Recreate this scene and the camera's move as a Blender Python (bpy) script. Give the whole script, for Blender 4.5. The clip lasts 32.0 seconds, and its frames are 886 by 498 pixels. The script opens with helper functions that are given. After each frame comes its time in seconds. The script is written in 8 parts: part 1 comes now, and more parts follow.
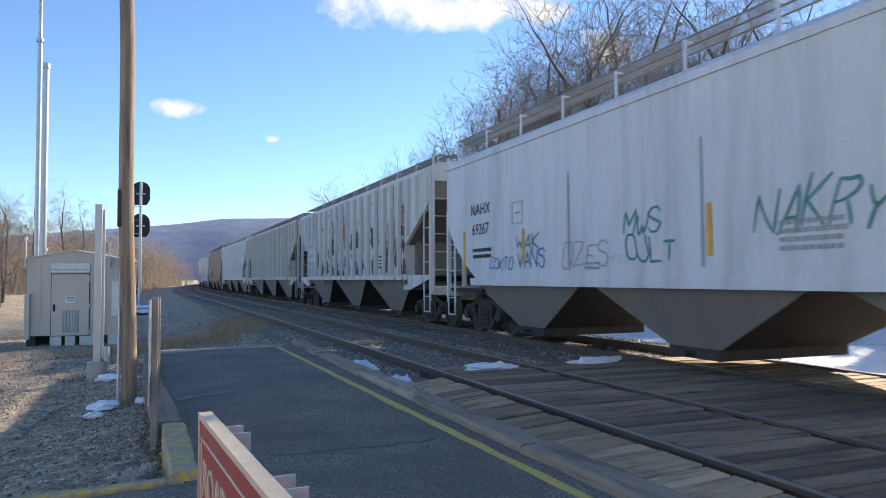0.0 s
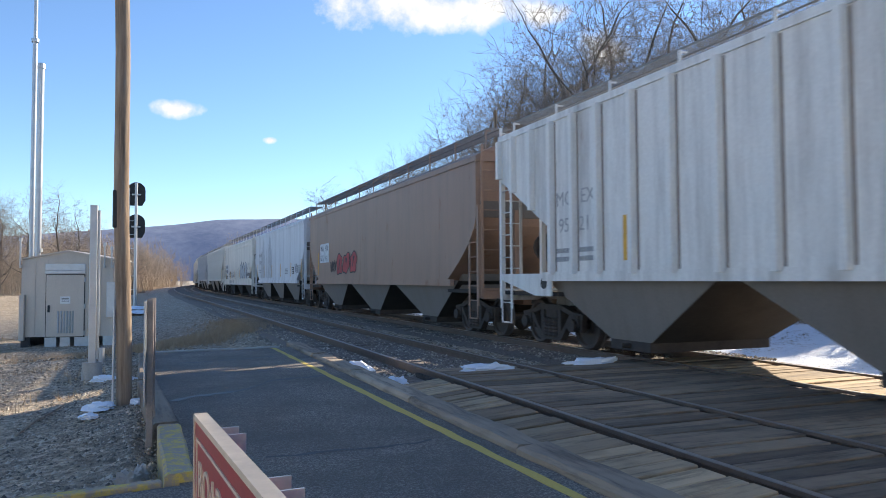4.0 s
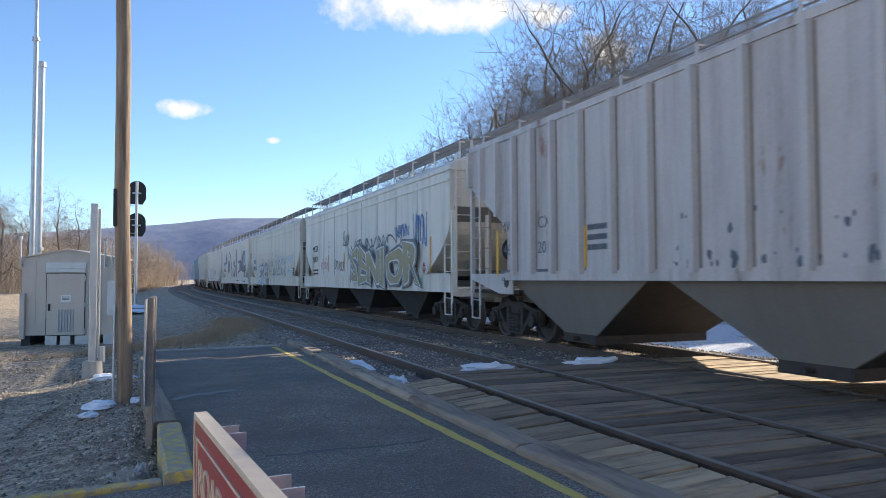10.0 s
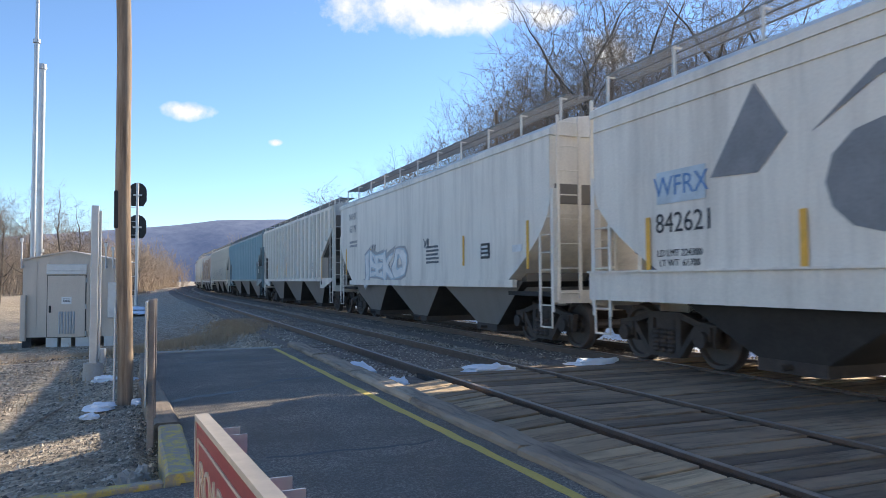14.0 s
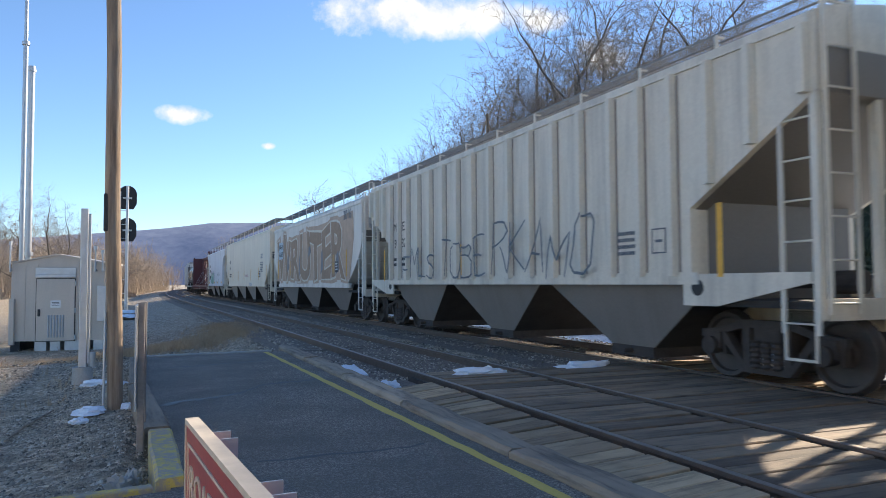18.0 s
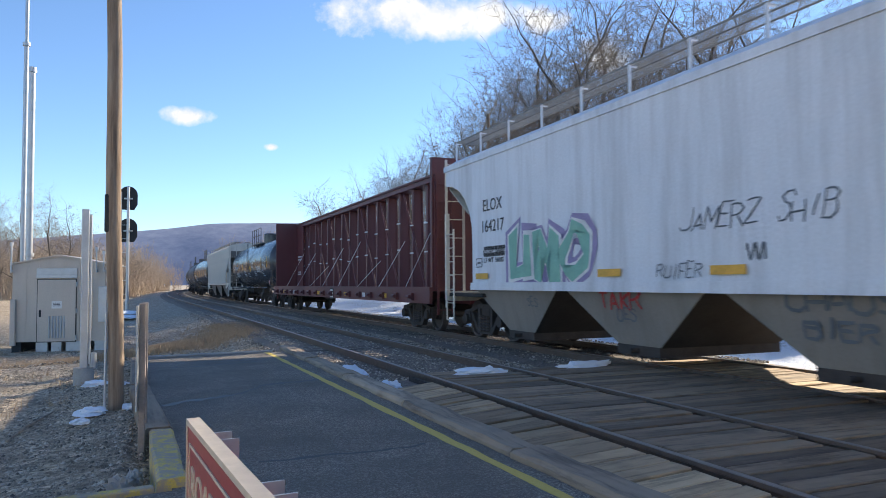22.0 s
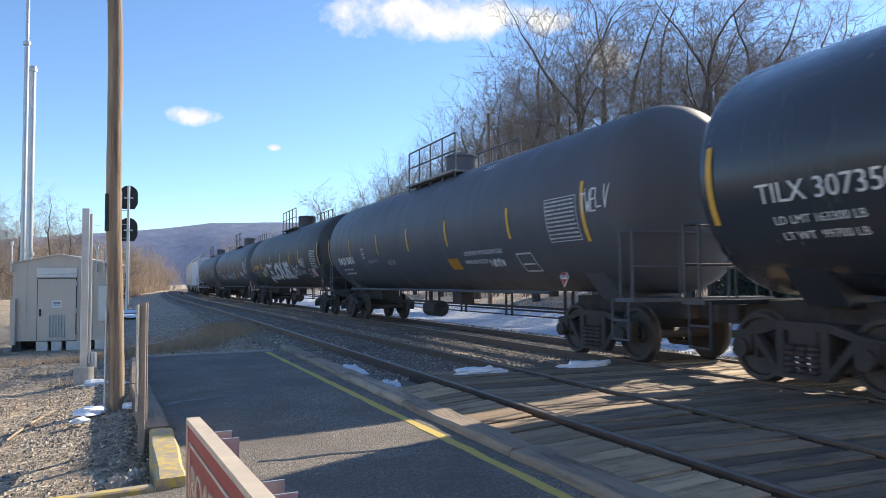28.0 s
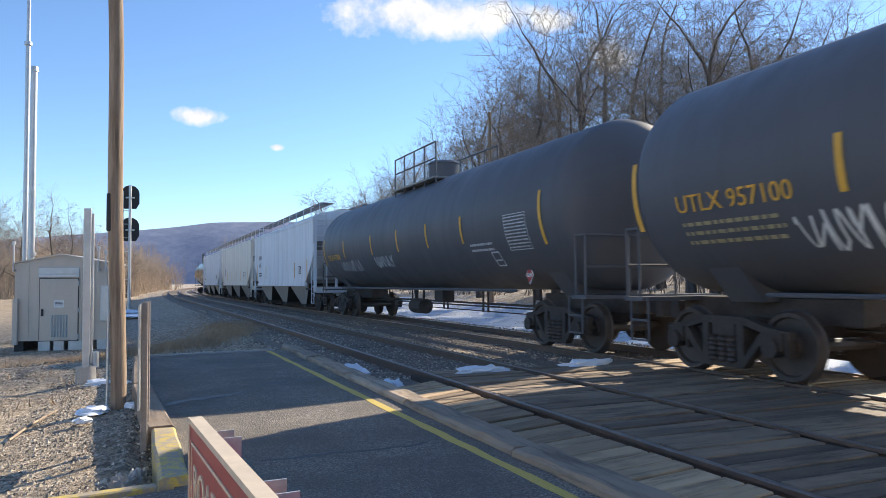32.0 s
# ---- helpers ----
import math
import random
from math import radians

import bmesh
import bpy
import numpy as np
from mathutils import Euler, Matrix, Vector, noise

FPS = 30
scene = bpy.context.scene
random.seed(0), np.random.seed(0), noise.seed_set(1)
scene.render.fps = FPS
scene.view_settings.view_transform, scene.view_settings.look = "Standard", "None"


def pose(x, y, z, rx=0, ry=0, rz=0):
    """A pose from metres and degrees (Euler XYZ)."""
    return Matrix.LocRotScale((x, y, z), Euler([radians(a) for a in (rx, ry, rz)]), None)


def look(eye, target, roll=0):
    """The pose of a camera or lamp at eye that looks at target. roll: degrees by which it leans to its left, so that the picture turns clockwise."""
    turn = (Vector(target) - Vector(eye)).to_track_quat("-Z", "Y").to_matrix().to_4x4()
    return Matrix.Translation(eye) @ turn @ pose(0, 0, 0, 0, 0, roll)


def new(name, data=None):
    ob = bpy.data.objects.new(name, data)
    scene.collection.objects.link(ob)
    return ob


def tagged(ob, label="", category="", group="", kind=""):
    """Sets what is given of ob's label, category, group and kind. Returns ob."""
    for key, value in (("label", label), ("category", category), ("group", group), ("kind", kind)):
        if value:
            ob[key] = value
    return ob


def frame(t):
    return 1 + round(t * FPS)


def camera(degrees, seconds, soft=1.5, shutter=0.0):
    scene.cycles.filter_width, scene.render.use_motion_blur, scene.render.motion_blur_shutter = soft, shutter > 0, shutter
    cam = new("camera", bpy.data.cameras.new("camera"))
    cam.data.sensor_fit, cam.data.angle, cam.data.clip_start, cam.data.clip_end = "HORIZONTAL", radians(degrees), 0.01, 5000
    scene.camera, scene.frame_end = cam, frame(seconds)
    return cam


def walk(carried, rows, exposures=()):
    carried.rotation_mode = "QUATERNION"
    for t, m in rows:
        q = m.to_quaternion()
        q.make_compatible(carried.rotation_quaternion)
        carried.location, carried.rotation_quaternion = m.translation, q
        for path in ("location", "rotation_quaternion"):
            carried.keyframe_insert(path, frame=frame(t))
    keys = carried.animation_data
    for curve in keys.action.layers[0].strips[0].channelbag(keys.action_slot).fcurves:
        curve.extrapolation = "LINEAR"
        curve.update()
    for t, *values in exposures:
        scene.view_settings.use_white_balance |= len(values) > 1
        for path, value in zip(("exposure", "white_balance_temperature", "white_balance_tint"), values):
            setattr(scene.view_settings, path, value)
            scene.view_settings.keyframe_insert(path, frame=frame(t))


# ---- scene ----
import functools
import itertools

# ---------------------------------------------------------------- camera
EYE = (0.0, 0.0, 1.32)
# seconds, degrees to the right of the track's line, degrees up, degrees of lean
AIM = [
    (0, 21.111, 2.323, -0.287), (0.5, 21.134, 2.320, -0.427), (1, 21.309, 2.251, -0.328), (1.5, 21.381, 2.160, -0.375),
    (2, 21.245, 2.137, -0.448), (2.5, 21.143, 2.177, -0.563), (3, 21.145, 2.222, -0.556), (3.5, 21.295, 2.319, -0.425),
    (5.5, 21.462, 2.482, -0.040), (6, 21.477, 2.466, -0.077), (6.5, 21.502, 2.508, -0.039), (7, 21.522, 2.530, -0.117),
    (7.5, 21.501, 2.543, -0.086), (8, 21.466, 2.526, -0.121), (8.5, 21.403, 2.466, -0.140), (9, 21.411, 2.379, -0.136),
    (9.5, 21.461, 2.323, -0.157), (10, 21.395, 2.340, -0.154), (10.5, 21.225, 2.347, -0.137), (11, 21.065, 2.420, -0.211),
    (11.5, 21.087, 2.407, -0.246), (12, 21.101, 2.379, -0.270), (12.5, 21.118, 2.367, -0.257), (13, 21.181, 2.367, -0.232),
    (13.5, 21.260, 2.412, -0.258), (14, 21.346, 2.443, -0.252), (14.5, 21.470, 2.441, -0.335), (16.5, 21.768, 2.595, -0.320),
    (17, 21.881, 2.647, -0.307), (17.5, 22.011, 2.665, -0.344), (18, 22.021, 2.680, -0.311), (18.5, 21.964, 2.618, -0.293),
    (19, 21.894, 2.632, -0.256), (19.5, 21.866, 2.616, -0.303), (20, 21.865, 2.623, -0.345), (20.5, 21.856, 2.643, -0.342),
    (21, 21.871, 2.641, -0.349), (21.5, 21.897, 2.640, -0.407), (22, 21.958, 2.682, -0.413), (22.5, 22.014, 2.733, -0.436),
    (23, 22.067, 2.745, -0.453), (23.5, 22.088, 2.719, -0.513), (24, 22.123, 2.746, -0.454), (24.5, 22.099, 2.767, -0.393),
    (25, 22.057, 2.763, -0.387), (25.5, 22.011, 2.737, -0.440), (27.5, 21.957, 2.628, -0.397), (28, 21.944, 2.658, -0.343),
    (28.5, 21.929, 2.714, -0.352), (29, 21.898, 2.675, -0.438), (29.5, 21.847, 2.618, -0.443), (30, 21.848, 2.604, -0.415),
    (30.5, 21.846, 2.551, -0.454), (31, 21.858, 2.574, -0.402), (31.5, 21.895, 2.598, -0.446), (32, 21.827, 2.572, -0.487),
]
cam = camera(63.0, 32.0, soft=0.9, shutter=0.12)


def aim(yaw, up, lean):
    a, b = radians(yaw), radians(up)
    way = Vector((math.sin(a) * math.cos(b), math.cos(a) * math.cos(b), math.sin(b)))
    return look(EYE, Vector(EYE) + way, lean)


walk(cam, [(t, aim(a, b, c)) for t, a, b, c in AIM], exposures=[(0, 1.0), (20, 1.0), (24, 0.95), (32, 0.95)])

# ---------------------------------------------------------------- light
SUN_UP, SUN_TURN = 26.3, 67.0
SUN_WAY = Vector((math.sin(radians(SUN_TURN)) * math.cos(radians(SUN_UP)),
                  math.cos(radians(SUN_TURN)) * math.cos(radians(SUN_UP)), math.sin(radians(SUN_UP))))
world = bpy.data.worlds.new("sky")
scene.world = world
world.use_nodes = True
wn = world.node_tree.nodes
sky = wn.new("ShaderNodeTexSky")
sky.sky_type, sky.sun_disc = "NISHITA", False
sky.sun_elevation, sky.sun_rotation = radians(SUN_UP), radians(SUN_TURN)
sky.air_density, sky.dust_density, sky.ozone_density = 0.9, 0.05, 4.6
sky.altitude = 400
wn["Background"].inputs["Strength"].default_value = 0.117
world.node_tree.links.new(sky.outputs[0], wn["Background"].inputs["Color"])
sun_data = bpy.data.lights.new("sun", "SUN")
sun_data.energy, sun_data.angle, sun_data.color = 4.8, radians(0.53), (1.0, 0.88, 0.70)
sun = new("sun", sun_data)
sun.matrix_world = look(SUN_WAY * 200, (0, 0, 0))


# ---------------------------------------------------------------- materials
def node_mat(name):
    m = bpy.data.materials.new(name)
    m.use_nodes = True
    return m, m.node_tree.nodes, m.node_tree.links, m.node_tree.nodes["Principled BSDF"]


def noise_node(n, l, coord, scale, detail=5.0, rough=0.6, stretch=(1, 1, 1)):
    mp = n.new("ShaderNodeMapping")
    mp.inputs["Scale"].default_value = stretch
    l.new(coord, mp.inputs["Vector"])
    t = n.new("ShaderNodeTexNoise")
    t.inputs["Scale"].default_value, t.inputs["Detail"].default_value, t.inputs["Roughness"].default_value = scale, detail, rough
    l.new(mp.outputs[0], t.inputs["Vector"])
    return t.outputs["Fac"]


def ramp_node(n, l, fac, stops):
    r = n.new("ShaderNodeValToRGB")
    while len(r.color_ramp.elements) < len(stops):
        r.color_ramp.elements.new(0.5)
    for e, (at, col) in zip(r.color_ramp.elements, stops):
        e.position, e.color = at, (*(col if isinstance(col, tuple) else (col,) * 3), 1)
    l.new(fac, r.inputs[0])
    return r.outputs[0]


def mix_node(n, l, fac, a, b, mode="MIX"):
    m = n.new("ShaderNodeMix")
    m.data_type, m.blend_type = "RGBA", mode
    for sock, v in ((m.inputs[0], fac), (m.inputs[6], a), (m.inputs[7], b)):
        if isinstance(v, (int, float)):
            sock.default_value = v
        elif isinstance(v, tuple):
            sock.default_value = (*v, 1)
        else:
            l.new(v, sock)
    return m.outputs[2]


def bump_node(n, l, bs, height, strength, distance=0.02):
    b = n.new("ShaderNodeBump")
    b.inputs["Strength"].default_value, b.inputs["Distance"].default_value = strength, distance
    l.new(height, b.inputs["Height"])
    l.new(b.outputs[0], bs.inputs["Normal"])


def coord_node(n, which="Object"):
    return n.new("ShaderNodeTexCoord").outputs[which]


def shift_by_object(n, l, coord):
    """Object coordinates shifted by the object's own random number, so that alike pieces differ."""
    info = n.new("ShaderNodeObjectInfo")
    add = n.new("ShaderNodeVectorMath")
    mul = n.new("ShaderNodeMath")
    mul.operation = "MULTIPLY"
    mul.inputs[1].default_value = 53.0
    l.new(info.outputs["Random"], mul.inputs[0])
    l.new(coord, add.inputs[0])
    l.new(mul.outputs[0], add.inputs[1])
    return add.outputs[0], info.outputs["Random"]


def plain(name, col, rough=0.6, metal=0.0, vary=0.25, scale=6.0, bump=0.15):
    m, n, l, b = node_mat(name)
    c = coord_node(n)
    f = noise_node(n, l, c, scale)
    g = noise_node(n, l, c, scale * 9)
    dark = tuple(v * (1 - vary) for v in col)
    lite = tuple(min(1, v * (1 + vary)) for v in col)
    base = ramp_node(n, l, f, [(0.3, dark), (0.7, lite)])
    l.new(mix_node(n, l, 0.35, base, ramp_node(n, l, g, [(0.35, dark), (0.65, lite)])), b.inputs["Base Color"])
    b.inputs["Roughness"].default_value, b.inputs["Metallic"].default_value = rough, metal
    bump_node(n, l, b, g, bump, 0.01)
    return m


def paint(name, col, rust=0.0, dirt=0.3, rough=0.5, rustcol=(0.16, 0.07, 0.035), dirtcol=(0.16, 0.14, 0.12), patch=0.0):
    """Weathered car paint: vertical streaks, road dirt and rust blotches."""
    m, n, l, b = node_mat(name)
    c = coord_node(n)
    streak = noise_node(n, l, c, 1.6, 6, 0.65, (1, 1.6, 0.16))
    cloud = noise_node(n, l, c, 0.7, 4)
    grain = noise_node(n, l, c, 26, 4)
    blotch = noise_node(n, l, c, 1.9, 9, 0.68, (1, 1, 0.75))
    a = mix_node(n, l, cloud, tuple(v * 0.86 for v in col), tuple(min(1, v * 1.08) for v in col))
    a = mix_node(n, l, ramp_node(n, l, streak, [(0.45, 0.0), (0.78, dirt)]), a, dirtcol)
    if patch:
        p = noise_node(n, l, c, 2.6, 3, 0.5)
        a = mix_node(n, l, ramp_node(n, l, p, [(0.60 - 0.1 * patch, 0.0), (0.62 - 0.1 * patch, 1.0)]), a, (0.09, 0.055, 0.04))
    if rust:
        k = mix_node(n, l, 0.5, blotch, streak)
        lo = 0.66 - 0.22 * rust
        r = ramp_node(n, l, k, [(lo, 0.0), (lo + 0.07, 1.0)])
        a = mix_node(n, l, r, a, mix_node(n, l, grain, rustcol, tuple(v * 2.2 for v in rustcol)))
    a = mix_node(n, l, 0.3, a, ramp_node(n, l, grain, [(0.3, 0.75), (0.7, 1.2)]), "MULTIPLY")
    l.new(a, b.inputs["Base Color"])
    b.inputs["Roughness"].default_value = rough
    bump_node(n, l, b, grain, 0.06, 0.01)
    return m


def timber(name, col, dark, rough=0.85):
    """Weathered wood with the grain along x."""
    m, n, l, b = node_mat(name)
    c, rnd = shift_by_object(n, l, coord_node(n))
    fibre = noise_node(n, l, c, 9, 7, 0.7, (0.12, 1.0, 1.0))
    big = noise_node(n, l, c, 1.7, 3)
    a = ramp_node(n, l, fibre, [(0.3, dark), (0.5, col), (0.75, tuple(min(1, v * 1.25) for v in col))])
    tone = ramp_node(n, l, rnd, [(0.0, (0.5, 0.47, 0.46)), (0.5, (0.9, 0.87, 0.85)), (0.8, (1.05, 1.0, 0.95)), (1.0, (1.35, 1.32, 1.28))])
    a = mix_node(n, l, 1.0, a, tone, "MULTIPLY")
    a = mix_node(n, l, ramp_node(n, l, big, [(0.5, 0.0), (0.75, 0.6)]), a, dark)
    l.new(a, b.inputs["Base Color"])
    b.inputs["Roughness"].default_value = rough
    bump_node(n, l, b, fibre, 0.5, 0.012)
    return m


def two_tone_ground():
    """Gravel, cinders, dry grass and old snow, by place."""
    m, n, l, b = node_mat("gravel_ground")
    c = coord_node(n)
    v = n.new("ShaderNodeTexVoronoi")
    v.inputs["Scale"].default_value = 22
    l.new(c, v.inputs["Vector"])
    sep = n.new("ShaderNodeSeparateColor")
    l.new(v.outputs["Color"], sep.inputs[0])
    stones = ramp_node(n, l, sep.outputs[0], [(0.0, (0.17, 0.142, 0.11)), (0.5, (0.43, 0.36, 0.275)), (1.0, (0.70, 0.61, 0.48))])
    big = noise_node(n, l, c, 0.35, 6, 0.65)
    fine = noise_node(n, l, c, 70, 3)
    mid = noise_node(n, l, c, 2.2, 6, 0.7)
    a = mix_node(n, l, ramp_node(n, l, mid, [(0.42, 0.0), (0.62, 0.75)]), stones, (0.33, 0.27, 0.20))
    a = mix_node(n, l, ramp_node(n, l, big, [(0.55, 0.0), (0.68, 0.7)]), a, (0.22, 0.17, 0.10))
    at = n.new("ShaderNodeSeparateXYZ")
    l.new(c, at.inputs[0])
    # dark cinders along the line past the platform
    bank = n.new("ShaderNodeMapRange")
    bank.inputs["From Min"].default_value, bank.inputs["From Max"].default_value = -2.2, -1.0
    l.new(at.outputs["X"], bank.inputs["Value"])
    past = n.new("ShaderNodeMapRange")
    past.inputs["From Min"].default_value, past.inputs["From Max"].default_value = 20.0, 22.5
    l.new(at.outputs["Y"], past.inputs["Value"])
    both = n.new("ShaderNodeMath")
    both.operation = "MULTIPLY"
    l.new(bank.outputs[0], both.inputs[0])
    l.new(past.outputs[0], both.inputs[1])
    a = mix_node(n, l, both.outputs[0], a, mix_node(n, l, ramp_node(n, l, mid, [(0.35, 0.0), (0.6, 0.8)]), ramp_node(n, l, sep.outputs[0], [(0.0, (0.20, 0.18, 0.155)), (0.5, (0.44, 0.395, 0.34)), (1.0, (0.74, 0.68, 0.60))]), (0.33, 0.275, 0.21)))
    # clods and ruts, darker where the noise runs low
    clod = noise_node(n, l, c, 4.5, 8, 0.78)
    a = mix_node(n, l, 1.0, a, ramp_node(n, l, clod, [(0.36, (0.55, 0.52, 0.49)), (0.5, (1.05, 1.0, 0.95)), (0.66, (1.45, 1.37, 1.26))]), "MULTIPLY")
    # snow lies beyond the second track
    edge = n.new("ShaderNodeMath")
    edge.operation = "MULTIPLY_ADD"
    edge.inputs[1].default_value = 5.0
    l.new(big, edge.inputs[0])
    l.new(at.outputs["X"], edge.inputs[2])
    side = n.new("ShaderNodeMapRange")
    side.inputs["From Min"].default_value, side.inputs["From Max"].default_value = 13.4, 14.2
    l.new(edge.outputs[0], side.inputs["Value"])
    holes = mix_node(n, l, 0.55, noise_node(n, l, c, 0.5, 6, 0.7), noise_node(n, l, c, 9.0, 6, 0.75))
    # thinner snow among dead leaves up the wooded slope
    wood = n.new("ShaderNodeMapRange")
    wood.inputs["From Min"].default_value, wood.inputs["From Max"].default_value = 18.5, 22.0
    wood.inputs["To Min"].default_value, wood.inputs["To Max"].default_value = 0.0, 0.13
    l.new(at.outputs["X"], wood.inputs["Value"])
    thin = n.new("ShaderNodeMath")
    thin.operation = "SUBTRACT"
    l.new(holes, thin.inputs[0])
    l.new(wood.outputs[0], thin.inputs[1])
    keep = ramp_node(n, l, thin.outputs[0], [(0.41, 0.0), (0.46, 1.0)])
    mul = n.new("ShaderNodeMath")
    mul.operation = "MULTIPLY"
    near = n.new("ShaderNodeMapRange")
    near.inputs["From Min"].default_value, near.inputs["From Max"].default_value = 190.0, 120.0
    l.new(at.outputs["Y"], near.inputs["Value"])
    lies = n.new("ShaderNodeMath")
    lies.operation = "MULTIPLY"
    l.new(side.outputs[0], lies.inputs[0])
    l.new(near.outputs[0], lies.inputs[1])
    l.new(lies.outputs[0], mul.inputs[0])
    l.new(keep, mul.inputs[1])
    a = mix_node(n, l, mul.outputs[0], a, (0.80, 0.83, 0.88))
    l.new(a, b.inputs["Base Color"])
    b.inputs["Roughness"].default_value = 0.95
    h = mix_node(n, l, 0.6, mix_node(n, l, 0.5, v.outputs["Distance"], fine), clod)
    bump_node(n, l, b, h, 1.0, 0.12)
    return m


def asphalt_mat():
    m, n, l, b = node_mat("asphalt")
    c = coord_node(n)
    v = n.new("ShaderNodeTexVoronoi")
    v.inputs["Scale"].default_value = 95
    l.new(c, v.inputs["Vector"])
    sep = n.new("ShaderNodeSeparateColor")
    l.new(v.outputs["Color"], sep.inputs[0])
    a = ramp_node(n, l, sep.outputs[0], [(0.0, (0.12, 0.104, 0.086)), (0.6, (0.215, 0.188, 0.158)), (1.0, (0.42, 0.37, 0.31))])
    big = noise_node(n, l, c, 0.9, 6, 0.6)
    a = mix_node(n, l, ramp_node(n, l, big, [(0.35, 0.0), (0.62, 0.75)]), a, (0.128, 0.112, 0.094))
    l.new(a, b.inputs["Base Color"])
    b.inputs["Roughness"].default_value = 0.9
    bump_node(n, l, b, v.outputs["Distance"], 0.55, 0.02)
    return m


def worn_yellow(name, under, amount=0.5):
    m, n, l, b = node_mat(name)
    c = coord_node(n)
    w = noise_node(n, l, c, 12, 8, 0.75)
    k = ramp_node(n, l, w, [(amount, 1.0), (amount + 0.12, 0.0)])
    g = noise_node(n, l, c, 60, 3)
    l.new(mix_node(n, l, k, under, mix_node(n, l, g, (0.50, 0.36, 0.07), (0.68, 0.52, 0.14))), b.inputs["Base Color"])
    b.inputs["Roughness"].default_value = 0.8
    bump_node(n, l, b, w, 0.3, 0.01)
    return m


def bark_mat(name, a0, a1):
    m, n, l, b = node_mat(name)
    f = noise_node(n, l, coord_node(n), 5, 5, 0.7, (1, 1, 0.3))
    l.new(ramp_node(n, l, f, [(0.3, a0), (0.7, a1)]), b.inputs["Base Color"])
    b.inputs["Roughness"].default_value = 0.95
    return m


GROUND = two_tone_ground()
ASPHALT = asphalt_mat()
YELLOW_LINE = worn_yellow("yellow_line_paint", (0.14, 0.13, 0.11), 0.64)
YELLOW_WOOD = worn_yellow("yellow_painted_timber", (0.36, 0.30, 0.23), 0.42)
PLANK = timber("crossing_plank", (0.48, 0.355, 0.22), (0.13, 0.09, 0.055))
SHADED_PLANK = timber("shade_darkened_plank", (0.29, 0.218, 0.15), (0.07, 0.053, 0.04))
EDGE_WOOD = timber("edge_timber", (0.36, 0.29, 0.215), (0.12, 0.09, 0.07))
TIE = timber("sleeper_wood", (0.13, 0.10, 0.08), (0.05, 0.04, 0.033))
RAIL_STEEL = plain("rail_steel", (0.16, 0.115, 0.09), 0.55, 0.5)
RAIL_TOP = plain("rail_head", (0.72, 0.71, 0.70), 0.32, 1.0, 0.05, 6.0, 0.01)
RAIL_DULL = plain("dull_rail_head", (0.27, 0.225, 0.19), 0.45, 0.6, 0.2)
BALLAST = plain("ballast_stone", (0.19, 0.155, 0.128), 0.95, 0, 0.6, 18, 0.9)
GALV = plain("galvanised_steel", (0.50, 0.51, 0.52), 0.45, 0.6, 0.12)
SHED_METAL = paint("shed_sheet_metal", (0.62, 0.53, 0.44), 0.0, 0.25, 0.42)
WORN_POST = plain("worn_sign_post", (0.30, 0.25, 0.22), 0.7)
DARK_STEEL = plain("dark_steel", (0.035, 0.035, 0.038), 0.6, 0.3)
BLACK = plain("black_paint", (0.015, 0.015, 0.016), 0.5, 0, 0.2)
CONCRETE = plain("concrete", (0.38, 0.36, 0.33), 0.9, 0, 0.2, 5, 0.4)
SNOW = plain("snow", (0.82, 0.85, 0.90), 0.8, 0, 0.05, 5, 0.5)
RED_SIGN = paint("red_sign_paint", (0.33, 0.035, 0.04), 0.0, 0.15, 0.45)
CREAM = paint("cream_wood", (0.62, 0.52, 0.40), 0.0, 0.2, 0.7)
CREAM_RENDER = plain("cream_render", (0.78, 0.68, 0.52), 0.9, 0, 0.1, 0.8, 0.3)
WHITE = plain("white_paint", (0.75, 0.75, 0.73), 0.6, 0, 0.08)
BARK = bark_mat("bark", (0.06, 0.05, 0.043), (0.18, 0.15, 0.125))
TWIG = bark_mat("twig_bark", (0.14, 0.112, 0.09), (0.32, 0.265, 0.215))
BRUSH = bark_mat("dry_brush", (0.24, 0.185, 0.14), (0.50, 0.40, 0.31))
GRASS = bark_mat("dry_grass", (0.33, 0.225, 0.135), (0.56, 0.42, 0.28))
NEEDLE = bark_mat("evergreen_needles", (0.035, 0.052, 0.036), (0.085, 0.115, 0.075))
UNDER = plain("running_gear_grime", (0.06, 0.05, 0.044), 0.85, 0.1, 0.4, 5)
WHEEL = plain("wheel_steel", (0.08, 0.066, 0.058), 0.6, 0.3, 0.3)


# ---------------------------------------------------------------- mesh helpers
def box(bm, x0, x1, y0, y1, z0, z1):
    v = [bm.verts.new(p) for p in ((x0, y0, z0), (x1, y0, z0), (x1, y1, z0), (x0, y1, z0), (x0, y0, z1), (x1, y0, z1), (x1, y1, z1), (x0, y1, z1))]
    for f in ((0, 3, 2, 1), (4, 5, 6, 7), (0, 1, 5, 4), (1, 2, 6, 5), (2, 3, 7, 6), (3, 0, 4, 7)):
        bm.faces.new([v[i] for i in f])
    return v


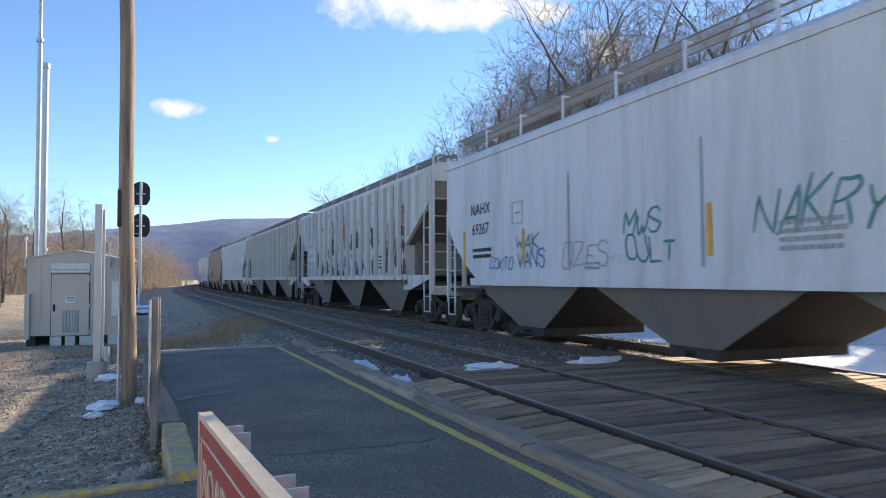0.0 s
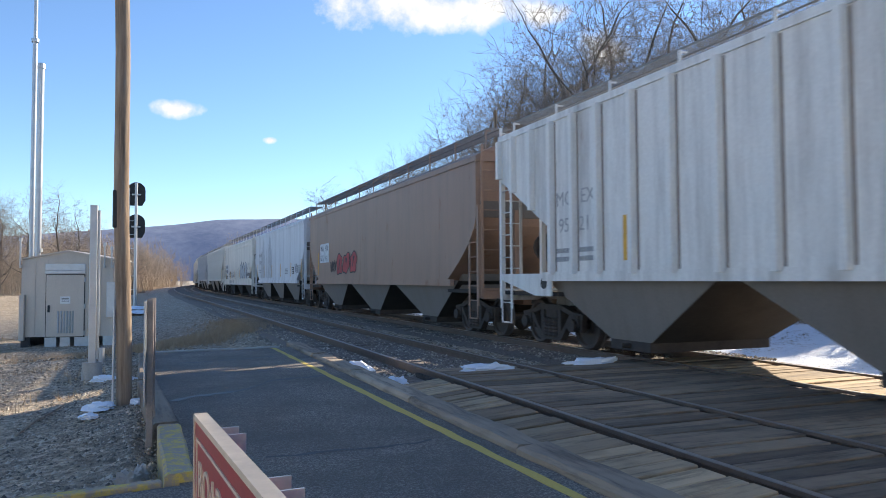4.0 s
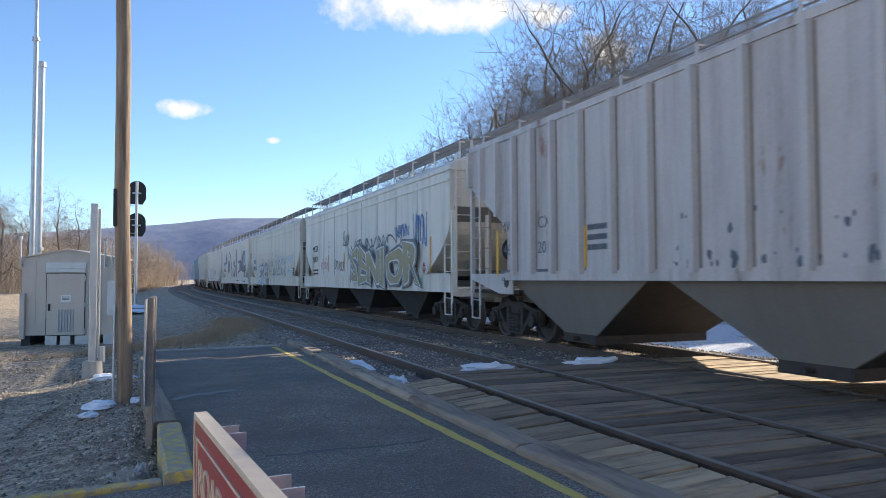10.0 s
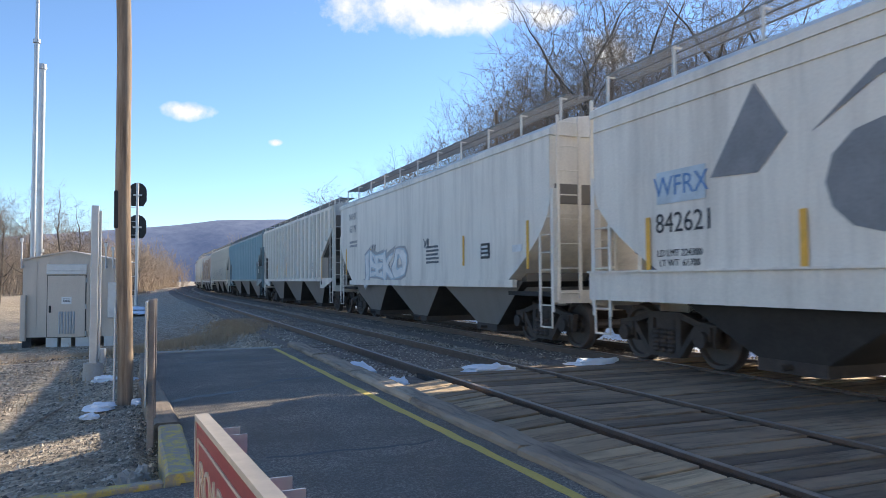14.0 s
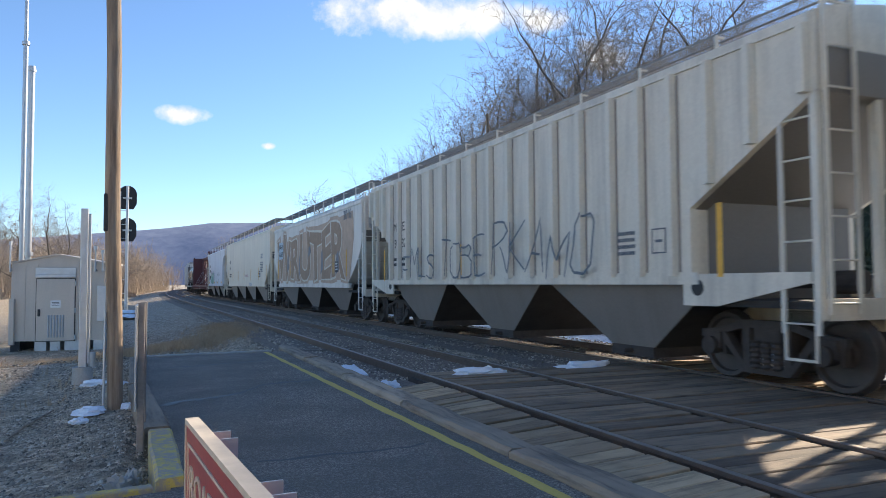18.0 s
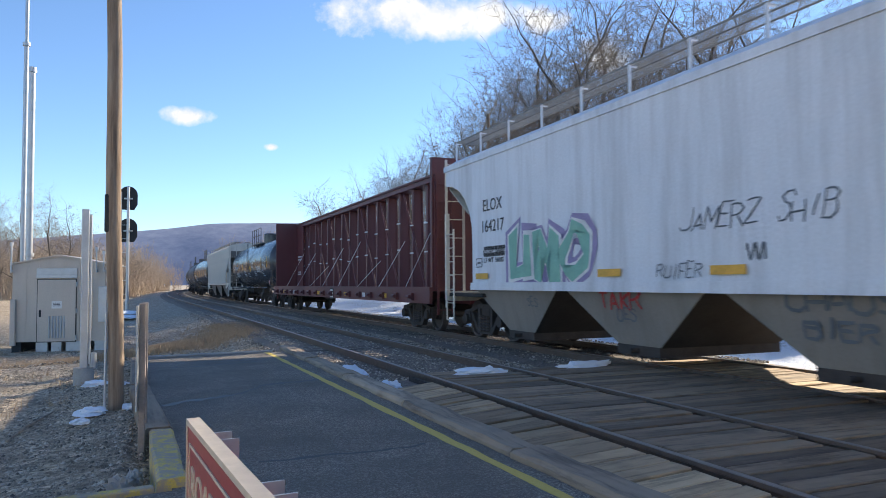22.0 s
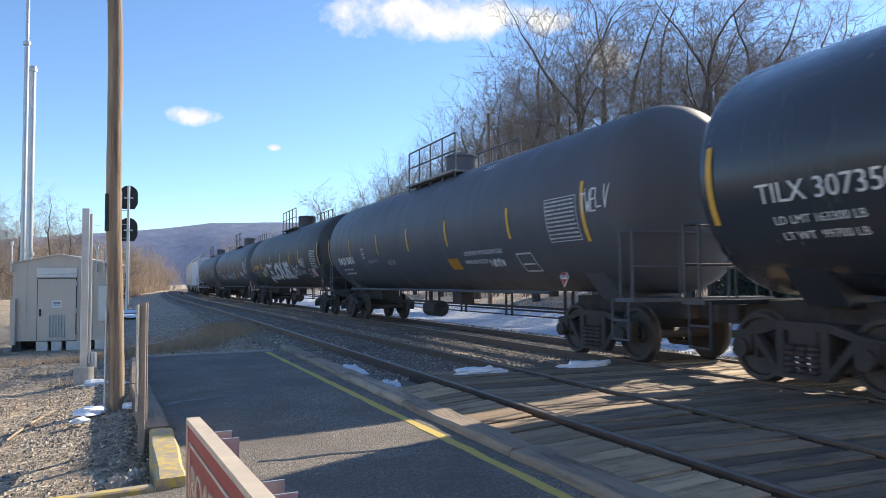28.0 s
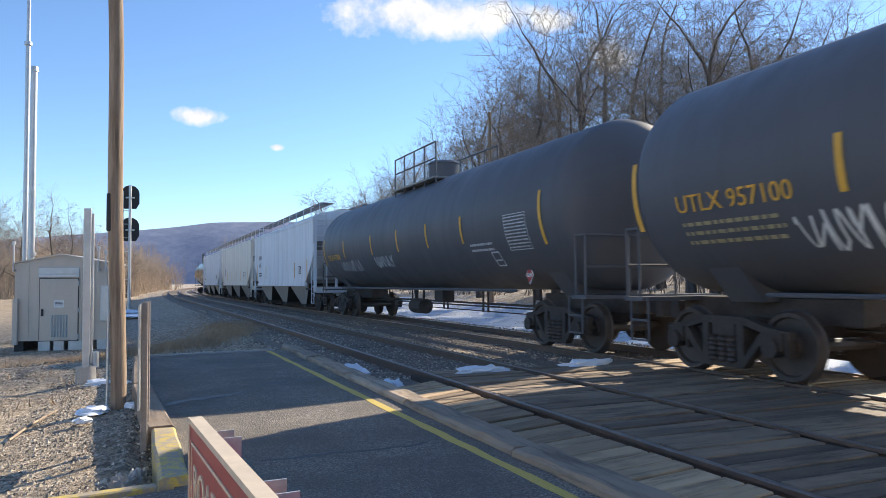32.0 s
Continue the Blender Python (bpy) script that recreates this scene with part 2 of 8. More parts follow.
def tube(bm, a, b, r0, r1=None, seg=8, cap=True):
    a, b, r1 = Vector(a), Vector(b), r0 if r1 is None else r1
    d = (b - a).normalized()
    u = d.orthogonal().normalized()
    w = d.cross(u)
    rings = []
    for p, r in ((a, r0), (b, r1)):
        rings.append([bm.verts.new(p + (u * math.cos(2 * math.pi * i / seg) + w * math.sin(2 * math.pi * i / seg)) * r) for i in range(seg)])
    for i in range(seg):
        bm.faces.new((rings[0][i], rings[0][(i + 1) % seg], rings[1][(i + 1) % seg], rings[1][i]))
    if cap:
        bm.faces.new(rings[0][::-1])
        bm.faces.new(rings[1])


def prism(bm, pts, lo, hi, axis="x"):
    """A polygon pushed out along one axis; pts are the other two coordinates in order."""
    def at(p, k):
        return {"x": (k, p[0], p[1]), "y": (p[0], k, p[1]), "z": (p[0], p[1], k)}[axis]
    a = [bm.verts.new(at(p, lo)) for p in pts]
    b = [bm.verts.new(at(p, hi)) for p in pts]
    n = len(pts)
    for i in range(n):
        bm.faces.new((a[i], a[(i + 1) % n], b[(i + 1) % n], b[i]))
    bm.faces.new(a[::-1])
    bm.faces.new(b)


def mesh_of(name, bm, mat, smooth=False, bevel=0.0):
    bmesh.ops.recalc_face_normals(bm, faces=bm.faces)
    if bevel:
        bmesh.ops.bevel(bm, geom=list(bm.edges), offset=bevel, segments=1, affect="EDGES", clamp_overlap=True)
    me = bpy.data.meshes.new(name)
    bm.to_mesh(me)
    bm.free()
    me.materials.append(mat)
    if smooth:
        me.shade_smooth()
        me.set_sharp_from_angle(angle=radians(35))
    return me


def part(name, bm, mat, parent, label="", smooth=False, bevel=0.0):
    """One mesh object under a thing or under a part."""
    ob = new(name, mesh_of(name, bm, mat, smooth, bevel))
    ob.parent = parent
    return tagged(ob, label)


def piece(name, me, parent, m=None, label=""):
    """A part on a mesh that it shares with its like."""
    ob = new(name, me)
    ob.parent = parent
    if m is not None:
        ob.matrix_basis = m
    return tagged(ob, label)


def empty(name, m=None):
    ob = new(name)
    ob.empty_display_size = 0.3
    if m is not None:
        ob.matrix_basis = m
    return ob


@functools.lru_cache(None)
def letters(text, size, mat_name, align="CENTER", bold=0.0):
    cu = bpy.data.curves.new("lettering", "FONT")
    cu.body, cu.size, cu.align_x, cu.align_y, cu.extrude, cu.resolution_u = text, size, align, "CENTER", 0.002, 3
    cu.offset = bold
    ob = bpy.data.objects.new("lettering", cu)
    me = bpy.data.meshes.new_from_object(ob)
    bpy.data.objects.remove(ob)
    bpy.data.curves.remove(cu)
    me.materials.clear()
    me.materials.append(bpy.data.materials[mat_name])
    return me


# ---------------------------------------------------------------- the line of the tracks
NEAR_RAIL, GAUGE, SPACING = 3.76, 1.505, 3.783
BENDS = ((0, -0.0012), (20, -0.000515), (45, -0.00026), (80, 0.00089), (130, 0.00097), (200, 0.000855), (320, 0.0008))
STEP = 0.5
LINE_S = np.arange(-560, 700 + STEP, STEP)
bend = np.where(LINE_S < -15, 0.0, np.interp(LINE_S, [b[0] for b in BENDS], [b[1] for b in BENDS]))
LINE_H = np.concatenate([[0], np.cumsum((bend[1:] + bend[:-1]) / 2 * STEP)])
LINE_H -= np.interp(0, LINE_S, LINE_H)
LINE_X = np.concatenate([[0], np.cumsum((np.sin(LINE_H)[1:] + np.sin(LINE_H)[:-1]) / 2 * STEP)])
LINE_Y = np.concatenate([[0], np.cumsum((np.cos(LINE_H)[1:] + np.cos(LINE_H)[:-1]) / 2 * STEP)])
LINE_X -= np.interp(0, LINE_S, LINE_X)
LINE_Y -= np.interp(0, LINE_S, LINE_Y)


def on_line(s, side):
    """The place on the ground s metres along the tracks and side metres to the right of the near rail, and the heading."""
    h = float(np.interp(s, LINE_S, LINE_H))
    return (NEAR_RAIL + float(np.interp(s, LINE_S, LINE_X)) + side * math.cos(h), float(np.interp(s, LINE_S, LINE_Y)) - side * math.sin(h), h)


def line_offset(x, y):
    """How far a place lies to the right of the near rail."""
    bx = np.interp(y, LINE_Y, LINE_X)
    return x - NEAR_RAIL - bx


TRACK_1, TRACK_2 = GAUGE / 2, GAUGE / 2 + SPACING


# ---------------------------------------------------------------- ground
def ground_z(x, y):
    off = line_offset(x, y)
    if off > 7.2:                                   # far side: ditch, snowy bank, wooded slope
        z = -0.3 - 0.25 * min(1, (off - 7.2) / 2.0)
        z += 0.075 * max(0, off - 11.5) - 0.055 * max(0, off - 40) - 0.02 * max(0, off - 140)
        z += 0.10 * math.sin(x * 1.1 + y * 0.7) * min(1, max(0, (off - 9) / 5))
    elif off > -1.3:
        z = -0.22
    else:
        far = min(1, max(0, (y - 14.5) / 5))
        z = -0.22 - 0.16 * min(2.6, -1.3 - off) * far - 0.04 * min(2.6, -1.3 - off) * (1 - far)
        if y < 17:
            z = max(z, -0.30) if off < -3.2 else min(z, -0.12)
        if y < 15.5 and off < -3.7:
            z = -0.10 - 0.13 * min(1.6, max(0, -3.7 - off)) * (1 - far)
            z = z * (1 - far) - 0.5 * far
    z += 0.03 * noise.noise(Vector((x * 0.9, y * 0.9, 3.0))) + 0.25 * noise.noise(Vector((x * 0.03, y * 0.03, 9.0))) * min(1, max(0, (abs(off) - 6) / 30))
    if off < -2.5 and y > 15:
        z += 0.22 * math.exp(-((x + 0.2) ** 2 / 2.5 + (y - 19.5) ** 2 / 6.0))
    return z


def axis_steps(lo, hi, fine_lo, fine_hi, fine):
    out, v, d = [fine_lo], fine_lo, fine
    while v < fine_hi:
        v += fine
        out.append(v)
    while v < hi:
        d *= 1.16
        v += d
        out.append(v)
    v, d = fine_lo, fine
    while v > lo:
        d *= 1.16
        v -= d
        out.insert(0, v)
    return out


def build_ground():
    xs = axis_steps(-4200, 4200, -7, 24, 0.4)
    ys = axis_steps(-3000, 4300, 2, 42, 0.5)
    verts = [(x, y, ground_z(x, y)) for y in ys for x in xs]
    w = len(xs)
    faces = [(j * w + i, j * w + i + 1, (j + 1) * w + i + 1, (j + 1) * w + i) for j in range(len(ys) - 1) for i in range(w - 1)]
    me = bpy.data.meshes.new("ground")
    me.from_pydata(verts, [], faces)
    me.materials.append(GROUND)
    me.shade_smooth()
    tagged(new("ground", me), "gravel and cinder ground with dry grass and old snow", "ground", kind="structure")


build_ground()


def sweep(name, profile, side, s0, s1, step, mat, parent, z=0.0):
    """A profile of (across, up) drawn along the tracks."""
    bm = bmesh.new()
    prev = None
    for s in np.arange(s0, s1 + step / 2, step):
        ring = []
        for a, u in profile:
            x, y, h = on_line(s, side + a)
            ring.append(bm.verts.new((x, y, z + u)))
        if prev:
            for i in range(len(ring)):
                bm.faces.new((prev[i], prev[(i + 1) % len(ring)], ring[(i + 1) % len(ring)], ring[i]))
        prev = ring
    return part(name, bm, mat, parent)


RAIL_PROFILE = [(-0.07, -0.17), (0.07, -0.17), (0.07, -0.155), (0.012, -0.135), (0.012, -0.045), (0.036, -0.035), (0.036, -0.004), (-0.036, -0.004), (-0.036, -0.035), (-0.012, -0.045), (-0.012, -0.135), (-0.07, -0.155)]
HEAD_PROFILE = [(-0.03, -0.004), (0.03, -0.004), (0.024, 0.0), (-0.024, 0.0)]
CROSS_0, CROSS_1 = -3.0, 10.3


def build_track(side, label):
    track = tagged(empty("railway_track"), label, "railway track", "tracks", "structure")
    sweep("ballast_bed", [(-2.5, -0.42), (-1.4, -0.142), (1.4, -0.142), (2.5, -0.42)], side, -60, 330, 2.0, BALLAST, track)
    for k in (-0.5, 0.5):
        rail = sweep("rail", RAIL_PROFILE, side + k * GAUGE, -60, 330, 1.0, RAIL_STEEL, track)
        sweep("rail_head", HEAD_PROFILE, side + k * GAUGE, -60, 330, 1.0, RAIL_DULL if side == TRACK_1 else RAIL_TOP, rail)
    bm = bmesh.new()
    box(bm, -1.3, 1.3, -0.115, 0.115, -0.3, -0.13)
    tie = mesh_of("sleeper", bm, TIE, bevel=0.012)
    rng = random.Random(int(side * 10))
    for i in range(110):
        s = CROSS_1 + 0.25 + i * 0.52
        x, y, h = on_line(s, side)
        piece("sleeper", tie, track, pose(x, y, rng.uniform(-0.024, -0.006), 0, 0, -math.degrees(h) + rng.uniform(-1, 1)))
    return track


build_track(TRACK_1, "railway track with rusty rails on dark sleepers and ballast")
build_track(TRACK_2, "railway track with polished rails on stone ballast")


def build_stones():
    """Loose ballast stones beside the tracks."""
    rng = np.random.RandomState(5)
    verts, faces = [], []
    base = [(1, 0, 0), (-1, 0, 0), (0, 1, 0), (0, -1, 0), (0, 0, 1), (0, 0, -1)]
    tri = [(0, 2, 4), (2, 1, 4), (1, 3, 4), (3, 0, 4), (2, 0, 5), (1, 2, 5), (3, 1, 5), (0, 3, 5)]
    for _ in range(80000):
        y = 3 + 40 * rng.rand() ** 1.6
        zone = rng.rand()
        if zone < 0.34:
            s, side = CROSS_1 + 0.1 + 32 * rng.rand() ** 1.5, rng.uniform(-1.2, 7.2)
            x, y, h = on_line(s, side)
            z = -0.148 if min(abs(side - TRACK_1), abs(side - TRACK_2)) < 1.5 else -0.22
        else:
            x, y = rng.uniform(-5.0, 0.0), 3.5 + 12 * rng.rand() ** 1.4
            if rng.rand() < 0.42:
                x, y = rng.uniform(-3, 2.6), 14.8 + 26 * rng.rand() ** 1.5
            z = ground_z(x, y)
        r = rng.uniform(0.012, 0.03) * (1.2 if zone < 0.34 else rng.choice((0.35, 0.45, 0.6, 1.0)))
        k = len(verts)
        for b in base:
            verts.append((x + b[0] * r * rng.uniform(0.7, 1.4), y + b[1] * r * rng.uniform(0.7, 1.4), z + b[2] * r * rng.uniform(0.5, 1.0)))
        faces += [tuple(k + i for i in f) for f in tri]
    me = bpy.data.meshes.new("gravel_stones")
    me.from_pydata(verts, [], faces)
    m, n, l, b = node_mat("loose_stone")
    geo = n.new("ShaderNodeNewGeometry")
    l.new(ramp_node(n, l, geo.outputs["Random Per Island"], [(0, (0.10, 0.085, 0.07)), (0.6, (0.33, 0.28, 0.22)), (1, (0.60, 0.53, 0.43))]), b.inputs["Base Color"])
    b.inputs["Roughness"].default_value = 0.95
    me.materials.append(m)
    tagged(new("gravel_stones", me), "loose grey ballast stones beside the rails", "gravel", kind="stuff")


build_stones()


# ---------------------------------------------------------------- platform
def quad_slab(bm, pts, z0, z1):
    a = [bm.verts.new((x, y, z0)) for x, y in pts]
    b = [bm.verts.new((x, y, z1)) for x, y in pts]
    n = len(pts)
    for i in range(n):
        bm.faces.new((a[i], a[(i + 1) % n], b[(i + 1) % n], b[i]))
    bm.faces.new(a[::-1])
    bm.faces.new(b)


def edge_x(y):
    """The platform's track-side edge."""
    return 2.945 - 0.012 * y


def build_platform():
    plat = tagged(empty("platform"), "low asphalt station platform with a yellow safety line", "platform", kind="structure")
    bm = bmesh.new()
    quad_slab(bm, [(-3.0, -8), (edge_x(-8) - 0.345, -8), (edge_x(14.4) - 0.345, 14.4), (-0.2, 14.25), (-0.12, 10.0), (0.07, 6.9), (0.14, 5.02), (-3.0, 4.5)], -0.3, 0.0)
    part("asphalt_surface", bm, ASPHALT, plat)
    bm = bmesh.new()
    rng = random.Random(3)
    ys = [y for y in np.arange(-4, 14.31, 0.3)]
    left = [(2.435 - 0.028 * y + rng.uniform(-0.012, 0.012), y) for y in ys]
    right = [(2.525 - 0.028 * y + rng.uniform(-0.012, 0.012), y) for y in ys]
    quad_slab(bm, left + right[::-1], 0.0005, 0.004)
    part("yellow_line", bm, YELLOW_LINE, plat, "worn yellow painted safety line")
    # edge timbers on the track side
    for i in range(9):
        y0 = -7.5 + i * 2.49
        y1 = y0 + 2.46
        bm = bmesh.new()
        n = 14
        rings = []
        for j in range(n + 1):
            f = -1.23 + 2.46 * j / n
            k = [0.02 * noise.noise(Vector((f * 2.1, i * 5.0, q * 3.3))) for q in range(5)]
            rings.append([bm.verts.new(p) for p in ((f, -0.145 + k[0], -0.3), (f, -0.145 + k[0], 0.035 + k[1]), (f, -0.12 + k[0], 0.065 + k[1]), (f, 0.11 + k[2], 0.065 + k[3]), (f, 0.14 + k[2], 0.035 + k[4]), (f, 0.14 + k[2], -0.3))])
        for p, q in zip(rings, rings[1:]):
            for j in range(6):
                bm.faces.new((p[j], p[(j + 1) % 6], q[(j + 1) % 6], q[j]))
        bm.faces.new(rings[0])
        bm.faces.new(rings[-1][::-1])
        ob = part("edge_timber", bm, EDGE_WOOD, plat)
        ob.matrix_basis = pose(edge_x((y0 + y1) / 2) - 0.22, (y0 + y1) / 2, rng.uniform(-0.01, 0.01), 0, 0, 90.7 + rng.uniform(-0.4, 0.4))
    # cracks
    for x0, y0, x1, y1, wide in ((0.1, 8.55, 1.0, 9.05, 0.11), (1.0, 9.05, 1.4, 9.75, 0.09), (1.4, 9.75, 2.2, 9.95, 0.11), (0.75, 5.5, 2.1, 5.6, 0.045), (0.3, 12.3, 1.9, 12.75, 0.08)):
        bm = bmesh.new()
        n = 22
        ring = []
        for i in range(n + 1):
            f = i / n
            x, y = x0 + (x1 - x0) * f, y0 + (y1 - y0) * f + 0.09 * noise.noise(Vector((f * 7, y0, 0)))
            w = wide * (0.3 + abs(noise.noise(Vector((f * 9, y0, 4)))))
            ring.append((bm.verts.new((x, y - w, 0.003)), bm.verts.new((x, y + w, 0.003))))
        for a, b in zip(ring, ring[1:]):
            bm.faces.new((a[0], b[0], b[1], a[1]))
        part("crack", bm, BLACK, plat, "dark tar-filled crack")
    # kerb on the gravel side: two weathered baulks and a yellow one
    for (x0, y0), (x1, y1), half, mat, lab in (((-0.215, 13.75), (-0.14, 10.1), 0.10, EDGE_WOOD, "grey weathered baulk"), ((-0.135, 10.04), (0.072, 6.93), 0.112, EDGE_WOOD, "grey cracked baulk"), ((0.088, 6.85), (0.142, 5.08), 0.098, YELLOW_WOOD, "baulk with flaking yellow paint")):
        bm = bmesh.new()
        n = math.hypot(x1 - x0, y1 - y0) / 2
        rings, cuts = [], 12
        for j in range(cuts + 1):
            f = -n + 2 * n * j / cuts
            k = [0.012 * noise.noise(Vector((f * 2.7, y0 * 3.0, q * 2.1))) for q in range(4)]
            rings.append([bm.verts.new(p) for p in ((f, -half + k[0], -0.28), (f, -half + k[0], 0.045 + k[1]), (f, -half + 0.02 + k[0], 0.062 + k[1]), (f, half - 0.02 + k[2], 0.062 + k[3]), (f, half + k[2], 0.045 + k[3]), (f, half + k[2], -0.28))])
        for p, q in zip(rings, rings[1:]):
            for j in range(6):
                bm.faces.new((p[j], p[(j + 1) % 6], q[(j + 1) % 6], q[j]))
        bm.faces.new(rings[0])
        bm.faces.new(rings[-1][::-1])
        ob = part("kerb_timber", bm, mat, plat, lab)
        ob.matrix_basis = pose((x0 + x1) / 2, (y0 + y1) / 2, 0, 0, 0, math.degrees(math.atan2(y1 - y0, x1 - x0)))
    for name, x0, y0, x1, y1, half, mat, lab in (("kerb_timber", -2.2, 4.77, 0.03, 5.10, 0.045, YELLOW_WOOD, "yellow painted kerb strip"), ("end_strip", -0.1, 14.32, 2.2, 14.47, 0.06, CONCRETE, "pale worn edge at the platform's end")):
        bm = bmesh.new()
        n = math.hypot(x1 - x0, y1 - y0) / 2
        box(bm, -n, n, -half, half, -0.2, 0.025)
        ob = part(name, bm, mat, plat, lab, bevel=0.01)
        ob.matrix_basis = pose((x0 + x1) / 2, (y0 + y1) / 2, 0, 0, 0, math.degrees(math.atan2(y1 - y0, x1 - x0)))


build_platform()


def build_crossing():
    cross = tagged(empty("plank_crossing"), "weathered timber plank crossing laid between the rails", "crossing", kind="structure")
    rng = random.Random(8)
    zones = ((2.78 - NEAR_RAIL, -0.10), (0.115, GAUGE - 0.095), (GAUGE + 0.085, TRACK_2 - GAUGE / 2 - 0.09), (TRACK_2 - GAUGE / 2 + 0.1, TRACK_2 + GAUGE / 2 - 0.1))
    for k, (a, b) in enumerate(zones):
        # the middle zones take a darker wood with shade put into its colour
        wood = PLANK if k in (0, 3) else SHADED_PLANK
        s = CROSS_1 - 1.25 * (k == 0) - 0.1 * k
        shapes = {}
        while s > CROSS_0:
            w = rng.choice((0.195, 0.23, 0.26))
            # the planks beside the platform lie askew, more so towards the far end
            skew = round(float(np.interp(s, (2, 4, 6.2, 7, 8, 9.2), (5, 9, 15, 20, 24, 30)))) if k == 0 else 0
            half = (b - a) / 2 / math.cos(radians(skew)) - w / 2 * math.tan(radians(skew))
            key = (w, skew)
            if key not in shapes:
                bm = bmesh.new()
                t = w / 2 * math.tan(radians(skew))
                prism(bm, [(-half - t, -w / 2 + 0.007), (half - t, -w / 2 + 0.007), (half + t, w / 2 - 0.007), (-half + t, w / 2 - 0.007)], -0.16, -0.012, "z")
                shapes[key] = mesh_of("plank", bm, wood, bevel=0.008)
            x, y, h = on_line(s - w / 2, (a + b) / 2)
            piece("plank", shapes[key], cross, pose(x + rng.uniform(-0.012, 0.012), y, rng.uniform(-0.026, -0.004), rng.uniform(-0.8, 0.8), rng.uniform(-0.3, 0.3), -math.degrees(h) + skew + rng.uniform(-0.5, 0.5)))
            s -= w / math.cos(radians(skew))


build_crossing()


def build_flangeways():
    """Dark rubbed strips that close the gap between rail and planks."""
    strip = tagged(empty("flangeway_strip"), "dark strips between the rails and the crossing planks", "crossing strip", kind="structure")
    for at in (0.0, GAUGE, TRACK_2 - GAUGE / 2, TRACK_2 + GAUGE / 2):
        for side in (-1, 1):
            sweep("strip", [(0.045 * side, -0.16), (0.112 * side, -0.16), (0.112 * side, -0.075), (0.045 * side, -0.085)], at, CROSS_0, CROSS_1 - 0.3, 0.7, UNDER, strip)


build_flangeways()



# ---------------------------------------------------------------- poles, shed, signs
def build_utility_pole():
    x, y = -0.374, 9.45
    z = ground_z(x, y) - 0.4
    pole = tagged(empty("utility_pole", pose(x, y, 0)), "tall brown wooden utility pole standing in gravel", "pole")
    bm = bmesh.new()
    rings, seg = [], 18
    rng = random.Random(2)
    for i in range(26):
        zz = z + i * 0.42
        r = 0.088 - 0.0004 * i
        rings.append([bm.verts.new((0.012 * math.sin(i * 0.7) - 0.0068 * i + math.cos(a) * r * (1 + 0.025 * rng.uniform(-1, 1)), math.sin(a) * r, zz)) for a in (2 * math.pi * k / seg for k in range(seg))])
    for a, b in zip(rings, rings[1:]):
        for i in range(seg):
            bm.faces.new((a[i], a[(i + 1) % seg], b[(i + 1) % seg], b[i]))
    bm.faces.new(rings[-1])
    part("shaft", bm, POLE_BARK, pole, smooth=True)
    bm = bmesh.new()
    box(bm, -0.15, -0.085, -0.07, 0.07, 1.95, 2.4)
    part("switch_box", bm, BLACK, pole, "small black box", bevel=0.01)
    bm = bmesh.new()
    tube(bm, (-0.12, -0.05, z + 0.3), (-0.115, -0.05, 1.0), 0.015)
    part("conduit", bm, GALV, pole)


def build_steel_post():
    x, y = -0.97, 12.66
    z = -0.16
    post = tagged(empty("steel_post", pose(x, y, z)), "galvanised square steel post on a concrete footing", "post")
    bm = bmesh.new()
    box(bm, -0.055, 0.055, -0.055, 0.055, 0.15, 2.68)
    part("upright", bm, GALV, post, bevel=0.008)
    bm = bmesh.new()
    box(bm, 0.06, 0.095, -0.03, 0.03, 0.25, 2.6)
    part("channel", bm, GALV, post, bevel=0.004)
    bm = bmesh.new()
    tube(bm, (0, 0, -0.25), (0, 0, 0.2), 0.16, 0.145, 14)
    part("footing", bm, CONCRETE, post, smooth=True)
    bm = bmesh.new()
    tube(bm, (0.13, 0.02, 0.18), (0.13, 0.02, 0.42), 0.05, 0.05, 10)
    part("junction_box", bm, GALV, post, smooth=True)


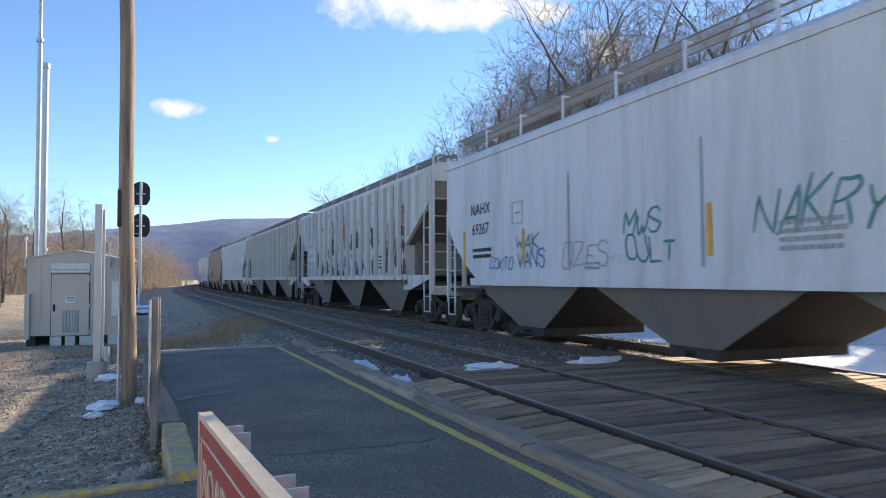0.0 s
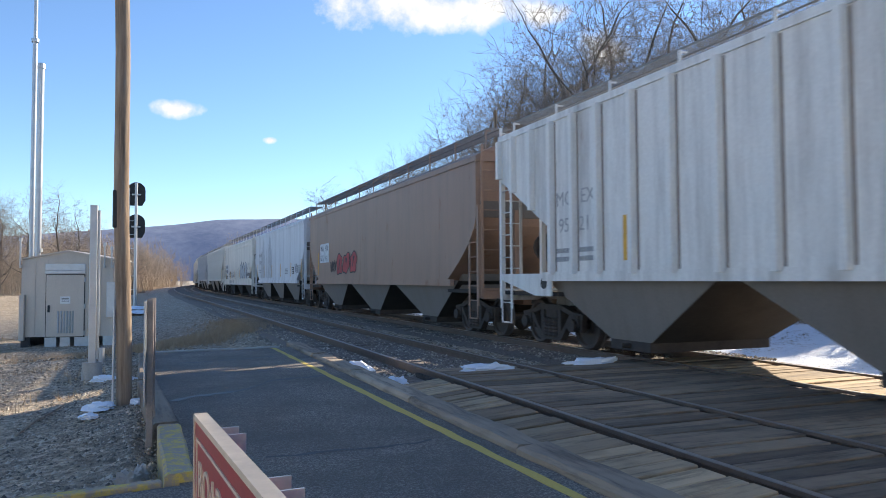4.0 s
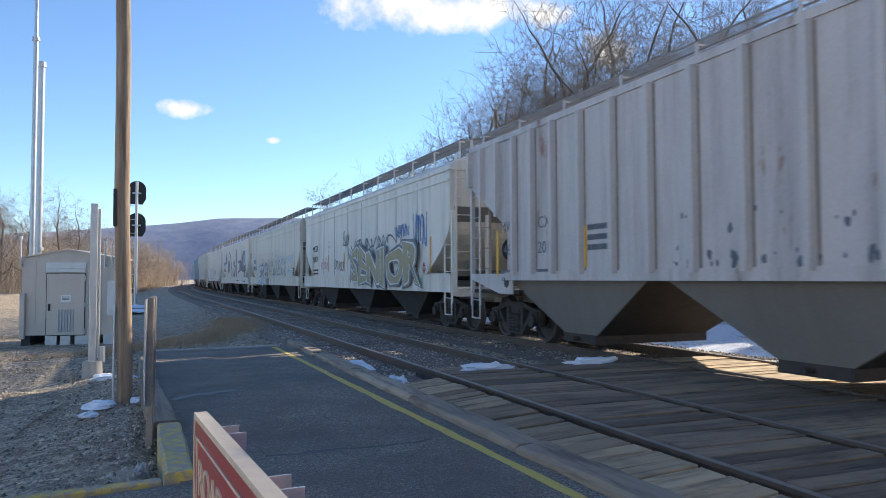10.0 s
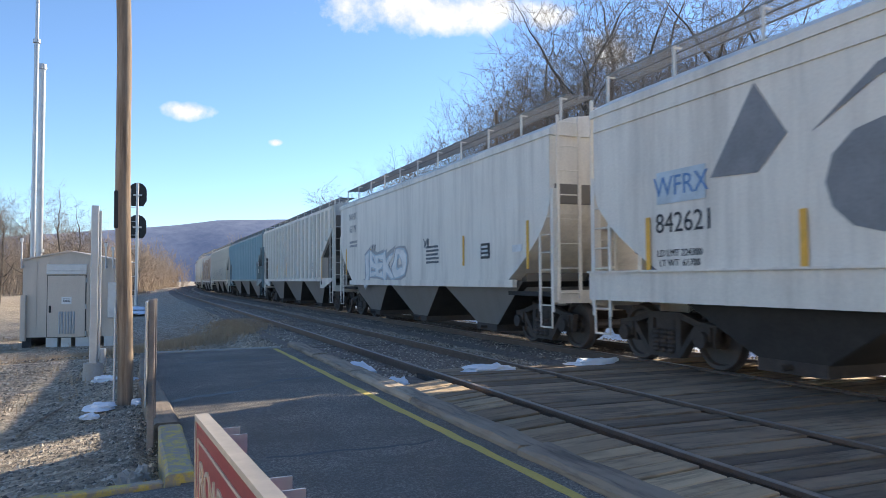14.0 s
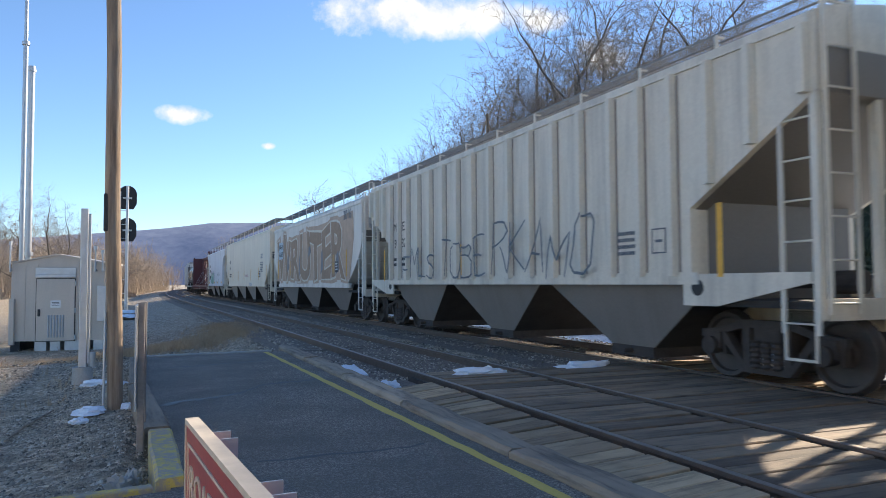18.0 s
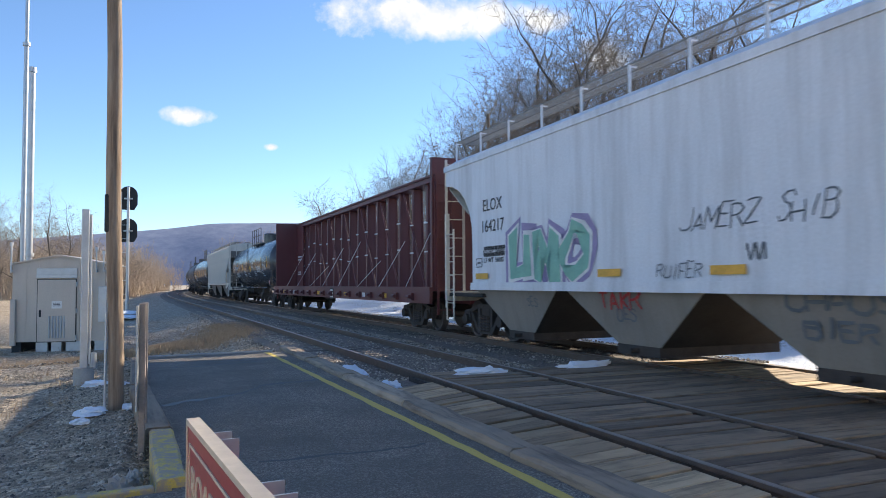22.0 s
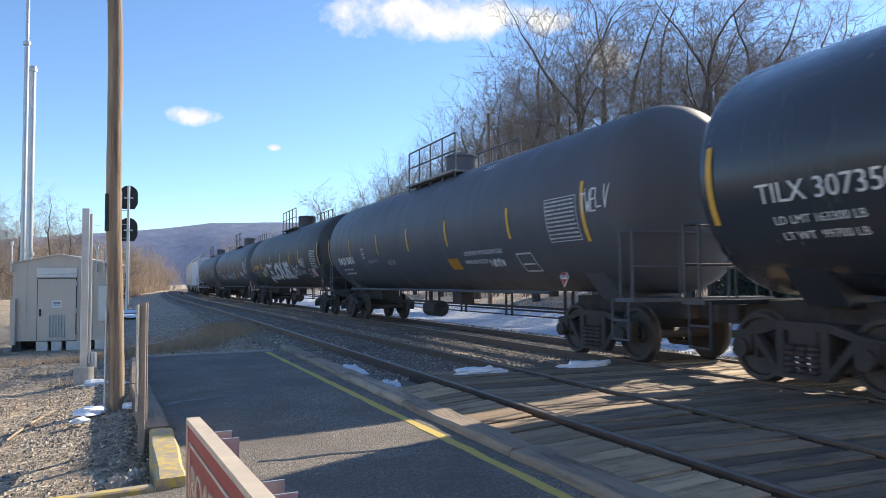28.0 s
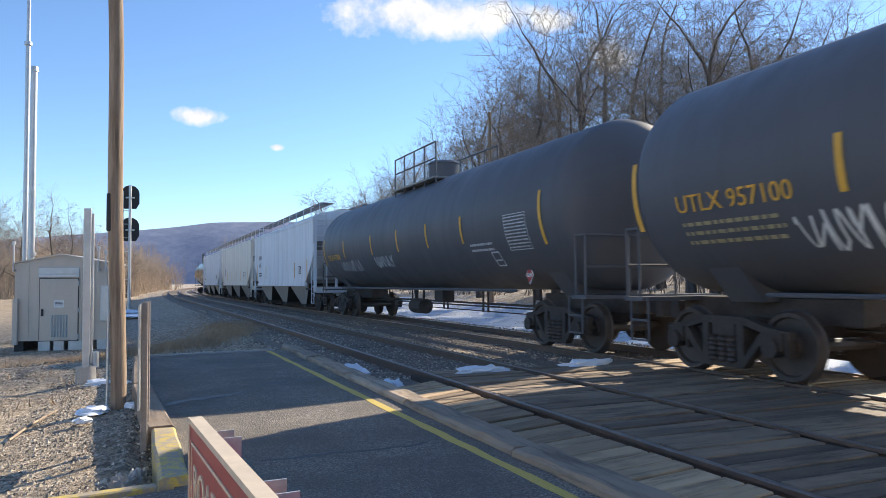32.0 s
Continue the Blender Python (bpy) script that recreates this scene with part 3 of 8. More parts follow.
def build_shed():
    # sheet-metal equipment hut on a skid
    shed = tagged(empty("equipment_shed", pose(-2.56, 24.38, -0.56, 0, 0, -10)), "warm grey sheet-metal equipment shed with a shallow gable roof", "shed")
    w, d, h = 1.27, 2.2, 2.52
    bm = bmesh.new()
    prism(bm, [(-w, 0.22), (w, 0.22), (w, h), (0, h + 0.25), (-w, h)], 0, d, "y")
    part("wall", bm, SHED_METAL, shed)
    bm = bmesh.new()
    prism(bm, [(-w - 0.06, h - 0.01), (0, h + 0.25), (w + 0.06, h - 0.01), (w + 0.06, h + 0.03), (0, h + 0.29), (-w - 0.06, h + 0.03)], -0.07, d + 0.06, "y")
    part("roof", bm, SHED_METAL, shed)
    bm = bmesh.new()
    box(bm, -0.60, 0.49, -0.02, 0.0, 0.2, 2.08)
    part("door_frame", bm, DARK_STEEL, shed, "dark door gap")
    bm = bmesh.new()
    box(bm, -0.58, 0.47, -0.035, -0.02, 0.22, 2.06)
    door = part("door", bm, SHED_METAL, shed, "warm grey flush metal door", bevel=0.006)
    for k in range(6):
        bm = bmesh.new()
        prism(bm, [(-0.27 + k * 0.08, -0.036), (-0.21 + k * 0.08, -0.036), (-0.24 + k * 0.08, -0.062)], 0.32, 0.98, "z")
        part("louvre", bm, GALV, door, "bright ribbed vent slat")
    bm = bmesh.new()
    box(bm, -0.19, 0.09, -0.041, -0.036, 1.2, 1.42)
    part("notice", bm, WHITE, door, "small white notice")
    for z in (1.27, 1.31, 1.35):
        bm = bmesh.new()
        box(bm, -0.15, 0.05, -0.044, -0.0415, z, z + 0.016)
        part("notice_line", bm, DARK_STEEL, door)
    bm = bmesh.new()
    box(bm, -0.53, -0.47, -0.07, -0.036, 0.95, 1.16)
    part("handle", bm, DARK_STEEL, door, bevel=0.01)
    for z in (0.32, 1.12, 1.92):
        bm = bmesh.new()
        tube(bm, (0.5, -0.045, z - 0.07), (0.5, -0.045, z + 0.07), 0.025, seg=8)
        part("hinge", bm, GALV, door)
    bm = bmesh.new()
    box(bm, -0.62, 0.5, -0.05, 0.0, 2.1, 2.2)
    box(bm, -0.62, 0.5, -0.03, 0.0, 2.2, 2.4)
    part("transom_panel", bm, GALV, shed, "pale panel over the door", bevel=0.008)
    for x in (-w + 0.36, -w + 0.7, w - 0.72, w - 0.36):
        bm = bmesh.new()
        box(bm, x, x + 0.025, -0.014, 0, 0.22, h)
        part("seam", bm, SHED_METAL, shed)
    for x0, x1 in ((-w, -w + 0.25), (-0.62, -0.3), (-0.2, 0.08), (0.2, 0.7), (1.0, w)):
        bm = bmesh.new()
        box(bm, x0, x1, 0.02, d, -0.1, 0.22)
        part("skid", bm, GALV if x0 > -1 else DARK_STEEL, shed)
    bm = bmesh.new()
    box(bm, -w - 0.02, -w + 0.12, -0.12, -0.001, 0.12, 1.48)
    part("side_cabinet", bm, SHED_METAL, shed, bevel=0.01)
    bm = bmesh.new()
    box(bm, 1.12, 1.36, -0.14, -0.001, 0.78, 1.85)
    part("meter_cabinet", bm, GALV, shed, "pale galvanised meter cabinet", bevel=0.01)
    for x, top in ((-1.28, 0.55), (1.05, 0.42), (1.25, 0.3)):
        bm = bmesh.new()
        tube(bm, (x, -0.1, h - 0.25), (x, -0.1, h + top), 0.025)
        tube(bm, (x, -0.1, h + top), (x, -0.1, h + top + 0.1), 0.05)
        tube(bm, (x, -0.1, h - 0.2), (x, 0.05, h - 0.2), 0.03)
        part("vent_pipe", bm, GALV, shed)


def build_antenna_masts():
    for x, y, r, top, joint, lab in ((-4.06, 28.0, 0.08, 17.0, 9.6, "tall slim galvanised antenna mast"), (-3.95, 28.6, 0.106, 8.9, 2.4, "thick galvanised antenna mast with a cap")):
        z = ground_z(x, y)
        mast = tagged(empty("antenna_mast", pose(x, y, z)), lab, "mast", "masts beside the shed")
        bm = bmesh.new()
        tube(bm, (0, 0, -0.2), (0.0, 0, joint - z), r, r * 0.96, 12)
        part("lower_tube", bm, GALV, mast, smooth=True)
        bm = bmesh.new()
        tube(bm, (0, 0, joint - z), (0.0, 0, top - z), r * 0.75 if top > 12 else r, r * 0.7 if top > 12 else r, 12)
        part("upper_tube", bm, GALV, mast, smooth=True)
        bm = bmesh.new()
        tube(bm, (0, 0, joint - z - 0.06), (0, 0, joint - z + 0.06), r * 1.5, r * 1.5, 12)
        part("collar", bm, GALV, mast, smooth=True)
        if top < 12:
            bm = bmesh.new()
            tube(bm, (0, 0, top - z - 0.1), (0, 0, top - z + 0.08), r * 1.35, r * 1.2, 12)
            part("cap", bm, GALV, mast, smooth=True)


def build_signal():
    x, y = -1.62, 57.0
    z = -0.55
    sig = tagged(empty("railway_signal", pose(x, y, z)), "two black railway signal heads on a slim galvanised mast", "railway signal")
    bm = bmesh.new()
    tube(bm, (0, 0, 0), (0, 0, 9.0), 0.12, 0.1, 10)
    part("mast", bm, GALV, sig, smooth=True)
    for zc in (8.2, 5.85):
        bm = bmesh.new()
        pts = [(math.cos(a) * 0.62, zc + 0.25 + math.sin(a) * 0.62) for a in np.linspace(0, math.pi, 13)] + [(-0.62, zc - 0.45), (-0.4, zc - 0.85), (0.4, zc - 0.85), (0.62, zc - 0.45)]
        prism(bm, pts, 0.2, 0.26, "y")
        head = part("backing_disc", bm, BLACK, sig, "black rounded backing plate seen from behind")
        for dz in (-0.35, 0.2):
            bm = bmesh.new()
            tube(bm, (-0.05, 0.26, zc + dz), (-0.05, 0.75, zc + dz), 0.2, 0.2, 12)
            part("lamp_hood", bm, BLACK, head)
        bm = bmesh.new()
        box(bm, -0.3, 0.3, -0.05, 0.2, zc - 0.1, zc + 0.0)
        part("bracket", bm, GALV, sig)
    for k in range(7):
        bm = bmesh.new()
        box(bm, -0.45, -0.1, -0.02, 0.02, 1.2 + k * 1.0, 1.24 + k * 1.0)
        part("ladder_rung", bm, GALV, sig)
    bm = bmesh.new()
    tube(bm, (-0.45, 0, 0.5), (-0.45, 0, 8.6), 0.03)
    part("ladder_rail", bm, GALV, sig)


def build_edge_sign():
    # a sign seen edge-on at the kerb: two posts and a thin panel
    sign = tagged(empty("roadside_sign", pose(-0.07, 6.85, -0.08, 0, 0, -2)), "galvanised metal sign on posts seen from its edge", "sign")
    for yy in (0.0, 0.42):
        bm = bmesh.new()
        box(bm, -0.025, 0.03, yy - 0.03, yy + 0.03, -0.2, 1.24)
        part("post", bm, WORN_POST, sign, "grey-brown weathered post", bevel=0.004)
    bm = bmesh.new()
    box(bm, -0.045, -0.03, -0.12, 0.56, 0.32, 1.22)
    part("panel", bm, GALV, sign, "thin sign panel")


def build_red_sign():
    # red board with a cream cap and cream letters, close to the camera
    sign = tagged(empty("red_board_sign", pose(0.098, 2.13, 0, 0, 0, 5)), "dark red painted sign board with cream edge and lettering", "sign")
    L = 1.35
    bm = bmesh.new()
    box(bm, 0, 0.028, -L, 0, 0.35, 0.935)
    part("board", bm, RED_SIGN, sign)
    bm = bmesh.new()
    box(bm, -0.004, 0.032, -L, 0.004, 0.935, 0.95)
    box(bm, -0.004, 0.032, 0.0, 0.012, 0.35, 0.95)
    part("edge_trim", bm, CREAM, sign, "cream painted wooden edge")
    bm = bmesh.new()
    box(bm, -0.003, 0.0, -L, -0.035, 0.885, 0.893)
    box(bm, -0.003, 0.0, -0.043, -0.035, 0.4, 0.885)
    part("border_line", bm, CREAM, sign)
    me = letters("ROAD TO", 0.135, "cream_wood", "LEFT")
    ob = piece("lettering", me, sign, Matrix.Translation((-0.002, -0.075, 0.79)) @ Matrix(((0, 0, -1, 0), (-1, 0, 0, 0), (0, 1, 0, 0), (0, 0, 0, 1))), "cream painted letters")
    for yy in (-0.22, -0.75):
        bm = bmesh.new()
        box(bm, 0.03, 0.075, yy - 0.04, yy + 0.04, 0.0, 0.9)
        back = part("post", bm, RUST_BROWN, sign, "reddish wooden post behind the board", bevel=0.006)
        bm = bmesh.new()
        box(bm, 0.03, 0.085, yy + 0.045, yy + 0.05, 0.7, 0.94)
        box(bm, 0.03, 0.085, yy - 0.05, yy - 0.045, 0.7, 0.94)
        part("bracket", bm, GALV, sign)


RUST_BROWN = plain("red_brown_stain", (0.35, 0.16, 0.11), 0.8, 0, 0.25)


def pole_bark():
    m, n, l, b = node_mat("pole_weathered_wood")
    c = coord_node(n)
    f = noise_node(n, l, c, 14, 7, 0.7, (1, 1, 0.07))
    g = noise_node(n, l, c, 1.2, 4, 0.6, (1, 1, 0.4))
    a = ramp_node(n, l, f, [(0.3, (0.11, 0.07, 0.045)), (0.5, (0.29, 0.205, 0.14)), (0.72, (0.45, 0.355, 0.265))])
    a = mix_node(n, l, ramp_node(n, l, g, [(0.4, 0.0), (0.7, 0.55)]), a, (0.24, 0.185, 0.14))
    l.new(a, b.inputs["Base Color"])
    b.inputs["Roughness"].default_value = 0.9
    bump_node(n, l, b, f, 0.8, 0.02)
    return m


POLE_BARK = pole_bark()
for build in (build_utility_pole, build_steel_post, build_shed, build_antenna_masts, build_signal, build_edge_sign, build_red_sign):
    build()


def lump(name, x, y, z, rx, ry, rz, mat, seed, label, category):
    """A low uneven heap of snow or a stone."""
    bm = bmesh.new()
    bmesh.ops.create_icosphere(bm, subdivisions=3, radius=1)
    for v in bm.verts:
        k = 1 + 0.5 * noise.noise(v.co * 2.3 + Vector((seed * 7.1, 0, 0))) + 0.3 * noise.noise(v.co * 6.5 + Vector((seed * 3.3, 1, 0)))
        v.co = Vector((v.co.x * rx * k, v.co.y * ry * k, max(-0.02, v.co.z * rz * k)))
    ob = new(name, mesh_of(name, bm, mat, True))
    ob.location = (x, y, z)
    tagged(ob, label, category)
    return ob


for i, (x, y, z, rx, ry, rz) in enumerate(((3.06, 11.5, -0.13, 0.15, 0.55, 0.11), (3.12, 9.75, -0.14, 0.15, 0.17, 0.1), (4.55, 9.85, -0.03, 0.4, 0.13, 0.1), (6.45, 9.95, -0.04, 0.46, 0.13, 0.1),
                                           (-0.62, 9.25, -0.13, 0.16, 0.14, 0.06), (-0.2, 9.35, -0.12, 0.1, 0.12, 0.05), (-0.7, 8.7, -0.14, 0.09, 0.08, 0.04), (-0.75, 12.3, -0.2, 0.2, 0.15, 0.07), (-0.35, 11.7, -0.17, 0.16, 0.12, 0.06), (-1.9, 52, -0.5, 1.1, 2.5, 0.12), (-1.2, 45, -0.5, 0.8, 1.5, 0.1))):
    lump("snow_patch", x, y, z, rx, ry, rz, SNOW, i, "small patch of melting snow", "snow")
lump("stone", -0.19, 5.6, -0.1, 0.085, 0.07, 0.09, CONCRETE, 20, "pale block of broken stone by the kerb", "stone")
lump("stone", -0.1, 5.75, -0.1, 0.06, 0.06, 0.08, CONCRETE, 21, "pale block of broken stone by the kerb", "stone")


# ---------------------------------------------------------------- trees, brush, hills, clouds
def grow(rng, height, spread, twigs):
    """Limbs as a list of (start, end, radius, radius, order): a trunk, ascending limbs, branches, and fine twigs."""
    limbs = []
    reach = (0.66, 0.30, 0.165, 0.09, 0.052)

    def branch(p, d, length, r, order):
        n = (5, 4, 3, 2, 1)[order]
        for i in range(n):
            k = (0.06, 0.2, 0.27, 0.28, 0.2)[order]
            d = (d + Vector((rng.gauss(0, k), rng.gauss(0, k), rng.gauss(0.05 if order == 1 else 0.0, k * 0.8)))).normalized()
            q = p + d * length / n
            r2 = r * (0.82, 0.78, 0.75, 0.7, 0.3)[order]
            limbs.append((p, q, r, r2, order))
            if order < 4 and (order or i >= 1):
                for _ in range(twigs if order == 3 else 2):
                    side = d.cross(Vector((rng.gauss(0, 1), rng.gauss(0, 1), rng.gauss(0, 1)))).normalized()
                    a = radians(rng.uniform(34, 72)) * spread
                    way = (d * math.cos(a) + side * math.sin(a) + Vector((0, 0, 0.10 if order == 0 else 0.03))).normalized()
                    size = height * reach[order + 1] * rng.uniform(0.6, 1.15) * (1.15 - 0.1 * i if order == 0 else 1)
                    branch(p + (q - p) * rng.uniform(0.2, 1), way, size, r2 * rng.uniform(0.42, 0.6), order + 1)
            p, r = q, r2
        if order < 4:
            branch(p, (d + Vector((rng.gauss(0, 0.3), rng.gauss(0, 0.3), 0.1))).normalized(), height * reach[order + 1] * 0.9, r, order + 1)
    branch(Vector((0, 0, -0.3)), Vector((rng.gauss(0, 0.04), rng.gauss(0, 0.04), 1)).normalized(), height * reach[0], height * 0.0145, 0)
    return limbs


def limb_mesh(name, limbs, mat, seg, fat=1.0):
    """Tapered tubes; the finest twigs run out to a point."""
    verts, faces = [], []
    for p, q, r0, r1, order in limbs:
        d = (q - p).normalized()
        u = d.orthogonal().normalized()
        w = d.cross(u)
        k = len(verts)
        for c, r in ((p, r0),) if order >= 4 else ((p, r0), (q, r1)):
            r = max(r, 0.0075) * fat
            for i in range(seg):
                a = 2 * math.pi * i / seg
                verts.append(c + (u * math.cos(a) + w * math.sin(a)) * r)
        if order >= 4:
            verts.append(q)
        for i in range(seg):
            faces.append((k + i, k + (i + 1) % seg, k + seg) if order >= 4 else (k + i, k + (i + 1) % seg, k + seg + (i + 1) % seg, k + seg + i))
    me = bpy.data.meshes.new(name)
    me.from_pydata([tuple(v) for v in verts], [], faces)
    me.materials.append(mat)
    return me


def make_tree(seed, height, spread=0.85, twigs=4):
    rng = random.Random(seed)
    limbs = grow(rng, height, spread, twigs)
    trunk = limb_mesh("trunk", [b for b in limbs if b[4] < 2], BARK, 7, 1.2)
    crown = limb_mesh("crown", [b for b in limbs if b[4] >= 2], TWIG, 3)
    return trunk, crown


TREE_KINDS = [make_tree(11 + i, 15.5, 0.95 + 0.14 * (i % 3), 3) for i in range(6)]
TREE_TOPS = [max(v.co.z for v in c.vertices) for t, c in TREE_KINDS]


def plant(x, y, height, turn, kind, label, group):
    trunk, crown = TREE_KINDS[kind]
    size = height / TREE_TOPS[kind]
    tree = tagged(empty("tree", Matrix.LocRotScale((x, y, ground_z(x, y)), Euler((0, 0, turn)), (size,) * 3)), label, "tree", group)
    piece("trunk", trunk, tree)
    piece("crown", crown, tree)


def build_trees():
    rng = random.Random(44)
    lab, grp = "bare deciduous tree on the snowy slope behind the railway", "bare trees behind the railway"
    rise = lambda turn: math.tan(radians(float(np.interp(turn, (9, 10.7, 12, 14.2, 16.4, 19.1, 21.8, 24.1, 27.3, 29.6, 31.8, 34.1), (5.0, 6.9, 7.3, 6.2, 8.3, 10.4, 10.4, 13.8, 16.9, 18.9, 20.8, 22.5)))))
    for i in range(32):
        y = 27 + 2.6 * i
        x = 23.5 + rng.uniform(-1.5, 1.5) + 4.5 * (i % 3)
        d, turn = math.hypot(x, y), math.degrees(math.atan2(x, y))
        h = min(24.0, 1.4 + d * rise(turn)) * rng.uniform(1.02, 1.16)
        plant(x, y, h, rng.uniform(0, 6.28), i % 6, lab, grp)
    for i in range(10):
        x, y = rng.uniform(36, 62), rng.uniform(27, 75)
        d, turn = math.hypot(x, y), math.degrees(math.atan2(x, y))
        h = 1.6 + d * rise(turn)
        plant(x, y, min(rng.uniform(20, 25), h), rng.uniform(0, 6.28), i % 6, lab, grp)
    for i, (x, y, h) in enumerate(((33, 27.5, 16), (38, 31, 18), (34.5, 31, 18), (31.5, 30.5, 19), (45, 37, 20))):
        plant(x, y, h, rng.uniform(0, 6.28), (i * 5) % 6, lab, grp)
    for x, y, h in ((-13, 72, 11.5), (-9.0, 80, 12.5), (-16, 66, 10), (-7.2, 90, 11), (-20, 78, 12), (-24, 90, 12), (-3.5, 110, 9), (-11, 60, 8.5), (-18, 58, 8), (-6.8, 68, 9.5), (-10.5, 70, 11), (-14.5, 80, 12)):
        plant(x, y, h, rng.uniform(0, 6.28), rng.randrange(6), "bare tree with reddish twigs beyond the shed", "bare trees beyond the shed")
    for i in range(20):
        x, y, h = on_line(rng.uniform(95, 230), rng.uniform(-34, -6) if i % 3 else rng.uniform(10, 26))
        plant(x, y, rng.uniform(6.5, 11), rng.uniform(0, 6.28), i % 6, "bare brown tree where the line bends", "bare trees at the bend")
    trunk, crown = make_tree(77, 11.5, 1.15, 3)
    tree = tagged(empty("tree", pose(26.0, 21.6, ground_z(26.0, 21.6), 0, 0, 40)), "large old bare tree with thick limbs on the snowy slope", "tree", grp)
    piece("trunk", trunk, tree)
    piece("crown", crown, tree)


build_trees()


def build_thicket():
    """Far brown scrub along the line where it bends out of sight."""
    rng = random.Random(9)
    limbs = []
    for _ in range(800):
        s = rng.uniform(115, 260)
        x, y, h = on_line(s, rng.uniform(-45, -5) if rng.random() < 0.62 else rng.uniform(9, 34))
        z = ground_z(x, y)
        hgt = rng.uniform(5, 12)
        base = Vector((x, y, z))
        for _ in range(9):
            d = Vector((rng.gauss(0, 0.28), rng.gauss(0, 0.28), 1)).normalized()
            p = base + Vector((rng.gauss(0, 0.5), rng.gauss(0, 0.5), 0))
            q = p + d * hgt * rng.uniform(0.5, 1)
            limbs.append((p, q, 0.055, 0.02, 3))
            for _ in range(5):
                m = p + (q - p) * rng.uniform(0.35, 0.95)
                e = m + Vector((rng.gauss(0, 0.5), rng.gauss(0, 0.5), 0.8)).normalized() * hgt * 0.25
                limbs.append((m, e, 0.03, 0.012, 3))
    tagged(new("thicket", limb_mesh("thicket", limbs, BRUSH, 3)), "far brown winter scrub where the line bends", "scrub", kind="stuff")
    limbs = []
    for _ in range(300):
        x, y, h = on_line(rng.uniform(0, 130), rng.uniform(21, 46))
        z = ground_z(x, y)
        base = Vector((x, y, z))
        for _ in range(8):
            p = base + Vector((rng.gauss(0, 0.6), rng.gauss(0, 0.6), 0))
            q = p + Vector((rng.gauss(0, 0.3), rng.gauss(0, 0.3), 1)).normalized() * rng.uniform(1.5, 5)
            limbs.append((p, q, 0.03, 0.012, 3))
            for _ in range(3):
                m = p + (q - p) * rng.uniform(0.3, 0.95)
                limbs.append((m, m + Vector((rng.gauss(0, 0.6), rng.gauss(0, 0.6), 0.7)).normalized() * rng.uniform(0.5, 1.4), 0.016, 0.01, 3))
    tagged(new("undergrowth", limb_mesh("undergrowth", limbs, TWIG, 3)), "dense bare undergrowth among the trees", "undergrowth", kind="stuff")


build_thicket()


def build_hills():
    m, n, l, b = node_mat("hazy_ridge")
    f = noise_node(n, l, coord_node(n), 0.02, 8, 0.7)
    # the blue of distance haze is put into the ridge's own colour
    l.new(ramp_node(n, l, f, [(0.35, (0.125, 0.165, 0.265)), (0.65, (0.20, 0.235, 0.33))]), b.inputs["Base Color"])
    b.inputs["Roughness"].default_value = 1.0
    bm = bmesh.new()
    prev = None
    for i in range(121):
        a = radians(-60 + i)
        k = noise.noise(Vector((i * 0.09, 2, 0))) * 0.10 + noise.noise(Vector((i * 0.5, 5, 0))) * 0.018
        deg = -60 + i
        h = 255 * (0.78 + 0.22 * min(1, max(0, (deg + 4) / 8))) * (1 + k * 0.8) * (1 - 0.45 * min(1, max(0, (-4 - deg) / 14)))
        ring = []
        for dist, z in ((2500, -25), (2700, 0.55), (2950, 0.95), (3100, 1.0), (3600, 0.5)):
            zz = z if z < 0 else h * z
            ring.append(bm.verts.new((math.sin(a) * dist, math.cos(a) * dist, zz)))
        if prev:
            for j in range(4):
                bm.faces.new((prev[j], ring[j], ring[j + 1], prev[j + 1]))
        prev = ring
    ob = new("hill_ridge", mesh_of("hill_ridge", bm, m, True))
    tagged(ob, "long wooded ridge on the horizon, tinted blue-grey with haze", "hill", kind="structure")


build_hills()


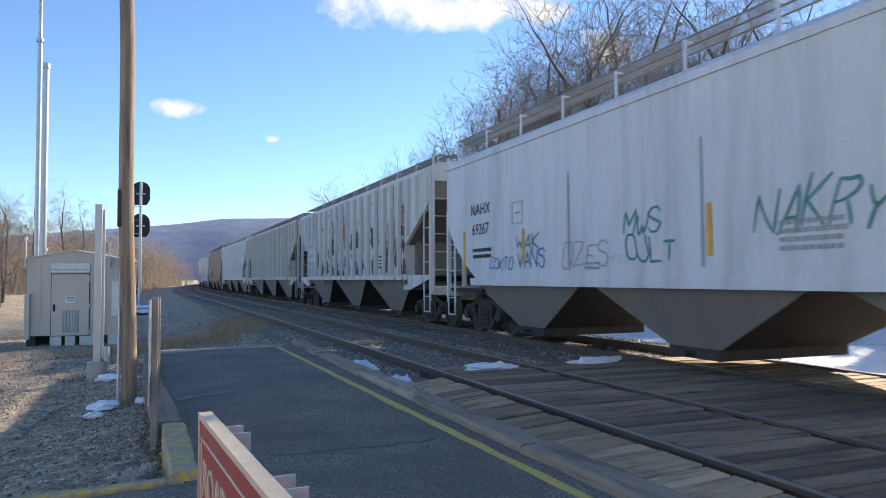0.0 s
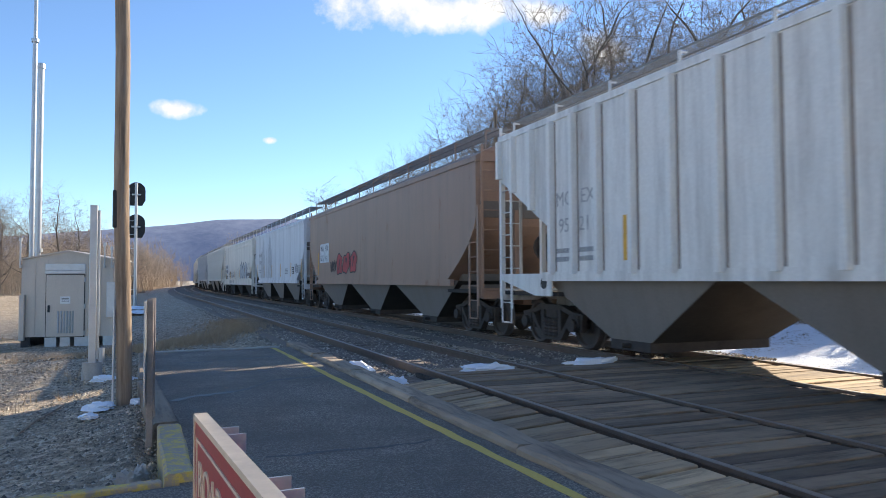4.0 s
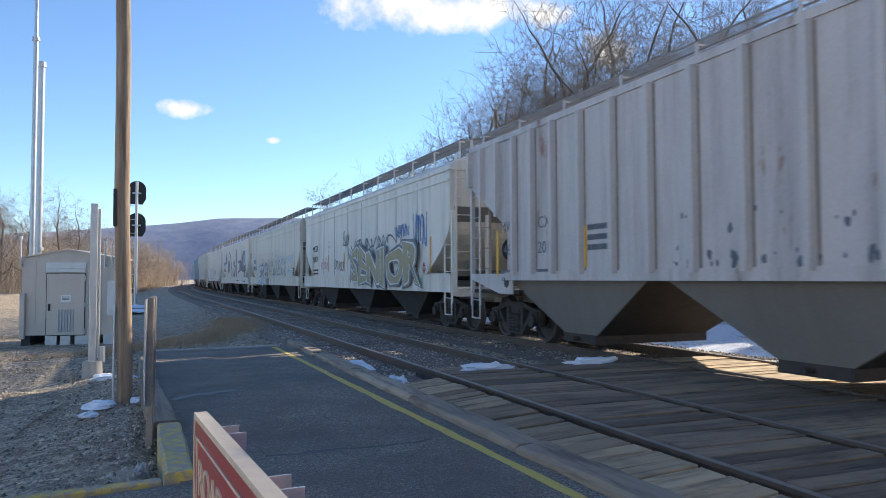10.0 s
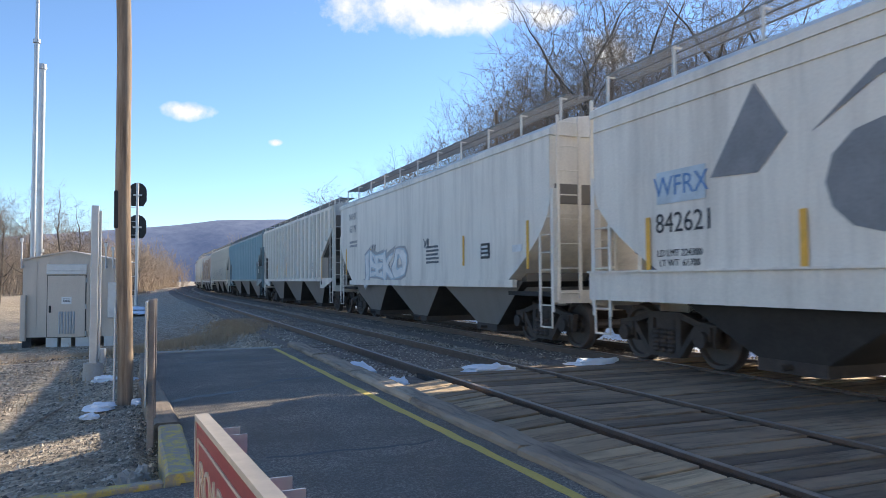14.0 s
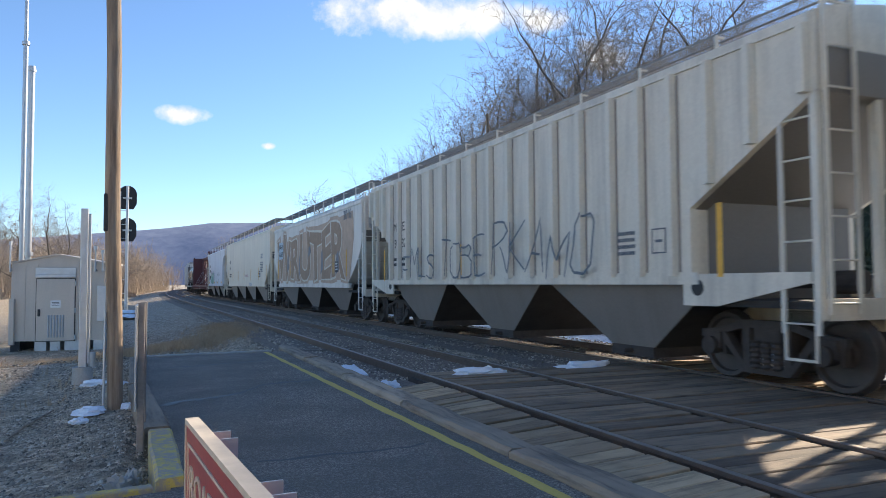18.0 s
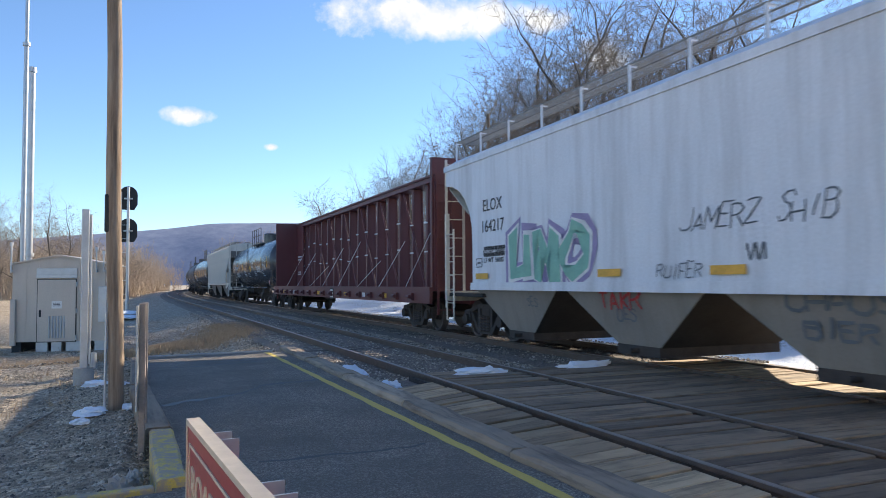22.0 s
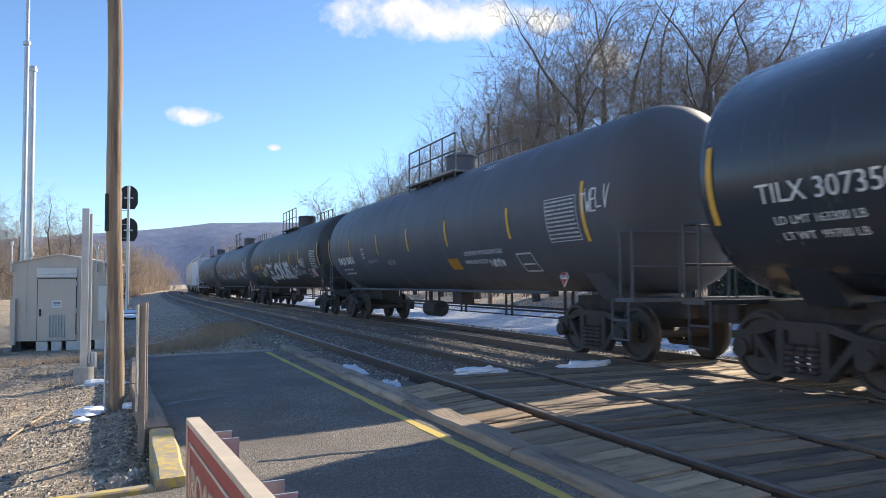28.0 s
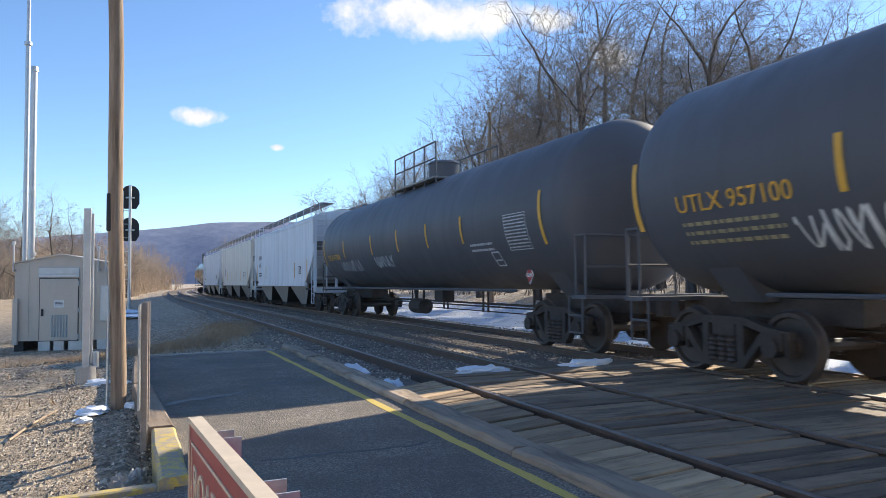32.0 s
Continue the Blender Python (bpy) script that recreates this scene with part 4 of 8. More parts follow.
def cloud_mat(seed):
    m, n, l, b = node_mat("cloud_glow")
    n.remove(b)
    c = coord_node(n, "Generated")
    ctr = n.new("ShaderNodeVectorMath")
    ctr.operation = "SUBTRACT"
    ctr.inputs[1].default_value = (0.5, 0.46, 0)
    l.new(c, ctr.inputs[0])
    scl = n.new("ShaderNodeVectorMath")
    scl.operation = "MULTIPLY"
    scl.inputs[1].default_value = (2.0, 2.4, 0)
    l.new(ctr.outputs[0], scl.inputs[0])
    ln = n.new("ShaderNodeVectorMath")
    ln.operation = "LENGTH"
    l.new(scl.outputs[0], ln.inputs[0])
    mp = n.new("ShaderNodeMapping")
    mp.inputs["Location"].default_value = (seed * 3.7, seed * 1.3, seed)
    l.new(coord_node(n), mp.inputs["Vector"])
    t = n.new("ShaderNodeTexNoise")
    t.inputs["Scale"].default_value, t.inputs["Detail"].default_value, t.inputs["Roughness"].default_value = 0.0055, 8, 0.58
    l.new(mp.outputs[0], t.inputs["Vector"])
    sub = n.new("ShaderNodeMath")
    sub.operation = "MULTIPLY_ADD"
    sub.inputs[1].default_value = -0.62
    l.new(ln.outputs["Value"], sub.inputs[0])
    l.new(t.outputs["Fac"], sub.inputs[2])
    alpha = n.new("ShaderNodeMapRange")
    alpha.inputs["From Min"].default_value, alpha.inputs["From Max"].default_value = -0.02, 0.3
    l.new(sub.outputs[0], alpha.inputs["Value"])
    # the sheet glows: emitted white and blue-grey stand in for sunlit and shaded cloud
    em, tr, mx = n.new("ShaderNodeEmission"), n.new("ShaderNodeBsdfTransparent"), n.new("ShaderNodeMixShader")
    shade = ramp_node(n, l, t.outputs["Fac"], [(0.38, (0.74, 0.80, 0.90)), (0.56, (1.0, 0.98, 0.95))])
    l.new(shade, em.inputs["Color"])
    em.inputs["Strength"].default_value = 0.56
    l.new(alpha.outputs[0], mx.inputs[0])
    l.new(tr.outputs[0], mx.inputs[1])
    l.new(em.outputs[0], mx.inputs[2])
    l.new(mx.outputs[0], n["Material Output"].inputs["Surface"])
    return m


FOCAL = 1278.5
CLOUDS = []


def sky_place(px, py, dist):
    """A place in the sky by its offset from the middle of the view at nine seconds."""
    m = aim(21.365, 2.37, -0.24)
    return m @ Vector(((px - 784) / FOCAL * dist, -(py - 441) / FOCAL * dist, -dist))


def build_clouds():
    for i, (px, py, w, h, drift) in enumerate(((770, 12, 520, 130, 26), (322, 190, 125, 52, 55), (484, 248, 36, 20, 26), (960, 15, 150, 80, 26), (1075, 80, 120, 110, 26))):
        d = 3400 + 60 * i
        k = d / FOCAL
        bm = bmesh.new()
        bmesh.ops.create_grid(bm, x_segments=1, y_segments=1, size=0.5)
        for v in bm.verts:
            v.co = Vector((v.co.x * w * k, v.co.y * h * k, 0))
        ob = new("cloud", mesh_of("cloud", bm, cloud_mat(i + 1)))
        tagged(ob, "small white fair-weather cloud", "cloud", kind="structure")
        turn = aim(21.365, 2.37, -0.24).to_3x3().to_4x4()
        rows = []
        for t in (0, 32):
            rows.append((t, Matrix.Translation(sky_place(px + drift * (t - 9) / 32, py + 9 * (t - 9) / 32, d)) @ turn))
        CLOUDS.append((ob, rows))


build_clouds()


def build_bounce_wall():
    """Plain unseen wall behind the camera, added to bounce warm sunlight and close the place."""
    bm = bmesh.new()
    box(bm, -9.4, -9.0, -46, -3.5, -0.4, 7.5)
    ob = new("wall_station", mesh_of("wall_station", bm, CREAM_RENDER))
    tagged(ob, "unseen plain cream wall added to bounce sunlight towards the platform", "wall", kind="structure")


build_bounce_wall()


def build_evergreen():
    rng = random.Random(6)
    limbs = []
    for _ in range(9000):
        k = rng.random() ** 0.8
        z = 0.5 + 7.5 * k
        r = 2.3 * (1 - k) * rng.uniform(0.3, 1)
        a = rng.uniform(0, 6.28)
        p = Vector((math.cos(a) * r, math.sin(a) * r, z))
        d = Vector((math.cos(a), math.sin(a), -0.35)) * 0.4 + Vector((rng.gauss(0, 0.12), rng.gauss(0, 0.12), rng.gauss(0, 0.1)))
        limbs.append((p, p + d, 0.035, 0.01, 4))
    crown = limb_mesh("crown", limbs, NEEDLE, 3)
    trunk = limb_mesh("trunk", [(Vector((0, 0, -0.3)), Vector((0, 0, 7.8)), 0.16, 0.03, 0)], BARK, 8)
    for x, y, s in ((-16, 58, 0.42), (-18.5, 60, 0.4), (25.5, 24.5, 0.92), (28.5, 23.0, 1.05), (27.0, 19.5, 0.95), (31.0, 21.0, 1.05), (29.5, 17.5, 1.0), (24.0, 21.5, 0.7)):
        tree = tagged(empty("evergreen_tree", Matrix.LocRotScale((x, y, ground_z(x, y)), Euler((0, 0, x)), (s,) * 3)), "dark green conifer among bare trees", "tree", "conifers")
        piece("trunk", trunk, tree)
        piece("crown", crown, tree)


build_evergreen()


def build_shrubs():
    """Dark evergreen shrubs at the foot of the slope."""
    rng = random.Random(31)
    kinds = []
    for k in range(3):
        limbs = []
        for _ in range(5200):
            a, e = rng.uniform(0, 6.28), math.asin(rng.uniform(-0.3, 1))
            d = Vector((math.cos(a) * math.cos(e), math.sin(a) * math.cos(e), math.sin(e)))
            r = (1 + 0.55 * noise.noise(d * 2.2 + Vector((k * 9, 0, 0)))) * rng.uniform(0.45, 1) ** 0.5
            p = Vector((d.x * 1.5 * r, d.y * 1.5 * r, 1.1 + d.z * 2.9 * r))
            q = p + (d + Vector((rng.gauss(0, 0.6), rng.gauss(0, 0.6), rng.gauss(0, 0.6)))).normalized() * rng.uniform(0.1, 0.3)
            limbs.append((p, q, 0.05, 0.008, 3))
        crown = limb_mesh("foliage", limbs, NEEDLE, 3)
        stems = [(Vector((rng.gauss(0, 0.15), rng.gauss(0, 0.15), -0.2)), Vector((rng.gauss(0, 0.7), rng.gauss(0, 0.7), rng.uniform(2, 3.2))), 0.06, 0.02, 0) for _ in range(7)]
        kinds.append((limb_mesh("woody_base", stems, BARK, 5), crown))
    for i, (x, y, k) in enumerate(((22.3, 21.8, 0.8), (23.6, 19.0, 0.9), (22.6, 17.6, 1.0), (24.8, 16.6, 1.1), (26.5, 26.5, 0.8), (30, 28, 1.0))):
        bush = tagged(empty("evergreen_shrub", Matrix.LocRotScale((x, y, ground_z(x, y)), Euler((0, 0, i * 1.7)), (k * 1.15, k * 1.15, k * 0.82))), "dark evergreen shrub at the foot of the wooded slope", "shrub", "evergreen shrubs")
        piece("woody_base", kinds[i % 3][0], bush)
        piece("foliage", kinds[i % 3][1], bush)
    pole = tagged(empty("utility_pole", pose(21.6, 45.0, ground_z(21.6, 45.0))), "weathered brown utility pole among the bare trees", "utility pole")
    bm = bmesh.new()
    tube(bm, (0, 0, -0.3), (0, 0, 13.2), 0.17, 0.12, 12)
    part("shaft", bm, pole_bark(), pole, smooth=True)


build_shrubs()


def build_dry_grass():
    """Dry tufts on the mound past the platform and along the gravel."""
    rng = np.random.RandomState(12)
    verts, faces = [], []
    spine = np.array(((-2.5, 18.6), (-0.5, 19.4), (0.7, 20.6), (2.6, 23.8), (2.9, 28)))
    for i in range(6500):
        if i % 5:
            f = rng.uniform(0, 4)
            k = min(3, int(f))
            c = spine[k] + (spine[k + 1] - spine[k]) * (f - k)
            x, y = c + rng.normal(0, 0.62, 2)
        else:
            x, y = rng.uniform(-9, -0.8), rng.uniform(9, 30)
            if noise.noise(Vector((x * 0.6, y * 0.6, 0))) < 0.12:
                continue
        z = ground_z(x, y) - 0.01
        for _ in range(4):
            a, h = rng.uniform(0, 6.28), rng.uniform(0.05, 0.2)
            bx, by = x + rng.normal(0, 0.03), y + rng.normal(0, 0.03)
            k = len(verts)
            verts += [(bx - 0.009 * math.cos(a), by - 0.009 * math.sin(a), z), (bx + 0.009 * math.cos(a), by + 0.009 * math.sin(a), z), (bx + rng.normal(0, 0.06), by + rng.normal(0, 0.06), z + h)]
            faces.append((k, k + 1, k + 2))
    me = bpy.data.meshes.new("dry_grass")
    me.from_pydata(verts, [], faces)
    me.materials.append(GRASS)
    tagged(new("dry_grass", me), "short dry yellow-brown winter grass", "grass", kind="stuff")


build_dry_grass()

bm = bmesh.new()
pts = [(-1.35, 8.55, ground_z(-1.35, 8.55) + 0.03), (-1.25, 9.1, ground_z(-1.25, 9.1) + 0.05), (-1.08, 10.05, ground_z(-1.08, 10.05) + 0.03)]
tube(bm, pts[0], pts[1], 0.012, 0.016, 7)
tube(bm, pts[1], pts[2], 0.016, 0.009, 7)
tagged(new("fallen_branch", mesh_of("fallen_branch", bm, EDGE_WOOD, True)), "long pale bare stick lying on the gravel", "branch")


# ---------------------------------------------------------------- the train
FACE = Matrix(((0, 0, -1, 0), (-1, 0, 0, 0), (0, 1, 0, 0), (0, 0, 0, 1)))       # a sheet on the side that faces the platform
INK = {"ink_black": (0.03, 0.03, 0.032), "ink_white": (0.74, 0.74, 0.72), "ink_yellow": (0.72, 0.40, 0.06), "ink_blue": (0.10, 0.22, 0.45), "ink_teal": (0.09, 0.28, 0.26), "ink_brown": (0.34, 0.22, 0.14),
       "ink_slate": (0.14, 0.16, 0.18), "ink_green": (0.22, 0.46, 0.36), "ink_purple": (0.30, 0.25, 0.42), "ink_red": (0.42, 0.05, 0.05), "ink_gold": (0.38, 0.325, 0.19), "ink_grey": (0.36, 0.37, 0.38), "ink_mist": (0.60, 0.63, 0.65), "ink_tan": (0.50, 0.36, 0.26), "ink_dusk": (0.20, 0.21, 0.23), "ink_pink": (0.60, 0.22, 0.30), "ink_icy": (0.45, 0.54, 0.60), "ink_orange": (0.50, 0.24, 0.03), "ink_pale_red": (0.60, 0.36, 0.34), "ink_blot": (0.075, 0.05, 0.04), "ink_rust": (0.36, 0.20, 0.115), "ink_rib_shade": (0.26, 0.225, 0.20), "ink_soot": (0.48, 0.49, 0.51), "ink_sand": (0.66, 0.61, 0.51)}
for key, col in INK.items():
    plain(key, col, 0.6, 0, 0.22, 3.0, 0.05)
GRATE = plain("walkway_grating", (0.26, 0.25, 0.235), 0.7, 0.1)
MESHES = {}


def shared(key, make, mat, smooth=False, bevel=0.0):
    k = (key, mat.name)
    if k not in MESHES:
        bm = bmesh.new()
        make(bm)
        MESHES[k] = mesh_of(key, bm, mat, smooth, bevel)
    return MESHES[k]


def mk_bolster(bm):
    box(bm, -1.05, 1.05, -0.22, 0.22, 0.42, 0.78)
    box(bm, -0.3, 0.3, -0.35, 0.35, 0.7, 0.95)


def mk_side_frame(bm):
    # cast truss: top chord, bottom chord, two columns beside the springs, axle-box jaws
    prism(bm, [(-1.12, 0.56), (-0.8, 0.60), (-0.36, 0.72), (0.36, 0.72), (0.8, 0.60), (1.12, 0.56), (1.12, 0.66), (0.78, 0.70), (0.36, 0.82), (-0.36, 0.82), (-0.78, 0.70), (-1.12, 0.66)], -0.06, 0.06)
    prism(bm, [(-0.80, 0.62), (-0.36, 0.14), (0.36, 0.14), (0.80, 0.62), (0.70, 0.66), (0.32, 0.22), (-0.32, 0.22), (-0.70, 0.66)], -0.07, 0.07)
    for y in (-0.32, 0.32):
        box(bm, -0.065, 0.065, y - 0.06, y + 0.06, 0.2, 0.76)
    for y in (-0.89, 0.89):
        tube(bm, (-0.17, y, 0.455), (0.05, y, 0.455), 0.125, 0.11, 12)
        box(bm, -0.10, 0.10, y - 0.15, y + 0.15, 0.42, 0.64)
        box(bm, -0.055, 0.055, y - 0.2, y - 0.15, 0.34, 0.6)
        box(bm, -0.055, 0.055, y + 0.15, y + 0.2, 0.34, 0.6)


def mk_spring(bm):
    prof = [(0.2 + 0.033 * k, 0.08 if k % 2 else 0.055) for k in range(12)]
    rings = [[bm.verts.new((math.cos(a) * r, math.sin(a) * r, z)) for a in (2 * math.pi * i / 9 for i in range(9))] for z, r in prof]
    for p, q in zip(rings, rings[1:]):
        for i in range(9):
            bm.faces.new((p[i], p[(i + 1) % 9], q[(i + 1) % 9], q[i]))


def mk_wheelset(bm):
    tube(bm, (-0.95, 0, 0), (0.95, 0, 0), 0.085, 0.085, 10)
    for s in (-1, 1):
        prof = [(0.66, 0.455), (0.70, 0.485), (0.725, 0.458), (0.80, 0.45), (0.82, 0.435), (0.815, 0.38), (0.765, 0.36), (0.745, 0.16), (0.80, 0.14), (0.80, 0.085)]
        seg = 26
        rings = [[bm.verts.new((s * x, math.cos(a) * r, math.sin(a) * r)) for a in (2 * math.pi * i / seg for i in range(seg))] for x, r in prof]
        for a, b in zip(rings, rings[1:]):
            for i in range(seg):
                bm.faces.new((a[i], a[(i + 1) % seg], b[(i + 1) % seg], b[i]))
        bm.faces.new(rings[0])
        for k in range(3):
            a = k * 2 * math.pi / 3
            tube(bm, (s * 0.99, math.cos(a) * 0.05, math.sin(a) * 0.05), (s * 0.955, math.cos(a) * 0.05, math.sin(a) * 0.05), 0.018, 0.018, 6)


WHEELS = []


def add_bogie(car, y):
    b = piece("bogie", shared("bogie", mk_bolster, UNDER, bevel=0.02), car, Matrix.Translation((0, y, 0)), "grimy cast steel bogie")
    for x in (-1.0, 1.0):
        piece("side_frame", shared("side_frame", mk_side_frame, UNDER), b, Matrix.Translation((x, 0, 0)))
        for yy in (-0.17, 0.0, 0.17):
            piece("spring", shared("spring", mk_spring, WHEEL), b, Matrix.Translation((x * 1.05, yy, 0)))
    for yy in (-0.89, 0.89):
        w = piece("wheelset", shared("wheelset", mk_wheelset, WHEEL, True), b, Matrix.Translation((0, yy, 0.455)))
        WHEELS.append(w)


def mk_coupler(bm):
    box(bm, -0.09, 0.09, -0.45, 0.12, 0.74, 0.92)
    prism(bm, [(-0.2, 0.1), (0.2, 0.1), (0.22, 0.3), (0.05, 0.42), (-0.16, 0.36)], 0.68, 0.98, "z")


def add_couplers(car, half):
    for k in (-1, 1):
        piece("coupler", shared("coupler", mk_coupler, UNDER, bevel=0.015), car, Matrix.Translation((0, k * (half - 0.36), 0)) @ pose(0, 0, 0, 0, 0, 0 if k > 0 else 180))


def mk_ladder(rungs, width, z0, z1):
    def make(bm):
        for y in (0, width):
            box(bm, -0.014, 0.014, y - 0.03, y + 0.03, z0, z1)
        for i in range(rungs):
            z = z0 + 0.12 + i * (z1 - z0 - 0.24) / (rungs - 1)
            tube(bm, (0, 0, z), (0, width, z), 0.013, seg=6)
    return make


def mark(car, text, y, z, size, ink, x, label="", align="CENTER"):
    ob = piece("lettering", letters(text, size, ink, align), car, Matrix.Translation((x, y, z)) @ FACE, label)
    return ob


def panel(name, car, y, z, w, h, ink, x, label="", thick=0.006):
    bm = bmesh.new()
    box(bm, -thick, 0, -w / 2, w / 2, -h / 2, h / 2)
    ob = part(name, bm, bpy.data.materials[ink], car, label)
    ob.matrix_basis = Matrix.Translation((x, y, z))
    return ob


def small_print(car, y, z, w, h, rows, ink, x, seed=0, label="rows of small stencilled print"):
    """Writing too small to read: bars of its size."""
    rng = random.Random(seed)
    bm = bmesh.new()
    for r in range(rows):
        zz = z + h / 2 - (r + 0.5) * h / rows
        c = y + w / 2
        while c > y - w / 2 + 0.05:
            k = rng.uniform(0.03, 0.1) * max(0.6, w)
            box(bm, x - 0.004, x, max(c - k, y - w / 2), c, zz - h / rows * 0.28, zz + h / rows * 0.28)
            c -= k + 0.022 * max(0.6, w)
    tagged(part("small_print", bm, bpy.data.materials[ink], car, label), kind="stuff")


def ribbon(bm, pts, width, x, y, z):
    """A flat stroke on the side through the points (right, up)."""
    n = len(pts)
    rows = []
    for i, (a, b) in enumerate(pts):
        p0, p1 = pts[max(0, i - 1)], pts[min(n - 1, i + 1)]
        d = Vector((p1[0] - p0[0], p1[1] - p0[1]))
        d = d.normalized() if d.length > 1e-6 else Vector((1, 0))
        w = width * (0.7 + 0.3 * math.sin(math.pi * i / (n - 1)))
        rows.append([bm.verts.new((x, y - (a - d.y * s * w / 2), z + b + d.x * s * w / 2)) for s in (-1, 1)])
    for a, b in zip(rows, rows[1:]):
        bm.faces.new((a[0], a[1], b[1], b[0]))


def tag_scrawl(car, y, z, w, h, ink, x, seed, stroke=0.05, loops=6, label="sprayed graffiti scrawl"):
    """An unreadable sprayed scrawl that runs w metres from y towards the train's front."""
    rng = random.Random(seed)
    bm = bmesh.new()
    line = []
    for k in range(loops):
        a0 = k * w / loops
        ww = w / loops
        pts, n = [], 18
        f1, f2, ph, tall = rng.uniform(0.6, 1.6), rng.uniform(0.8, 2.2), rng.uniform(0, 6), rng.uniform(0.7, 1)
        for i in range(n):
            t = i / (n - 1)
            pts.append((a0 + ww * (0.1 + 0.8 * t + 0.22 * math.sin(f1 * 6.28 * t + ph)), h * (0.5 + 0.48 * tall * math.sin(f2 * 6.28 * t + ph * 1.7))))
        line += pts
    ribbon(bm, line, stroke * 1.25, x, y, z)
    part("graffiti", bm, bpy.data.materials[ink], car, label)


# pen strokes of hand-written capitals on a grid five wide and seven high: two digits a point
STROKES = {
    "A": "00 26 40|12 32", "B": "00 06 36 45 34 04|34 43 41 30 00", "C": "45 36 16 05 01 10 30 41", "D": "00 06 26 44 42 20 00", "E": "46 06 00 40|03 33", "F": "00 06 46|03 33",
    "G": "45 36 16 05 01 10 30 41 43 23", "H": "00 06|40 46|03 43", "I": "20 26", "J": "46 41 30 10 01", "K": "00 06|46 03 40", "L": "06 00 40", "M": "00 06 22 46 40", "N": "00 06 40 46",
    "O": "16 05 01 10 30 41 45 36 16", "P": "00 06 36 45 34 03", "R": "00 06 36 45 34 03|23 40", "S": "45 36 16 05 14 33 42 30 10 01", "T": "06 46|26 20", "U": "06 01 10 30 41 46",
    "V": "06 20 46", "W": "06 10 23 30 46", "X": "06 40|00 46", "Y": "06 23 46|23 20", "Z": "06 46 00 40", ".": "20 21"}


def hand_tag(car, text, y, z, w, h, ink, x, seed=0, stroke=0.04, slant=0.18, label="sprayed hand-written tag", bent=None):
    """A quick sprayed word that runs w metres from y towards the train's front; bent: (radius, axis height) on a tank."""
    rng = random.Random(seed)
    bm = bmesh.new()
    cell = w / len(text)
    for k, letter in enumerate(text):
        grow_by, drop, lean = rng.uniform(0.85, 1.25), rng.uniform(-0.12, 0.1) * h, slant + rng.uniform(-0.15, 0.15)
        for stroke_text in STROKES.get(letter, "").split("|"):
            way = [(int(q[0]) / 4 * 0.86, int(q[1]) / 6 * grow_by) for q in stroke_text.split()]
            if len(way) < 2:
                continue
            way = [(a + rng.uniform(-0.06, 0.06), b + rng.uniform(-0.05, 0.05)) for a, b in way]
            pts = []
            for (a0, b0), (a1, b1) in zip(way, way[1:]):
                bow = rng.uniform(-0.07, 0.07)
                for i in range(5):
                    f = i / 5
                    c = bow * math.sin(math.pi * f)
                    pts.append((a0 + (a1 - a0) * f + c * (b1 - b0), b0 + (b1 - b0) * f - c * (a1 - a0)))
            pts.append(way[-1])
            ribbon(bm, [((k + a) * cell + lean * b * h, drop + b * h) for a, b in pts], stroke, x - 0.0008 * k, y, z)
    ob = part("graffiti", bm, bpy.data.materials[ink], car, label)
    if bent:
        x_r, zc = bent
        for v in ob.data.vertices:
            a = math.asin(max(-0.97, min(0.97, (v.co.z - zc) / x_r)))
            v.co = Vector((-(x_r + 0.016) * math.cos(a), v.co.y, zc + (x_r + 0.016) * math.sin(a)))
    return ob


def bay_tag(car, text, y, z, w, h, ink, seed, stroke=0.035, label="sprayed tag on the sloping hopper"):
    """A hand-written tag that lies on the sloping side of a discharge bay of a smooth car."""
    ob = hand_tag(car, text, y, z, w, h, ink, 0.0, seed, stroke, 0.2, label)
    for v in ob.data.vertices:
        v.co.x = -(1.18 + 0.26 * (v.co.z - 0.31) / 0.97) - 0.022
    return ob


def bubble_tag(car, y, z, w, h, fill, line, x, seed, count=5, label="large sprayed graffiti piece with bubble shapes", fat=0.56):
    """Big rounded filled shapes with an outline."""
    rng = random.Random(seed)
    for k in range(count):
        bf, bl = bmesh.new(), bmesh.new()
        ca, cb = w * (k + 0.5) / count, h * 0.5 + rng.uniform(-0.06, 0.06) * h
        rw, rh = w / count * fat, h * rng.uniform(0.42, 0.54)
        p1, p2 = rng.uniform(0, 6), rng.uniform(0, 6)
        ring = []
        for i in range(28):
            a = 2 * math.pi * i / 28
            sq = 1 / max(abs(math.cos(a)), abs(math.sin(a))) ** 0.6
            r = sq * (0.82 + 0.13 * math.sin(2 * a + p1) + 0.09 * math.sin(5 * a + p2))
            ring.append((ca + rw * r * math.cos(a), cb + rh * r * math.sin(a)))
        xx = x - 0.0012 * k
        bf.faces.new([bf.verts.new((xx, y - a, z + b)) for a, b in ring])
        ribbon(bl, ring + ring[:2], 0.05, xx - 0.004, y, z)
        ribbon(bl, [(ca + rw * 0.45 * (t - 0.5), cb + rh * 0.5 * math.sin(3 * t + p1)) for t in np.linspace(0, 1, 8)], 0.09, xx - 0.004, y, z)
        fill_ob = part("graffiti", bf, bpy.data.materials[fill], car, label)
        part("graffiti_outline", bl, bpy.data.materials[line], fill_ob)


def shape(car, pts, ink, x, label="dark sprayed graffiti shape", name="graffiti"):
    """A flat painted polygon; pts are (y, z) along the side."""
    bm = bmesh.new()
    prism(bm, pts, x - 0.004, x)
    part(name, bm, bpy.data.materials[ink], car, label)


